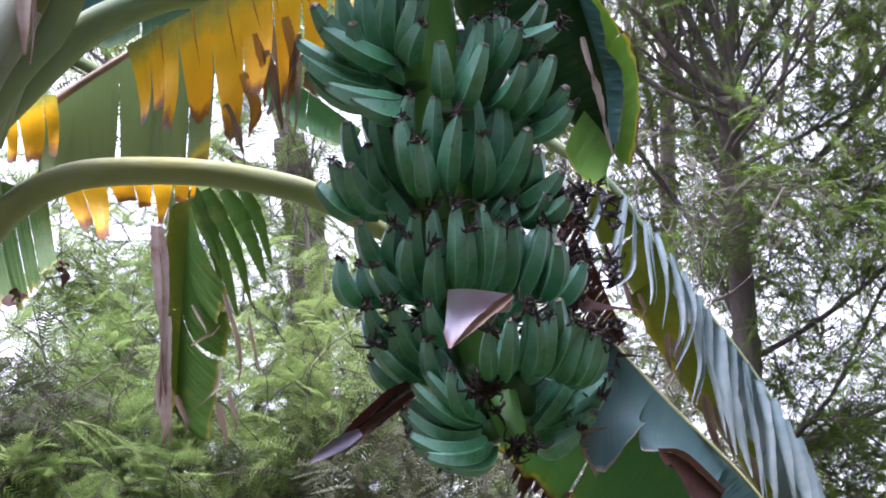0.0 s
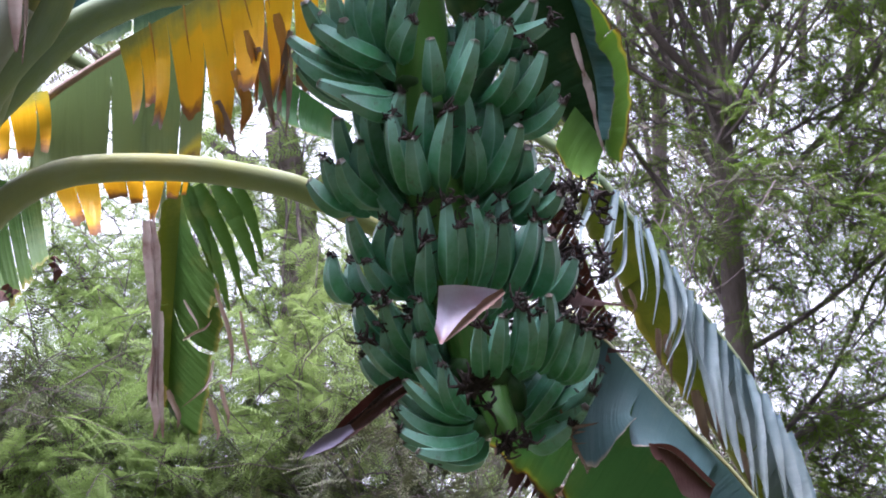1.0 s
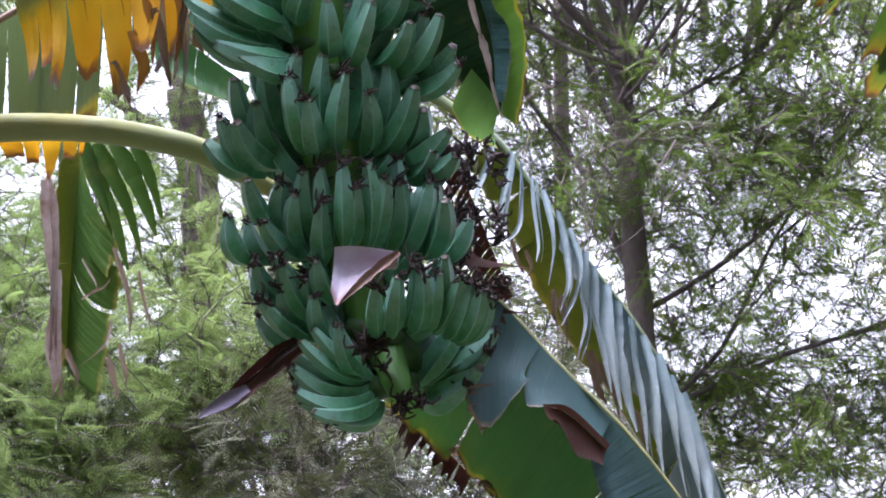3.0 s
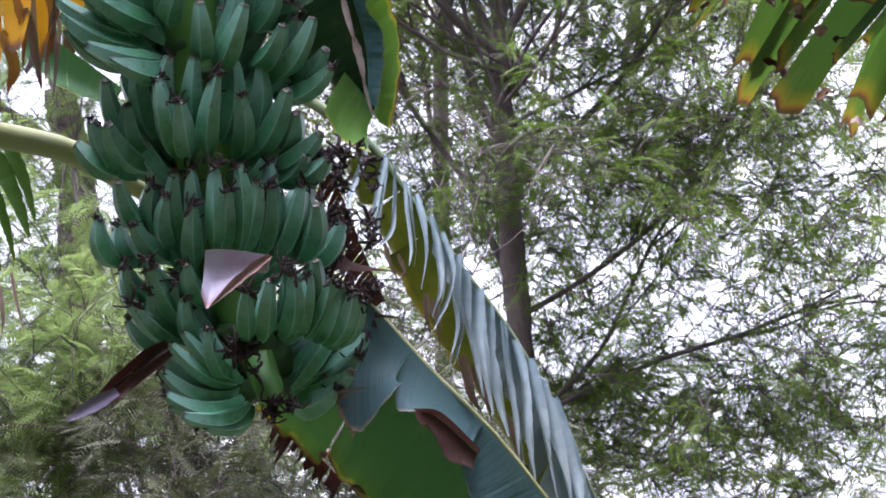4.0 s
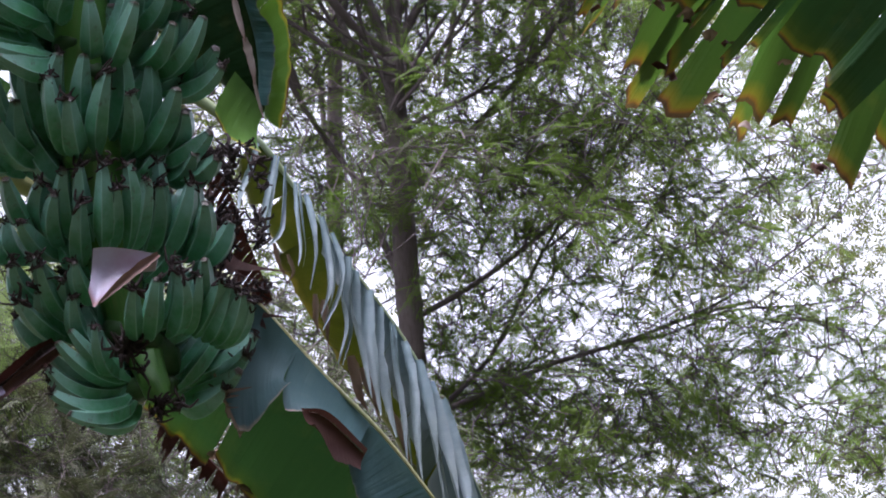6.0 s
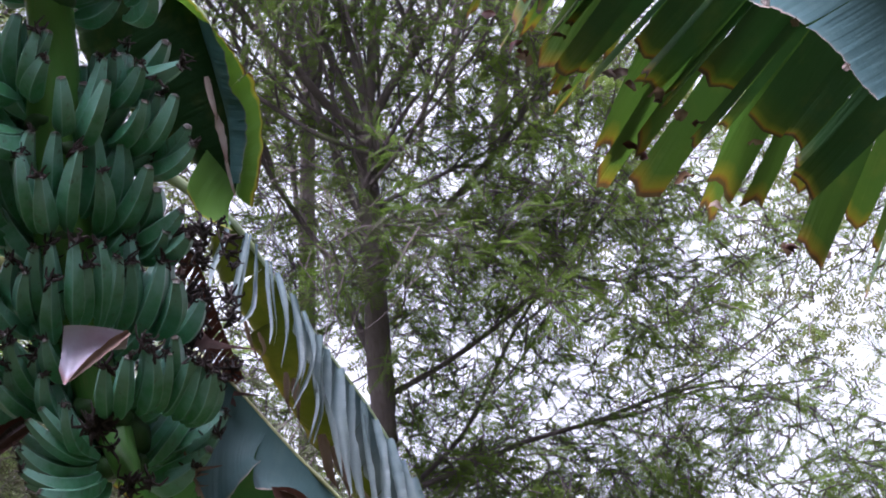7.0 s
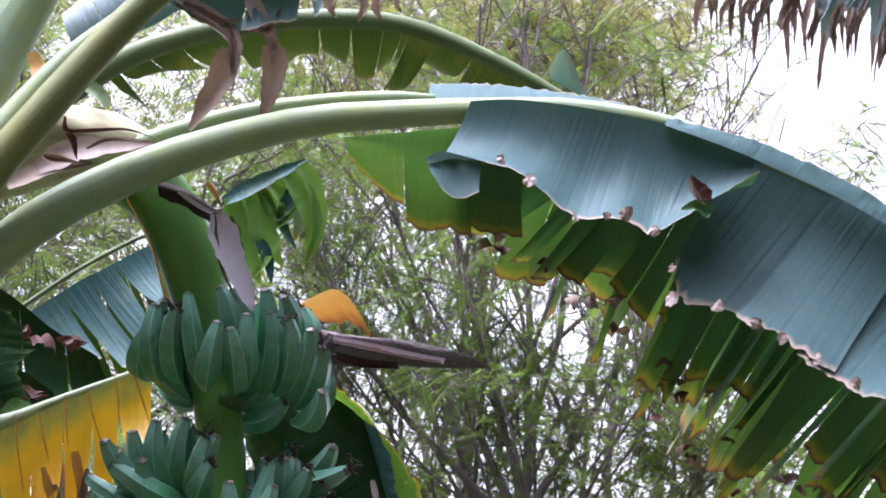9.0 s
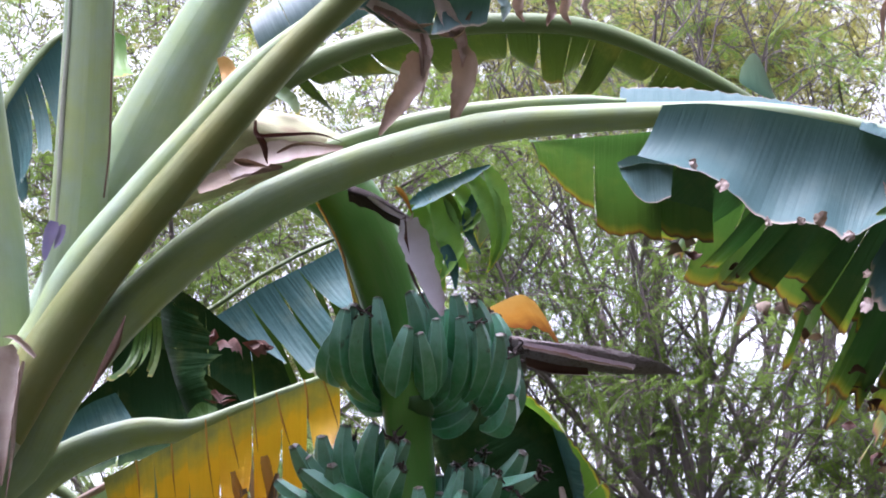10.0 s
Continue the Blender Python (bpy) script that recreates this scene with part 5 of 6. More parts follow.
def set_finger(crown, base, tip, rng, fat, withered, shapes=None):
    """One banana from its base to its tip, bowed outwards from the stalk."""
    chord = tip - base
    x = chord.normalized()
    out = base - axis_at(base)
    out.z = 0
    out = out.normalized() - Vector((0, 0.35, 0)) - Vector((0, 0, 0.45))
    if shapes:
        out = Vector((0, -0.25, -1))
    z = -(out - x * out.dot(x)).normalized()
    y = z.cross(x)
    r = 0.89 * fat * rng.uniform(0.92, 1.08)
    turn = Matrix.Rotation(rng.uniform(-0.6, 0.6), 4, "X")
    m = Matrix((x, y, z)).transposed().to_4x4() @ turn @ Matrix.Diagonal((chord.length / 0.155, r, r, 1))
    m.translation = base
    part("finger", rng.choice(shapes or FINGERS), crown, m=m)
    if rng.random() < withered:
        q = Matrix.Translation(tip) @ Matrix((x, y, z)).transposed().to_4x4() @ Matrix.Rotation(rng.uniform(0, 6), 4, "X")
        part("flower_remnant", rng.choice(REMNANTS), crown, "dark withered flower remnant", m=q)


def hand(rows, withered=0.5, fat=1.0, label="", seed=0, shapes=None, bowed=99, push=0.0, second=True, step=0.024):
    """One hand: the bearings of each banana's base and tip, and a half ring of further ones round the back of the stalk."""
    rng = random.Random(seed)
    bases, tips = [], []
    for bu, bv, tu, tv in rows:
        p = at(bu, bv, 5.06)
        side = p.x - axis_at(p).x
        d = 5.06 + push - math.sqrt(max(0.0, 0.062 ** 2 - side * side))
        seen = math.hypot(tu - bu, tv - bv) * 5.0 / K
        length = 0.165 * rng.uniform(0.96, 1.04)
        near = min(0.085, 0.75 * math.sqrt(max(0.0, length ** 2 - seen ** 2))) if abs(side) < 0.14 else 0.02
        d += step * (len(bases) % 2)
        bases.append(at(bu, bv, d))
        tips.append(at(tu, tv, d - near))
    middle = sum(bases, Vector()) / len(bases)
    c = axis_at(middle)
    low = min(b.z for b in bases)
    face = math.atan2(middle.x - c.x, c.y - middle.y)
    arc = []
    for k in range(9):
        a = face + radians(150) * (k / 8 - 0.5)
        arc.append(Vector((c.x + math.sin(a) * 0.03, c.y - math.cos(a) * 0.03, low + 0.025)))
    v, f, u = sweep(arc, [0.012, 0.02, 0.022, 0.02, 0.012], n=16, sides=10, wobble=0.25)
    crown = part("hand", mesh("hand", v, f, u, [cushion_skin]), bunch, label or "hand of unripe green bananas")
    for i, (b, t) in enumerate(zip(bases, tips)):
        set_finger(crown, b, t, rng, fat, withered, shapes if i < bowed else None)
    for b, t in zip(bases, tips) if second else ():
        back = Vector((c.x, c.y + 0.02, b.z)) - b
        b2 = b + back * 0.7 + Vector((rng.uniform(-0.012, 0.012), 0.03, 0.012))
        t2 = t + back * 0.55 + Vector((rng.uniform(-0.02, 0.02), 0.07, rng.uniform(0.0, 0.03)))
        set_finger(crown, b2, t2, rng, fat, withered * 0.6)
    for k in range(6):
        a = math.pi + radians(140) * ((k + 0.5) / 6 - 0.5) + 0.4 * face
        o = Vector((math.sin(a), -math.cos(a), 0))
        b = Vector((c.x, c.y, low + 0.03)) + o * 0.045
        set_finger(crown, b, b + o * 0.085 + Vector((0, 0, 0.125)), rng, fat, withered)
    return crown


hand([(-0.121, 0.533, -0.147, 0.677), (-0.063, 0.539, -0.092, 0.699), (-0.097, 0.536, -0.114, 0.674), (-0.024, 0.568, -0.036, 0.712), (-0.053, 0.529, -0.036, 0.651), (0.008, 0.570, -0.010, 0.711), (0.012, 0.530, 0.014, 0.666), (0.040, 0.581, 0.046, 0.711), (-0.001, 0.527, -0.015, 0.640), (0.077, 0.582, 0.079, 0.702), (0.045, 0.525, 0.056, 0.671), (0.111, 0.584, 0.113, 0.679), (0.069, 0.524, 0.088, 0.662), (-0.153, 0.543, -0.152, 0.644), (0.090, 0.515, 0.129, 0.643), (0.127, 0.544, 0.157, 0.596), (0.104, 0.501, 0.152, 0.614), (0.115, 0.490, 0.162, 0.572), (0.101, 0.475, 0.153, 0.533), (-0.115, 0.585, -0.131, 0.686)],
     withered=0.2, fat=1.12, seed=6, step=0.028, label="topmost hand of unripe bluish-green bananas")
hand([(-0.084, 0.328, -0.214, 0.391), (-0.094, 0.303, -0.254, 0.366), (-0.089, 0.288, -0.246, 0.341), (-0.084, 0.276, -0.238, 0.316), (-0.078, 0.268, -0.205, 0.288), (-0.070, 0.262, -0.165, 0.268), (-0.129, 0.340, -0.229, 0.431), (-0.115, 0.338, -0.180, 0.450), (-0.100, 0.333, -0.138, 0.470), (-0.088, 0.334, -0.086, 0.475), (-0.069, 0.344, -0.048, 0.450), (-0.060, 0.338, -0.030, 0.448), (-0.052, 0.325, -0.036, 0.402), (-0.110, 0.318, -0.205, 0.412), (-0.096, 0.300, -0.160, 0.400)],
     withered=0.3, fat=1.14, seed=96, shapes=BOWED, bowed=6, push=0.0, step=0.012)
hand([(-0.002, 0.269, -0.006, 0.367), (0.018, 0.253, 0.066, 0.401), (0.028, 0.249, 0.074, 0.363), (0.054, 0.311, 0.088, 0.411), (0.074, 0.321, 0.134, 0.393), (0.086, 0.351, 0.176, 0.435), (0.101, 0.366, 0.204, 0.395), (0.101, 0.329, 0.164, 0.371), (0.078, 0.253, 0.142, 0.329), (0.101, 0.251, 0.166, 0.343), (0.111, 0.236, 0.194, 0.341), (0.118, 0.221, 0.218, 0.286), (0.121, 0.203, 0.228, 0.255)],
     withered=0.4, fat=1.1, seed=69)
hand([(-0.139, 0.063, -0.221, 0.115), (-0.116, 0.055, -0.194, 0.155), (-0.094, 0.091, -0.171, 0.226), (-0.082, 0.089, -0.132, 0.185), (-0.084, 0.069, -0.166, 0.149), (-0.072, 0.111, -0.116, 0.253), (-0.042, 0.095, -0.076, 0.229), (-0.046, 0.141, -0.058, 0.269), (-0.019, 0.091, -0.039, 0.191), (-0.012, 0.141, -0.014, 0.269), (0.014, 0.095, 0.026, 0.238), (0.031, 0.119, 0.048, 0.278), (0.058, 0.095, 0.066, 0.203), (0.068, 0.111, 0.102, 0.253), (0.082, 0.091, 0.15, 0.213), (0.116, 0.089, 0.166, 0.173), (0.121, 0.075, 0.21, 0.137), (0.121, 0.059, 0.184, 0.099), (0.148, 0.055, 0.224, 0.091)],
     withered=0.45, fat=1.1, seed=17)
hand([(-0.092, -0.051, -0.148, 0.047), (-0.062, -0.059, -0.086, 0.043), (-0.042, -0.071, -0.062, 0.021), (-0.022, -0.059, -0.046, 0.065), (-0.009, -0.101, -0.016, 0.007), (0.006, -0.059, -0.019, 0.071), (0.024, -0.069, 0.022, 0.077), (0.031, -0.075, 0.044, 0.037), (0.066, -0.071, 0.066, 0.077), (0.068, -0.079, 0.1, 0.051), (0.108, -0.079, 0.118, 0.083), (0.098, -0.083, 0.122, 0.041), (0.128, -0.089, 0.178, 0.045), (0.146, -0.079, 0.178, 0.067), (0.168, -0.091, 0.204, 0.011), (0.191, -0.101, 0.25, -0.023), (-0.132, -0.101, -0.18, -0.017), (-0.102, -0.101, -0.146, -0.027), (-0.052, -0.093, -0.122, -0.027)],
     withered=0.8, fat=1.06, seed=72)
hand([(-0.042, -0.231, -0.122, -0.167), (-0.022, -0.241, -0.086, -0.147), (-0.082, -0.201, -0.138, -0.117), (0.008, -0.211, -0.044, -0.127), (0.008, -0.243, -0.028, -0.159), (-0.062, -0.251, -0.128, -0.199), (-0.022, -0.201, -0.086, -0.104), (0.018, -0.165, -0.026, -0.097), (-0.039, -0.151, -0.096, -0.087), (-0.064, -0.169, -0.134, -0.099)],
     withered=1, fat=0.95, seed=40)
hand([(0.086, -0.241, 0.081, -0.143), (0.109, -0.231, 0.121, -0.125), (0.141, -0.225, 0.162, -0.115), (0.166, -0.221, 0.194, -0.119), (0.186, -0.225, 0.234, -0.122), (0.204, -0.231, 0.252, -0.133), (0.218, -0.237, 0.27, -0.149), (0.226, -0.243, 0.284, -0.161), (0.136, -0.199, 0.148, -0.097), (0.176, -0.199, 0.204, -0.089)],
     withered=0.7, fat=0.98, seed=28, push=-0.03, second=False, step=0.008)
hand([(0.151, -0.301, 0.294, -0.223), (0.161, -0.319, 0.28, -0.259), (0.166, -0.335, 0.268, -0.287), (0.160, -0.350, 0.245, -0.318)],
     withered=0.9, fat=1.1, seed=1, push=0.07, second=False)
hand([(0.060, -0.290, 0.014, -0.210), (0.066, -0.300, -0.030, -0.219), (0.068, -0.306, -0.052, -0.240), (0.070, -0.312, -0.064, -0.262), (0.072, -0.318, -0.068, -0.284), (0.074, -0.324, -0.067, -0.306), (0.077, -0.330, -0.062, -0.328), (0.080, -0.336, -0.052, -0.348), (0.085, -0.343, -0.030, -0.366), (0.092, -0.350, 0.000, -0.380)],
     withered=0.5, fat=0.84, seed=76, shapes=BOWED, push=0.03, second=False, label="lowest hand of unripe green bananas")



def back_ring(v, n=11):
    """A hand on the far side of the stalk."""
    rng = random.Random(int(1000 + 100 * v))
    c = axis_at(at(0.03, v, 5.06))
    arc = [Vector((c.x + math.sin(a) * 0.03, c.y - math.cos(a) * 0.03, c.z)) for a in (2.0, 2.6, 3.14, 3.7, 4.3)]
    vv, f, u = sweep(arc, [0.012, 0.02, 0.022, 0.02, 0.012], n=16, sides=10, wobble=0.25)
    crown = part("hand", mesh("hand", vv, f, u, [cushion_skin]), bunch, "hand of unripe green bananas on the far side")
    for k in range(n):
        a = math.pi + radians(215 if v > -0.2 else 150) * ((k + 0.5) / n - 0.5)
        o = Vector((math.sin(a), -math.cos(a), 0))
        b = c + o * 0.045
        set_finger(crown, b, b + o * rng.uniform(0.06, 0.09) + Vector((0, 0, rng.uniform(0.1, 0.13))), rng, 1.1, 0.4)


for level in (-0.30, -0.24, -0.13, 0.03, 0.16, 0.29):
    back_ring(level)

# bracts
blade(bunch, spots([(0.008, -0.072), (0.035, -0.070), (0.075, -0.073), (0.124, -0.081)], 4.85), spots([(0.000, -0.160), (0.012, -0.182), (0.030, -0.160), (0.070, -0.124), (0.123, -0.084)], 4.82), pale_bract, [0, 1], 91, gap=0.0, bulge=0.03, jag=0.09, nr=20, dense=40, name="bract", label="dried lavender-grey bract on the bunch")
ribbon(bunch, [(0.124, -0.081), (0.084, -0.112), (0.048, -0.142), (0.018, -0.172)], 0.017, dry_brown, 98, 4.80, name="bract", label="brown folded edge of the dried bract", gutter=0.8, turn=0.5)
ribbon(bunch, [(-0.055, -0.243), (-0.105, -0.285), (-0.16, -0.33), (-0.20, -0.357)], 0.042, maroon_leaf, 210, 5.0, name="bract", label="withered dark maroon bract", gutter=0.9, turn=0.7)
ribbon(bunch, [(-0.05, -0.255), (-0.11, -0.302), (-0.165, -0.343), (-0.215, -0.371)], 0.022, dark_bract, 211, 4.985, name="bract", label="shrivelled fold of the withered bract", gutter=1.0, turn=1.2)
ribbon(bunch, [(-0.045, -0.238), (-0.085, -0.262), (-0.13, -0.30), (-0.17, -0.33)], 0.014, remnant_skin, 212, 4.985, name="bract", label="blackened fold of the withered bract", gutter=1.0, turn=1.4)
ribbon(bunch, [(-0.145, -0.325), (-0.185, -0.348), (-0.215, -0.366), (-0.234, -0.379)], 0.026, violet_tip, 213, 4.975, name="bract", label="violet-grey tip of the withered bract", gutter=0.7, turn=0.5)
tube("bract", spots([(0.10, 0.61), (0.17, 0.612), (0.245, 0.606), (0.32, 0.602), (0.40, 0.594), (0.452, 0.584)], 5.08), [0.028, 0.032, 0.03, 0.02, 0.012, 0.002], wither_skin, bunch, "long withered brown bract", n=40, sides=14, flat=0.5, wobble=0.7, up=Vector((0.1, -0.6, 1)))
blade(bunch, spots([(0.162, 0.632), (0.235, 0.622), (0.305, 0.609), (0.371, 0.598)], 5.035), spots([(0.160, 0.614), (0.230, 0.603), (0.295, 0.596), (0.364, 0.593)], 5.02), bract_skin, [0, 1], 134, gap=0.0, bulge=0.008, jag=0.2, name="bract", label="greyish fold of the long withered bract")
blade(bunch, spots([(0.175, 0.604), (0.230, 0.593), (0.286, 0.589)], 5.03), spots([(0.180, 0.589), (0.226, 0.580), (0.291, 0.581)], 5.02), dark_bract, [0, 1], 135, gap=0.0, bulge=0.008, jag=0.25, name="bract", label="dark lower fold of the long withered bract")
blade(bunch, spots([(-0.16, 0.905), (-0.10, 0.885), (-0.035, 0.845)], 4.985), spots([(-0.15, 0.87), (-0.095, 0.85), (-0.03, 0.815)], 4.98), remnant_skin, [0, 1], 95, gap=0.0, bulge=-0.02, jag=0.1, name="bract", label="dark maroon bract where the stalk emerges")
blade(bunch, spots([(-0.205, 0.87), (-0.165, 0.80), (-0.135, 0.72), (-0.12, 0.68)], 5.02), spots([(-0.19, 0.87), (-0.15, 0.80), (-0.125, 0.72), (-0.118, 0.68)], 5.0), yellow_leaf, [0, 1], 97, gap=0.0, bulge=0.01, jag=0.2, name="bract", label="thin yellow bract edge along the stalk")

ribbon(bunch, [(-0.043, 0.844), (-0.032, 0.802), (-0.012, 0.751), (0.010, 0.702), (0.024, 0.672)], 0.0525, white_bract, 1010, 4.945, name="bract", label="whitish violet dried bract along the stalk", gutter=0.7, turn=0.3)
ribbon(bunch, [(-0.050, 0.847), (-0.046, 0.801), (-0.031, 0.741), (0.001, 0.683)], 0.0087, dark_bract, 1011, 4.945, name="bract", label="dark edge of the dried bract", gutter=0.6, turn=0.4)
ribbon(bunch, [(-0.116, 0.882), (-0.081, 0.859), (-0.043, 0.843), (-0.034, 0.857)], 0.0097, white_bract, 1012, 4.945, name="bract", label="pale rim of the dark bract", gutter=0.6, turn=0.6)
ribbon(bunch, [(-0.068, 0.902), (-0.051, 0.882), (-0.037, 0.854)], 0.0107, tan_leaf, 1013, 4.955, name="bract", label="orange inside of the curled bract", gutter=0.8, turn=0.3)
# dark core added in the hollow, its colour standing in for shade
tube("hand_cushion", spots([(0.075, -0.215), (0.105, -0.25), (0.13, -0.275), (0.15, -0.30)], 5.09), [0.03, 0.045, 0.045, 0.02], cushion_skin, bunch, "crown of the lowest hands, dark to stand in for the hollow's shade", n=16, sides=14, wobble=0.2)
tube("bunch_stalk_end", [at(0.100, -0.25, 5.06), at(0.110, -0.29, 5.03), at(0.122, -0.32, 5.0), at(0.136, -0.345, 4.98)], [0.03, 0.029, 0.026, 0.014], stalk_skin, bunch, "green end of the bunch stalk", n=20, sides=14, wobble=0.15)
erng = random.Random(19)
for _ in range(7):
    m = Matrix.Translation(at(erng.uniform(0.045, 0.10), erng.uniform(-0.29, -0.23), 4.94)) @ Matrix.Rotation(erng.uniform(0, 6), 4, (erng.random(), erng.random(), 1)) @ Matrix.Scale(erng.uniform(0.9, 1.3), 4)
    part("flower_remnant", erng.choice(REMNANTS), bunch, "dark curled flower remnant between the lowest bananas", m=m)
for _ in range(7):
    m = Matrix.Translation(at(erng.uniform(0.12, 0.17), erng.uniform(-0.36, -0.33), 4.95)) @ Matrix.Rotation(erng.uniform(0, 6), 4, (erng.random(), erng.random(), 1))
    part("flower_remnant", erng.choice(REMNANTS), bunch, "dark withered scrap at the end of the stalk", m=m)

# ---------------------------------------------------------------- the second banana plant
foot2 = on_ground(at(-0.98, 0, 7.6))
plant2 = thing("banana_plant", foot2, "second banana plant further back", "banana plant")
tube("pseudostem", [foot2, at(-0.98, -0.8, 7.6), at(-0.96, 0.1, 7.6), at(-0.93, 0.55, 7.6)], [0.13, 0.11, 0.09, 0.06], stem_skin, plant2, n=30, sides=16)


def rear_stalk(points, radii, label):
    return tube("leaf_stalk", points, radii, green_stalk, plant2, label, groove=0.4, n=30, sides=12)


r1 = rear_stalk(spots([(-0.93, 0.40), (-0.7, 0.48), (-0.55, 0.56), (-0.403, 0.645), (-0.307, 0.715), (-0.199, 0.78), (-0.08, 0.83), (0.03, 0.87), (0.11, 0.91), (0.14, 0.86), (0.13, 0.76)], 7.0), [0.03, 0.016, 0.009, 0.007, 0.006, 0.006, 0.006, 0.005, 0.005, 0.004, 0.003], "leaf stalk of the second plant")
blade(r1, spots([(-0.379, 0.642), (-0.297, 0.699), (-0.238, 0.733), (-0.159, 0.779)], 6.96), spots([(-0.300, 0.559), (-0.190, 0.559), (-0.154, 0.646), (-0.090, 0.679)], 6.85), rear_blue, [0, 0.22, 0.45, 0.7, 1], 102, gap=0.3, early=0.9, slant=0.2, uneven=0.2, bulge=0.03, droop=0.05, jag=0.08, nr=14, label="torn blue-green leaf strip")
blade(r1, spots([(-0.379, 0.642), (-0.297, 0.699), (-0.238, 0.733), (-0.159, 0.779)], 7.0), spots([(-0.292, 0.499), (-0.208, 0.512), (-0.160, 0.574), (-0.113, 0.637)], 7.05), rear_green, torn(8, 103, 0.7), 104, gap=0.4, early=0.8, slant=0.3, uneven=0.3, bulge=-0.02, droop=0.05, label="torn backlit green leaf strip")
ribbon(r1, [(-0.039, 0.856), (0.028, 0.896), (0.105, 0.939)], 0.0458, rear_blue, 1030, 6.850, name="leaf_strip", label="bluish upper fold of the torn leaf", gutter=0.4, turn=0.4)
ribbon(r1, [(-0.024, 0.863), (-0.014, 0.804), (0.011, 0.754), (0.031, 0.709)], 0.0646, fresh, 1031, 6.850, name="leaf_strip", label="fresh green torn leaf strip", gutter=0.4, turn=0.5)
ribbon(r1, [(0.010, 0.878), (0.032, 0.828), (0.048, 0.781), (0.020, 0.724)], 0.0592, fresh, 1032, 6.850, name="leaf_strip", label="fresh green torn leaf strip", gutter=0.4, turn=0.6)
ribbon(r1, [(0.046, 0.898), (0.076, 0.850), (0.053, 0.812)], 0.0538, fresh, 1033, 6.850, name="leaf_strip", label="fresh green torn leaf strip", gutter=0.4, turn=0.6)
ribbon(r1, [(0.073, 0.912), (0.106, 0.868), (0.122, 0.819), (0.112, 0.753)], 0.0592, fresh, 1034, 6.850, name="leaf_strip", label="fresh green torn leaf strip", gutter=0.4, turn=0.6)
ribbon(r1, [(0.099, 0.933), (0.125, 0.881), (0.131, 0.809), (0.106, 0.745)], 0.0484, fresh, 1035, 6.850, name="leaf_strip", label="fresh green torn leaf strip", gutter=0.4, turn=0.6)
ribbon(r1, [(0.028, 0.882), (0.055, 0.835), (0.090, 0.857)], 0.0323, rear_green, 1036, 6.850, name="leaf_strip", label="fresh green torn leaf strip", gutter=0.4, turn=0.6)
ribbon(r1, [(0.028, 0.790), (0.045, 0.755), (0.051, 0.713)], 0.0323, rear_blue, 1037, 6.850, name="leaf_strip", label="bluish torn leaf strip", gutter=0.4, turn=0.6)
ribbon(r1, [(-0.032, 0.829), (-0.013, 0.768), (0.008, 0.718)], 0.0458, rear_green, 1038, 6.850, name="leaf_strip", label="fresh green torn leaf strip", gutter=0.4, turn=0.6)
ribbon(r1, [(0.079, 0.884), (0.067, 0.827), (0.093, 0.777)], 0.0296, rear_blue, 1039, 6.850, name="leaf_strip", label="bluish torn leaf strip", gutter=0.4, turn=0.6)
ribbon(r1, [(-0.026, 0.856), (0.003, 0.804), (0.043, 0.753)], 0.0705, pale_under, 1045, 6.900, name="leaf_strip", label="pale green torn leaf strip", gutter=0.3, turn=0.4)
ribbon(r1, [(0.018, 0.879), (0.045, 0.842), (0.087, 0.795)], 0.0624, fresh, 1046, 6.900, name="leaf_strip", label="pale green torn leaf strip", gutter=0.3, turn=0.4)
ribbon(r1, [(0.053, 0.900), (0.089, 0.877), (0.125, 0.842)], 0.0515, pale_under, 1047, 6.900, name="leaf_strip", label="pale green torn leaf strip", gutter=0.3, turn=0.4)
ribbon(r1, [(-0.003, 0.867), (0.031, 0.805), (0.072, 0.744)], 0.0569, fresh, 1048, 6.900, name="leaf_strip", label="pale green torn leaf strip", gutter=0.3, turn=0.4)
ribbon(r1, [(0.084, 0.920), (0.102, 0.849), (0.088, 0.787)], 0.0461, pale_under, 1049, 6.900, name="leaf_strip", label="pale green torn leaf strip", gutter=0.3, turn=0.4)
r2 = rear_stalk(spots([(-0.93, 0.38), (-0.76, 0.36), (-0.62, 0.32), (-0.52, 0.20), (-0.475, 0.05), (-0.465, -0.1), (-0.468, -0.31)], 8.6), [0.04, 0.03, 0.02, 0.014, 0.01, 0.007, 0.004], "drooping leaf stalk of the second plant")
R2_mid = spots([(-0.448, 0.09), (-0.457, -0.03), (-0.466, -0.15), (-0.474, -0.29)], 8.58)
blade(r2, R2_mid, spots([(-0.372, -0.02), (-0.378, -0.12), (-0.386, -0.23), (-0.402, -0.345)], 8.5), rear_green, [0, 0.16, 0.3, 0.55, 1.0], 112, gap=0.06, early=0.7, slant=0.5, uneven=0.12, bulge=0.03, droop=0.04, jag=0.06, nr=16, lead=0.12, label="hanging green leaf half")
blade(r2, R2_mid, spots([(-0.478, 0.06), (-0.485, -0.04), (-0.484, -0.16), (-0.478, -0.29)], 8.5), olive_under, [0, 0.55, 1], 113, gap=0.02, jag=0.12, label="narrow yellowish leaf half")
R2_STRIPS = [((340, 335), (365, 400), (395, 470), (420, 560), 34), ((365, 335), (395, 395), (425, 460), (445, 540), 30), ((395, 335), (425, 385), (450, 440), (470, 500), 34), ((430, 335), (452, 375), (468, 420), (480, 470), 26), ((352, 350), (372, 420), (385, 470), (392, 520), 18)]
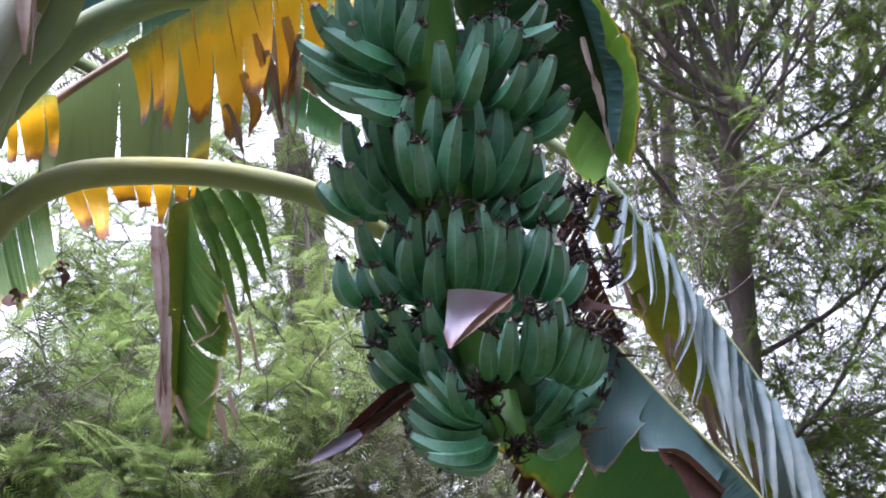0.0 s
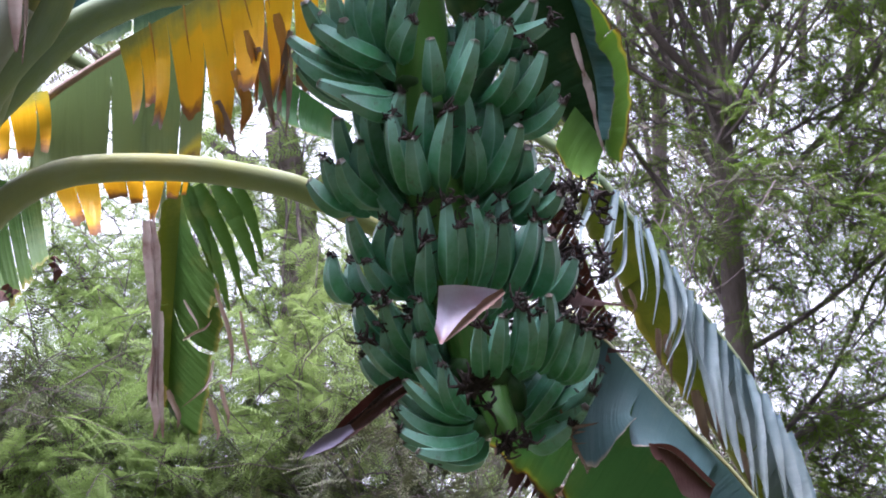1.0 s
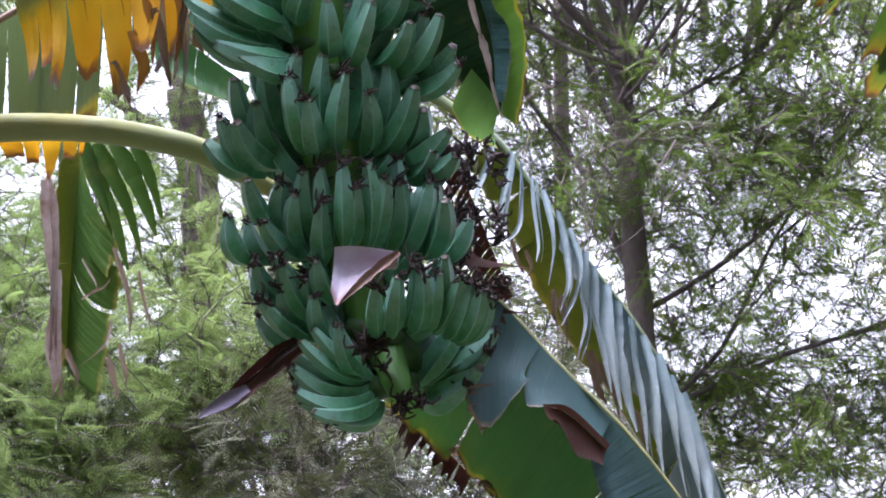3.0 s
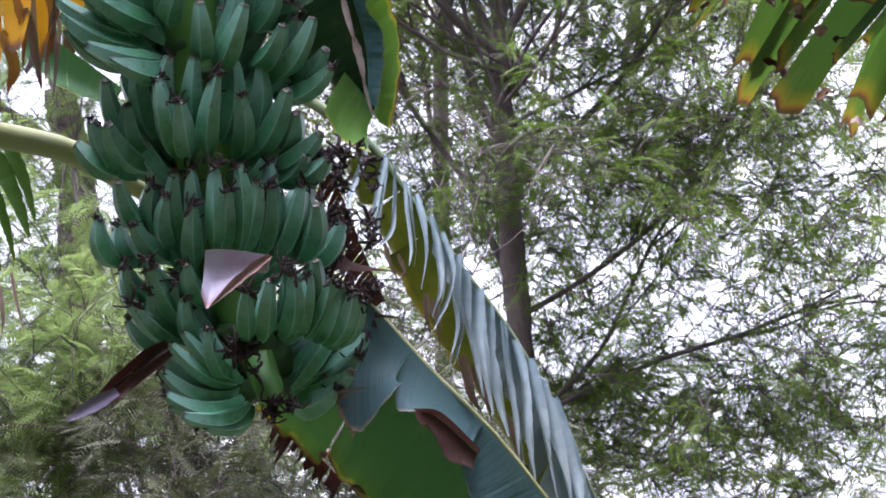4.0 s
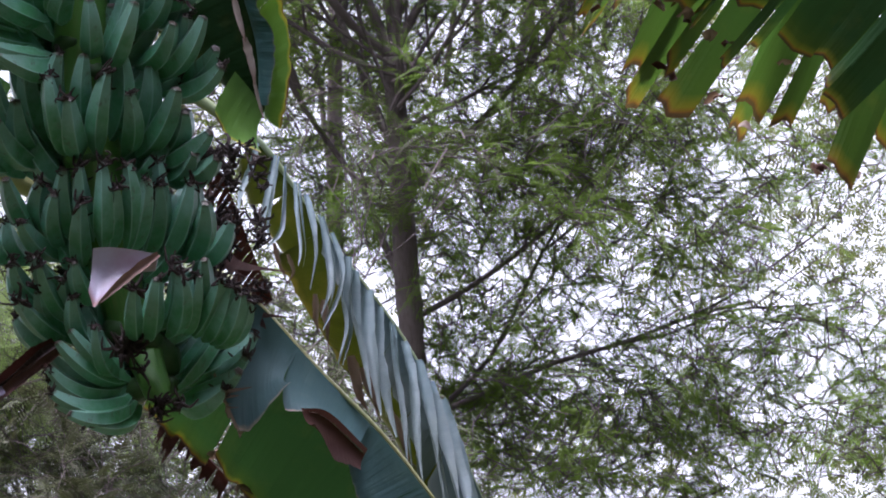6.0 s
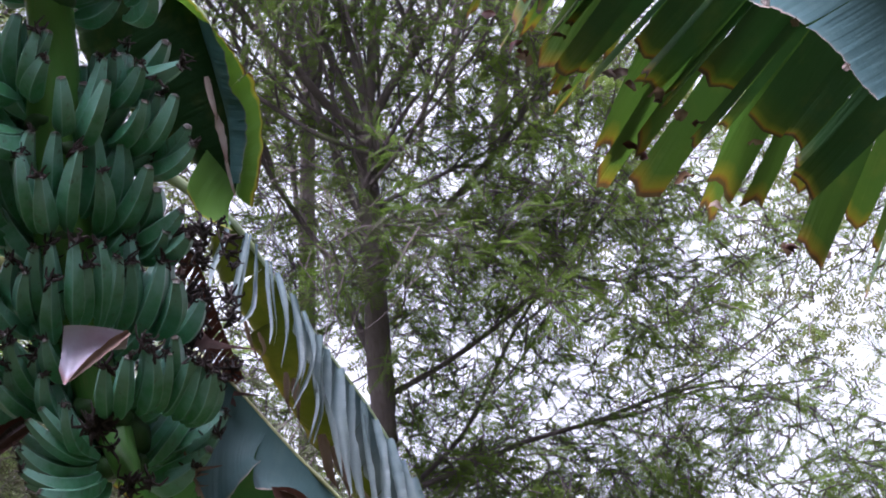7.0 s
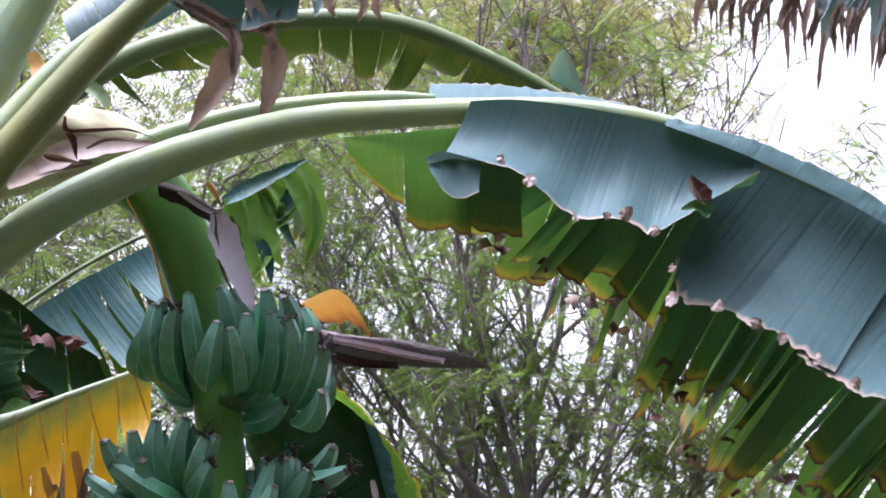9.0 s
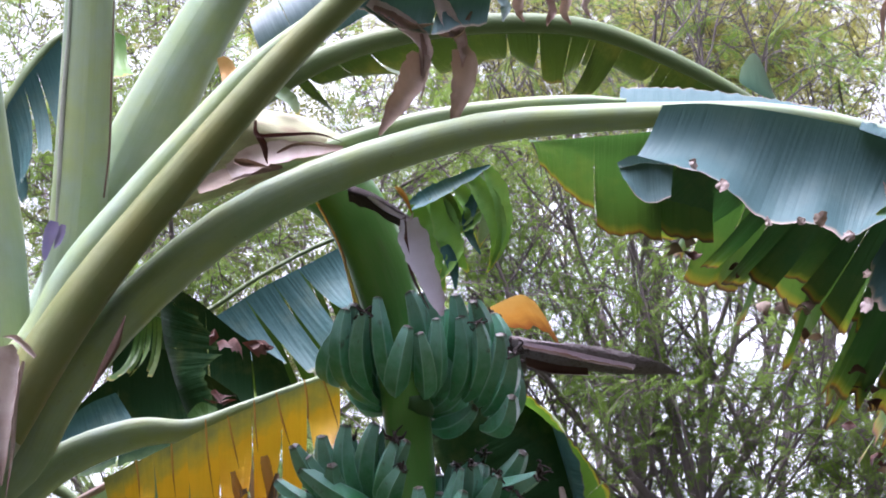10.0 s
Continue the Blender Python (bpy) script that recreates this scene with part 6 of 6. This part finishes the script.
for k, (*way, w) in enumerate(R2_STRIPS):
    ribbon(r2, [((x - 784) / 1000, (441 - y) / 1000, 8.65) for x, y in way], w * 0.0017, rear_green, 800 + k, label="hanging dark green leaf strip", gutter=0.35, turn=0.5)
R2_DRY = [((273, 400), (281, 490), (288, 580), (293, 700), 20), ((284, 400), (292, 480), (290, 600), (283, 720), 14), ((296, 560), (292, 650), (297, 720), (302, 785), 20), ((288, 640), (283, 700), (290, 750), (286, 785), 16), ((392, 648), (384, 685), (366, 706), (336, 730), 5), ((340, 540), (352, 562), (362, 580), (366, 592), 5), ((338, 612), (360, 598), (378, 590), (390, 575), 5), ((440, 560), (446, 600), (456, 640), (462, 668), 6), ((312, 700), (320, 720), (330, 745), (328, 768), 12), ((385, 715), (395, 750), (402, 775), (398, 790), 12), ((405, 690), (412, 720), (418, 745), (416, 765), 8), ((395, 520), (418, 590), (425, 640), (422, 680), 8)]
for k, (*way, w) in enumerate(R2_DRY):
    ribbon(r2, [((x - 784) / 1000, (441 - y) / 1000, 8.46) for x, y in way], w * 0.0018, dry_pale if k < 6 else dead_leaf, 820 + k, name="dead_leaf_ribbon", label="dry shredded leaf ribbon", gutter=0.6, turn=1.0)
r3 = rear_stalk(spots([(-0.93, 0.40), (-0.85, 0.30), (-0.80, 0.15), (-0.78, 0.05)], 6.4), [0.04, 0.025, 0.015, 0.008], "low leaf stalk of the second plant")
blade(r3, spots([(-0.86, 0.16), (-0.78, 0.12), (-0.70, 0.10)], 6.4), spots([(-0.80, -0.10), (-0.74, -0.08), (-0.68, -0.03)], 6.3), rear_green, torn(4, 118), 119, gap=0.06, jag=0.12, label="green leaf half with a torn lower edge")
r4 = rear_stalk(spots([(-0.93, 0.5), (-0.7, 0.62), (-0.5, 0.66), (-0.40, 0.60)], 6.4), [0.04, 0.025, 0.015, 0.006], "dark leaf stalk of the second plant")
blade(r4, spots([(-0.475, 0.688), (-0.466, 0.615), (-0.439, 0.526), (-0.411, 0.461)], 6.38), spots([(-0.396, 0.649), (-0.358, 0.599), (-0.376, 0.548), (-0.337, 0.475)], 6.3), dark_under, [0, 0.42, 1], 121, gap=0.1, bulge=0.03, droop=0.04, jag=0.12, nr=12, label="dark green torn hanging leaf, shade put into its colour")
blade(r4, spots([(-0.515, 0.628), (-0.494, 0.644), (-0.471, 0.660)], 6.45), spots([(-0.554, 0.521), (-0.515, 0.528), (-0.476, 0.554)], 6.4), rear_green, torn(6, 124, 0.6), 125, gap=0.45, early=0.7, slant=0.5, uneven=0.35, jag=0.1, droop=0.05, label="narrow green leaf strip in shade")
# two dark sheets stand in for the deep shade behind these leaves
blade(r4, spots([(-0.644, 0.436), (-0.578, 0.509), (-0.482, 0.583), (-0.421, 0.565), (-0.328, 0.509)], 6.7), spots([(-0.678, 0.345), (-0.579, 0.349), (-0.462, 0.383), (-0.364, 0.417), (-0.295, 0.440)], 6.7), dark_under, torn(3, 122), 123, gap=0.02, label="dark green leaf sheet standing in for deep shade")
blade(r4, spots([(-0.553, 0.600), (-0.487, 0.684), (-0.427, 0.686), (-0.333, 0.619), (-0.251, 0.572)], 6.75), spots([(-0.556, 0.479), (-0.488, 0.502), (-0.406, 0.475), (-0.315, 0.449), (-0.206, 0.473)], 6.75), dark_under, torn(5, 126), 127, gap=0.1, label="dark green leaf sheet standing in for deep shade")
blade(r4, spots([(-0.654, 0.427), (-0.597, 0.479), (-0.543, 0.506)], 6.5), spots([(-0.656, 0.382), (-0.582, 0.400), (-0.484, 0.423)], 6.45), rear_blue, torn(3, 128), 129, gap=0.04, bulge=0.02, label="dark bluish leaf in shade")
blade(r4, spots([(-0.417, 0.472), (-0.393, 0.496), (-0.363, 0.487)], 6.2), spots([(-0.401, 0.453), (-0.376, 0.457), (-0.347, 0.472)], 6.15), rear_green, [0, 1], 130, gap=0.0, bulge=0.02, label="small curled green leaf end")

# orange leaf scrap, dark shreds beside the bunch
blade(bunch, spots([(0.10, 0.68), (0.16, 0.71), (0.19, 0.70)], 5.9), spots([(0.15, 0.64), (0.21, 0.64), (0.245, 0.615)], 5.95), tan_leaf, [0, 1], 131, gap=0.0, bulge=0.008, jag=0.25, curl=0.05, name="leaf_scrap", label="orange dead leaf scrap")
srng = random.Random(9)
blade(bunch, spots([(0.215, 0.09), (0.25, 0.02), (0.285, -0.07), (0.325, -0.16)], 5.22), spots([(0.20, 0.02), (0.215, -0.06), (0.25, -0.14), (0.295, -0.21)], 5.2), maroon_leaf, torn(26, 132, 0.9), 133, gap=0.35, early=0.5, jag=0.5, curl=0.12, droop=0.1, bulge=0.04, uneven=0.5, slant=1.0, wave=0.8, name="leaf_scrap", label="crumpled dark maroon shred beside the bunch")
for k in range(60):
    m = Matrix.Translation(at(srng.uniform(0.20, 0.31), srng.uniform(-0.17, 0.12), srng.uniform(5.10, 5.3))) @ Matrix.Rotation(srng.uniform(0, 6), 4, (srng.random(), srng.random(), 1)) @ Matrix.Scale(srng.uniform(0.6, 1.3), 4)
    part("flower_remnant", srng.choice(REMNANTS), bunch, "dark dry shred beside the bunch", m=m)

# ---------------------------------------------------------------- the withered leaf overhead
foot3 = on_ground(at(1.75, 0, 8.2))
plant3 = thing("banana_plant", foot3, "third banana plant with a withered grey leaf", "banana plant")
tube("pseudostem", [foot3, at(1.74, -0.6, 8.2), at(1.72, 0.4, 8.2), at(1.68, 1.1, 8.2)], [0.13, 0.11, 0.09, 0.06], stem_skin, plant3, n=30, sides=16)
w1 = tube("leaf_stalk", spots([(1.68, 1.05), (1.5, 1.33), (1.25, 1.42), (1.0, 1.37), (0.80, 1.27)], 8.1), [0.05, 0.035, 0.025, 0.018, 0.01], petiole_skin, plant3, "stalk of a withered leaf", n=30, sides=12)
wrng = random.Random(151)
for k in range(30):  # grey-green strips with dead brown ends
    u, v = 0.840 + 0.0122 * (k + wrng.uniform(-0.8, 0.8)), 1.345 + wrng.uniform(-0.01, 0.03)
    fall, lean = 0.07 + 0.0035 * k + wrng.uniform(-0.03, 0.04), wrng.uniform(-0.05, 0.0)
    ribbon(w1, [(u, v), (u + lean * 0.3, v - fall * 0.5), (u + lean, v - fall)], wrng.uniform(0.03, 0.055), wrng.choice((silver, silver, dead_leaf)), 1100 + k, 8.0, label="drooping grey-green leaf strip", gutter=0.4, turn=0.6)
    for j in range(1 + k % 2):
        side = wrng.uniform(-0.012, 0.012)
        ribbon(w1, [(u + lean * 0.7, v - fall * 0.75), (u + lean + side * 0.6, v - fall * 1.05), (u + lean + side, v - fall - wrng.uniform(0.02, 0.09))], wrng.uniform(0.010, 0.028), dead_leaf, 1140 + k + 40 * j, 7.97, name="dead_leaf_ribbon", label="withered brown end of a leaf strip", gutter=0.9, turn=1.6)

# blue-green leaf high up beside the upright stalks
r5 = rear_stalk(spots([(-0.93, 0.5), (-0.86, 0.8), (-0.76, 1.02), (-0.70, 1.12), (-0.66, 1.16)], 6.2), [0.04, 0.03, 0.02, 0.014, 0.006], "upright leaf stalk of the second plant")
blade(r5, spots([(-0.80, 0.95), (-0.74, 1.06), (-0.68, 1.14)], 6.18), spots([(-0.75, 0.84), (-0.71, 0.90), (-0.64, 1.0)], 6.1), rear_blue, torn(4, 161), 162, gap=0.2, droop=0.05, jag=0.15, slant=0.4, label="drooping blue-green leaf strip")
blade(r5, spots([(-0.68, 1.14), (-0.62, 1.17), (-0.56, 1.15)], 6.2), spots([(-0.65, 1.06), (-0.59, 1.08), (-0.53, 1.09)], 6.1), fresh, torn(2, 163), 164, gap=0.1, jag=0.15, label="green leaf tip")


def margin_scraps(parent, edge, n, size, mats, seed, a=0.05, b=0.95):
    """Curled dead scraps along a leaf's torn margin."""
    rng = random.Random(seed)
    line = smooth_line(edge, 60)
    for _ in range(n):
        p = line[int(60 * rng.uniform(a, b))] + Vector((rng.uniform(-0.01, 0.01), rng.uniform(-0.03, 0.0), rng.uniform(-0.01, 0.015)))
        w, h = size * rng.uniform(0.3, 0.9), size * rng.uniform(0.25, 0.7)
        lean = rng.uniform(-0.5, 0.5) * size
        top_edge = [p, p + Vector((w * 0.5, -0.006, 0.005)), p + Vector((w, rng.uniform(-0.01, 0.01), rng.uniform(-0.015, 0.01)))]
        low_edge = [q + Vector((lean, rng.uniform(-0.03, 0.01), -h * rng.uniform(0.5, 1.1))) for q in top_edge]
        blade(parent, top_edge, low_edge, rng.choice(mats), [0, 1], rng.randint(0, 9999), gap=0.2, bulge=rng.uniform(-0.006, 0.006), jag=0.5, nr=6, curl=0.02, dense=8, name="dead_scrap", label="curled dead scrap on the leaf margin")


margin_scraps(big, M_far, 26, 0.036, (maroon_leaf, dead_leaf, dry_brown), 171, 0.1, 0.95)
margin_scraps(big, M_low, 18, 0.036, (maroon_leaf, dead_leaf), 172, 0.1, 0.95)
margin_scraps(low, B_far, 6, 0.05, (maroon_leaf, dead_leaf), 174, 0.0, 0.5)
blade(yellowing, spots([(-0.344, 0.391), (-0.304, 0.406), (-0.259, 0.426)], 5.22), spots([(-0.309, 0.236), (-0.279, 0.221), (-0.256, 0.246)], 5.15), dead_leaf, torn(8, 176, 0.8), 180, gap=0.55, early=0.5, taper=0.7, jag=0.3, curl=0.06, droop=0.06, uneven=0.45, slant=1.0, wave=0.8, name="dead_leaf_ribbon", label="dry brown shred below the yellow strips")
blade(yellowing, spots([(-0.314, 0.321), (-0.244, 0.281), (-0.144, 0.211)], 5.7), spots([(-0.304, 0.236), (-0.234, 0.213), (-0.144, 0.179)], 5.65), green_under, torn(3, 182), 184, gap=0.08, jag=0.1, label="green leaf with a yellow margin behind the bunch")
margin_scraps(r4, spots([(-0.409, 0.618), (-0.364, 0.605), (-0.313, 0.593)], 6.22), 5, 0.06, (maroon_leaf,), 177)
margin_scraps(r4, spots([(-0.379, 0.519), (-0.364, 0.509), (-0.349, 0.500)], 6.18), 2, 0.06, (maroon_leaf,), 179)
margin_scraps(r3, spots([(-0.80, -0.10), (-0.74, -0.08), (-0.68, -0.03)], 6.3), 5, 0.04, (maroon_leaf, yellow_leaf), 178)


def dry_margin(parent, edge, mat, seed, depth, n=12):
    """The thin dry seam along a torn leaf edge."""
    blade(parent, edge, [p + Vector((-0.2 * depth, -0.006, -0.6 * depth)) for p in edge], mat, torn(n, seed, 0.8), seed + 1, gap=0.25, bulge=0.004, droop=0.012, jag=0.9, nr=5, curl=0.015, uneven=0.9, dense=200, name="dry_margin", label="dry brown seam along the leaf margin")


def dead_curl(parent, p, size, mat, rng, label):
    """A small dead flap, rolled and crumpled."""
    n, verts, faces, uvs = 9, [], [], []
    seed = Vector((rng.uniform(0, 90), rng.uniform(0, 90), 0))
    turn = Matrix.Rotation(rng.uniform(-0.9, 0.9), 3, "Y") @ Matrix.Rotation(rng.uniform(-0.8, 0.8), 3, "Z")
    bend = rng.uniform(1.2, 2.6)
    for i in range(n + 1):
        for j in range(n + 1):
            x, y = i / n - 0.5, j / n - 0.5
            x, y = x * math.sqrt(1 - 2 * y * y), y * math.sqrt(1 - 2 * x * x)
            k = 1.1 + 0.4 * noise.noise(Vector((math.atan2(y, x) * 1.6, 3, 0)) + seed)
            a = x * bend
            q = Vector((math.sin(a) / bend, -math.cos(a) / bend, y * rng.uniform(0.92, 1.08))) * k * size
            q += Vector((1, 1, 1)) * 0.12 * size * noise.noise(Vector((x * 4, y * 4, 1)) + seed)
            verts.append(p + turn @ q)
            uvs.append((i / n * 0.3, j / n))
    w = n + 1
    for i in range(n):
        for j in range(n):
            faces.append((i * w + j, (i + 1) * w + j, (i + 1) * w + j + 1, i * w + j + 1))
    part("dead_scrap", mesh("dead_scrap", verts, faces, uvs, [mat]), parent, label)


crng = random.Random(57)
for u, v, d in ((0.474, 0.956, 4.77), (0.536, 0.917, 4.77), (0.590, 0.858, 4.77), (0.641, 0.863, 4.77), (0.687, 0.865, 4.77), (0.732, 0.838, 4.77), (0.787, 0.77, 4.775), (0.8, 0.715, 4.775), (0.86, 0.697, 4.775), (0.93, 0.675, 4.775), (0.985, 0.652, 4.775), (1.05, 0.61, 4.775), (1.1, 0.572, 4.775), (1.17, 0.553, 4.775), (1.25, 0.535, 4.775), (1.34, 0.5, 4.775), (1.42, 0.42, 4.775)):
    dead_curl(big, at(u + crng.uniform(-0.02, 0.02), v + 0.004, d), crng.uniform(0.012, 0.027), crng.choice((dry_pale, dry_pale, dead_leaf)), crng, "curled whitish-brown dead flap on the leaf margin")
dry_margin(low, spots([(0.225, -0.29), (0.255, -0.36), (0.275, -0.40)], 5.04), dead_leaf, 189, 0.02, 6)
# bruise on the upright stalk, curled bud-like scrap on the big leaf
ribbon(plant, [(-0.672, 0.815), (-0.681, 0.781), (-0.687, 0.743)], 0.0252, violet_stain, 1050, 4.935, name="bruise", label="dark violet bruise on the leaf stalk", gutter=0.1, turn=0.1)
ribbon(plant, [(-0.656, 0.810), (-0.663, 0.782), (-0.670, 0.766)], 0.0165, violet_stain, 1051, 4.935, name="bruise", label="dark violet bruise on the leaf stalk", gutter=0.1, turn=0.1)
ribbon(big, [(0.848, 0.880), (0.824, 0.892), (0.793, 0.886)], 0.0317, green_under, 1180, 4.740, name="dead_scrap", label="curled green scrap on the leaf", gutter=0.7, turn=0.5)
ribbon(big, [(0.841, 0.900), (0.823, 0.925), (0.810, 0.949)], 0.0317, maroon_leaf, 1181, 4.740, name="dead_scrap", label="curled brown scrap on the leaf", gutter=0.9, turn=0.8)
ribbon(big, [(0.827, 0.904), (0.813, 0.924), (0.804, 0.947)], 0.0112, dry_pale, 1182, 4.740, name="dead_scrap", label="pale edge of a curled scrap", gutter=0.8, turn=0.8)
# torn papery sheaths low on the stalks, brown fold at the crown
tube("dry_fold", spots([(-0.538, 0.651), (-0.553, 0.605), (-0.573, 0.559), (-0.594, 0.508)], 4.8), [0.002, 0.009, 0.007, 0.001], dry_brown, plant, "brown shredded sheath edge", n=30, sides=8, flat=0.5, wobble=0.9)
blade(plant, spots([(-0.398, 1.122), (-0.384, 1.127), (-0.369, 1.119)], 5.0), spots([(-0.385, 1.075), (-0.359, 1.074), (-0.337, 1.091)], 4.98), tan_leaf, [0, 1], 197, gap=0.0, bulge=0.01, jag=0.2, name="leaf_scrap", label="yellowish-brown dry scrap on the stalk")
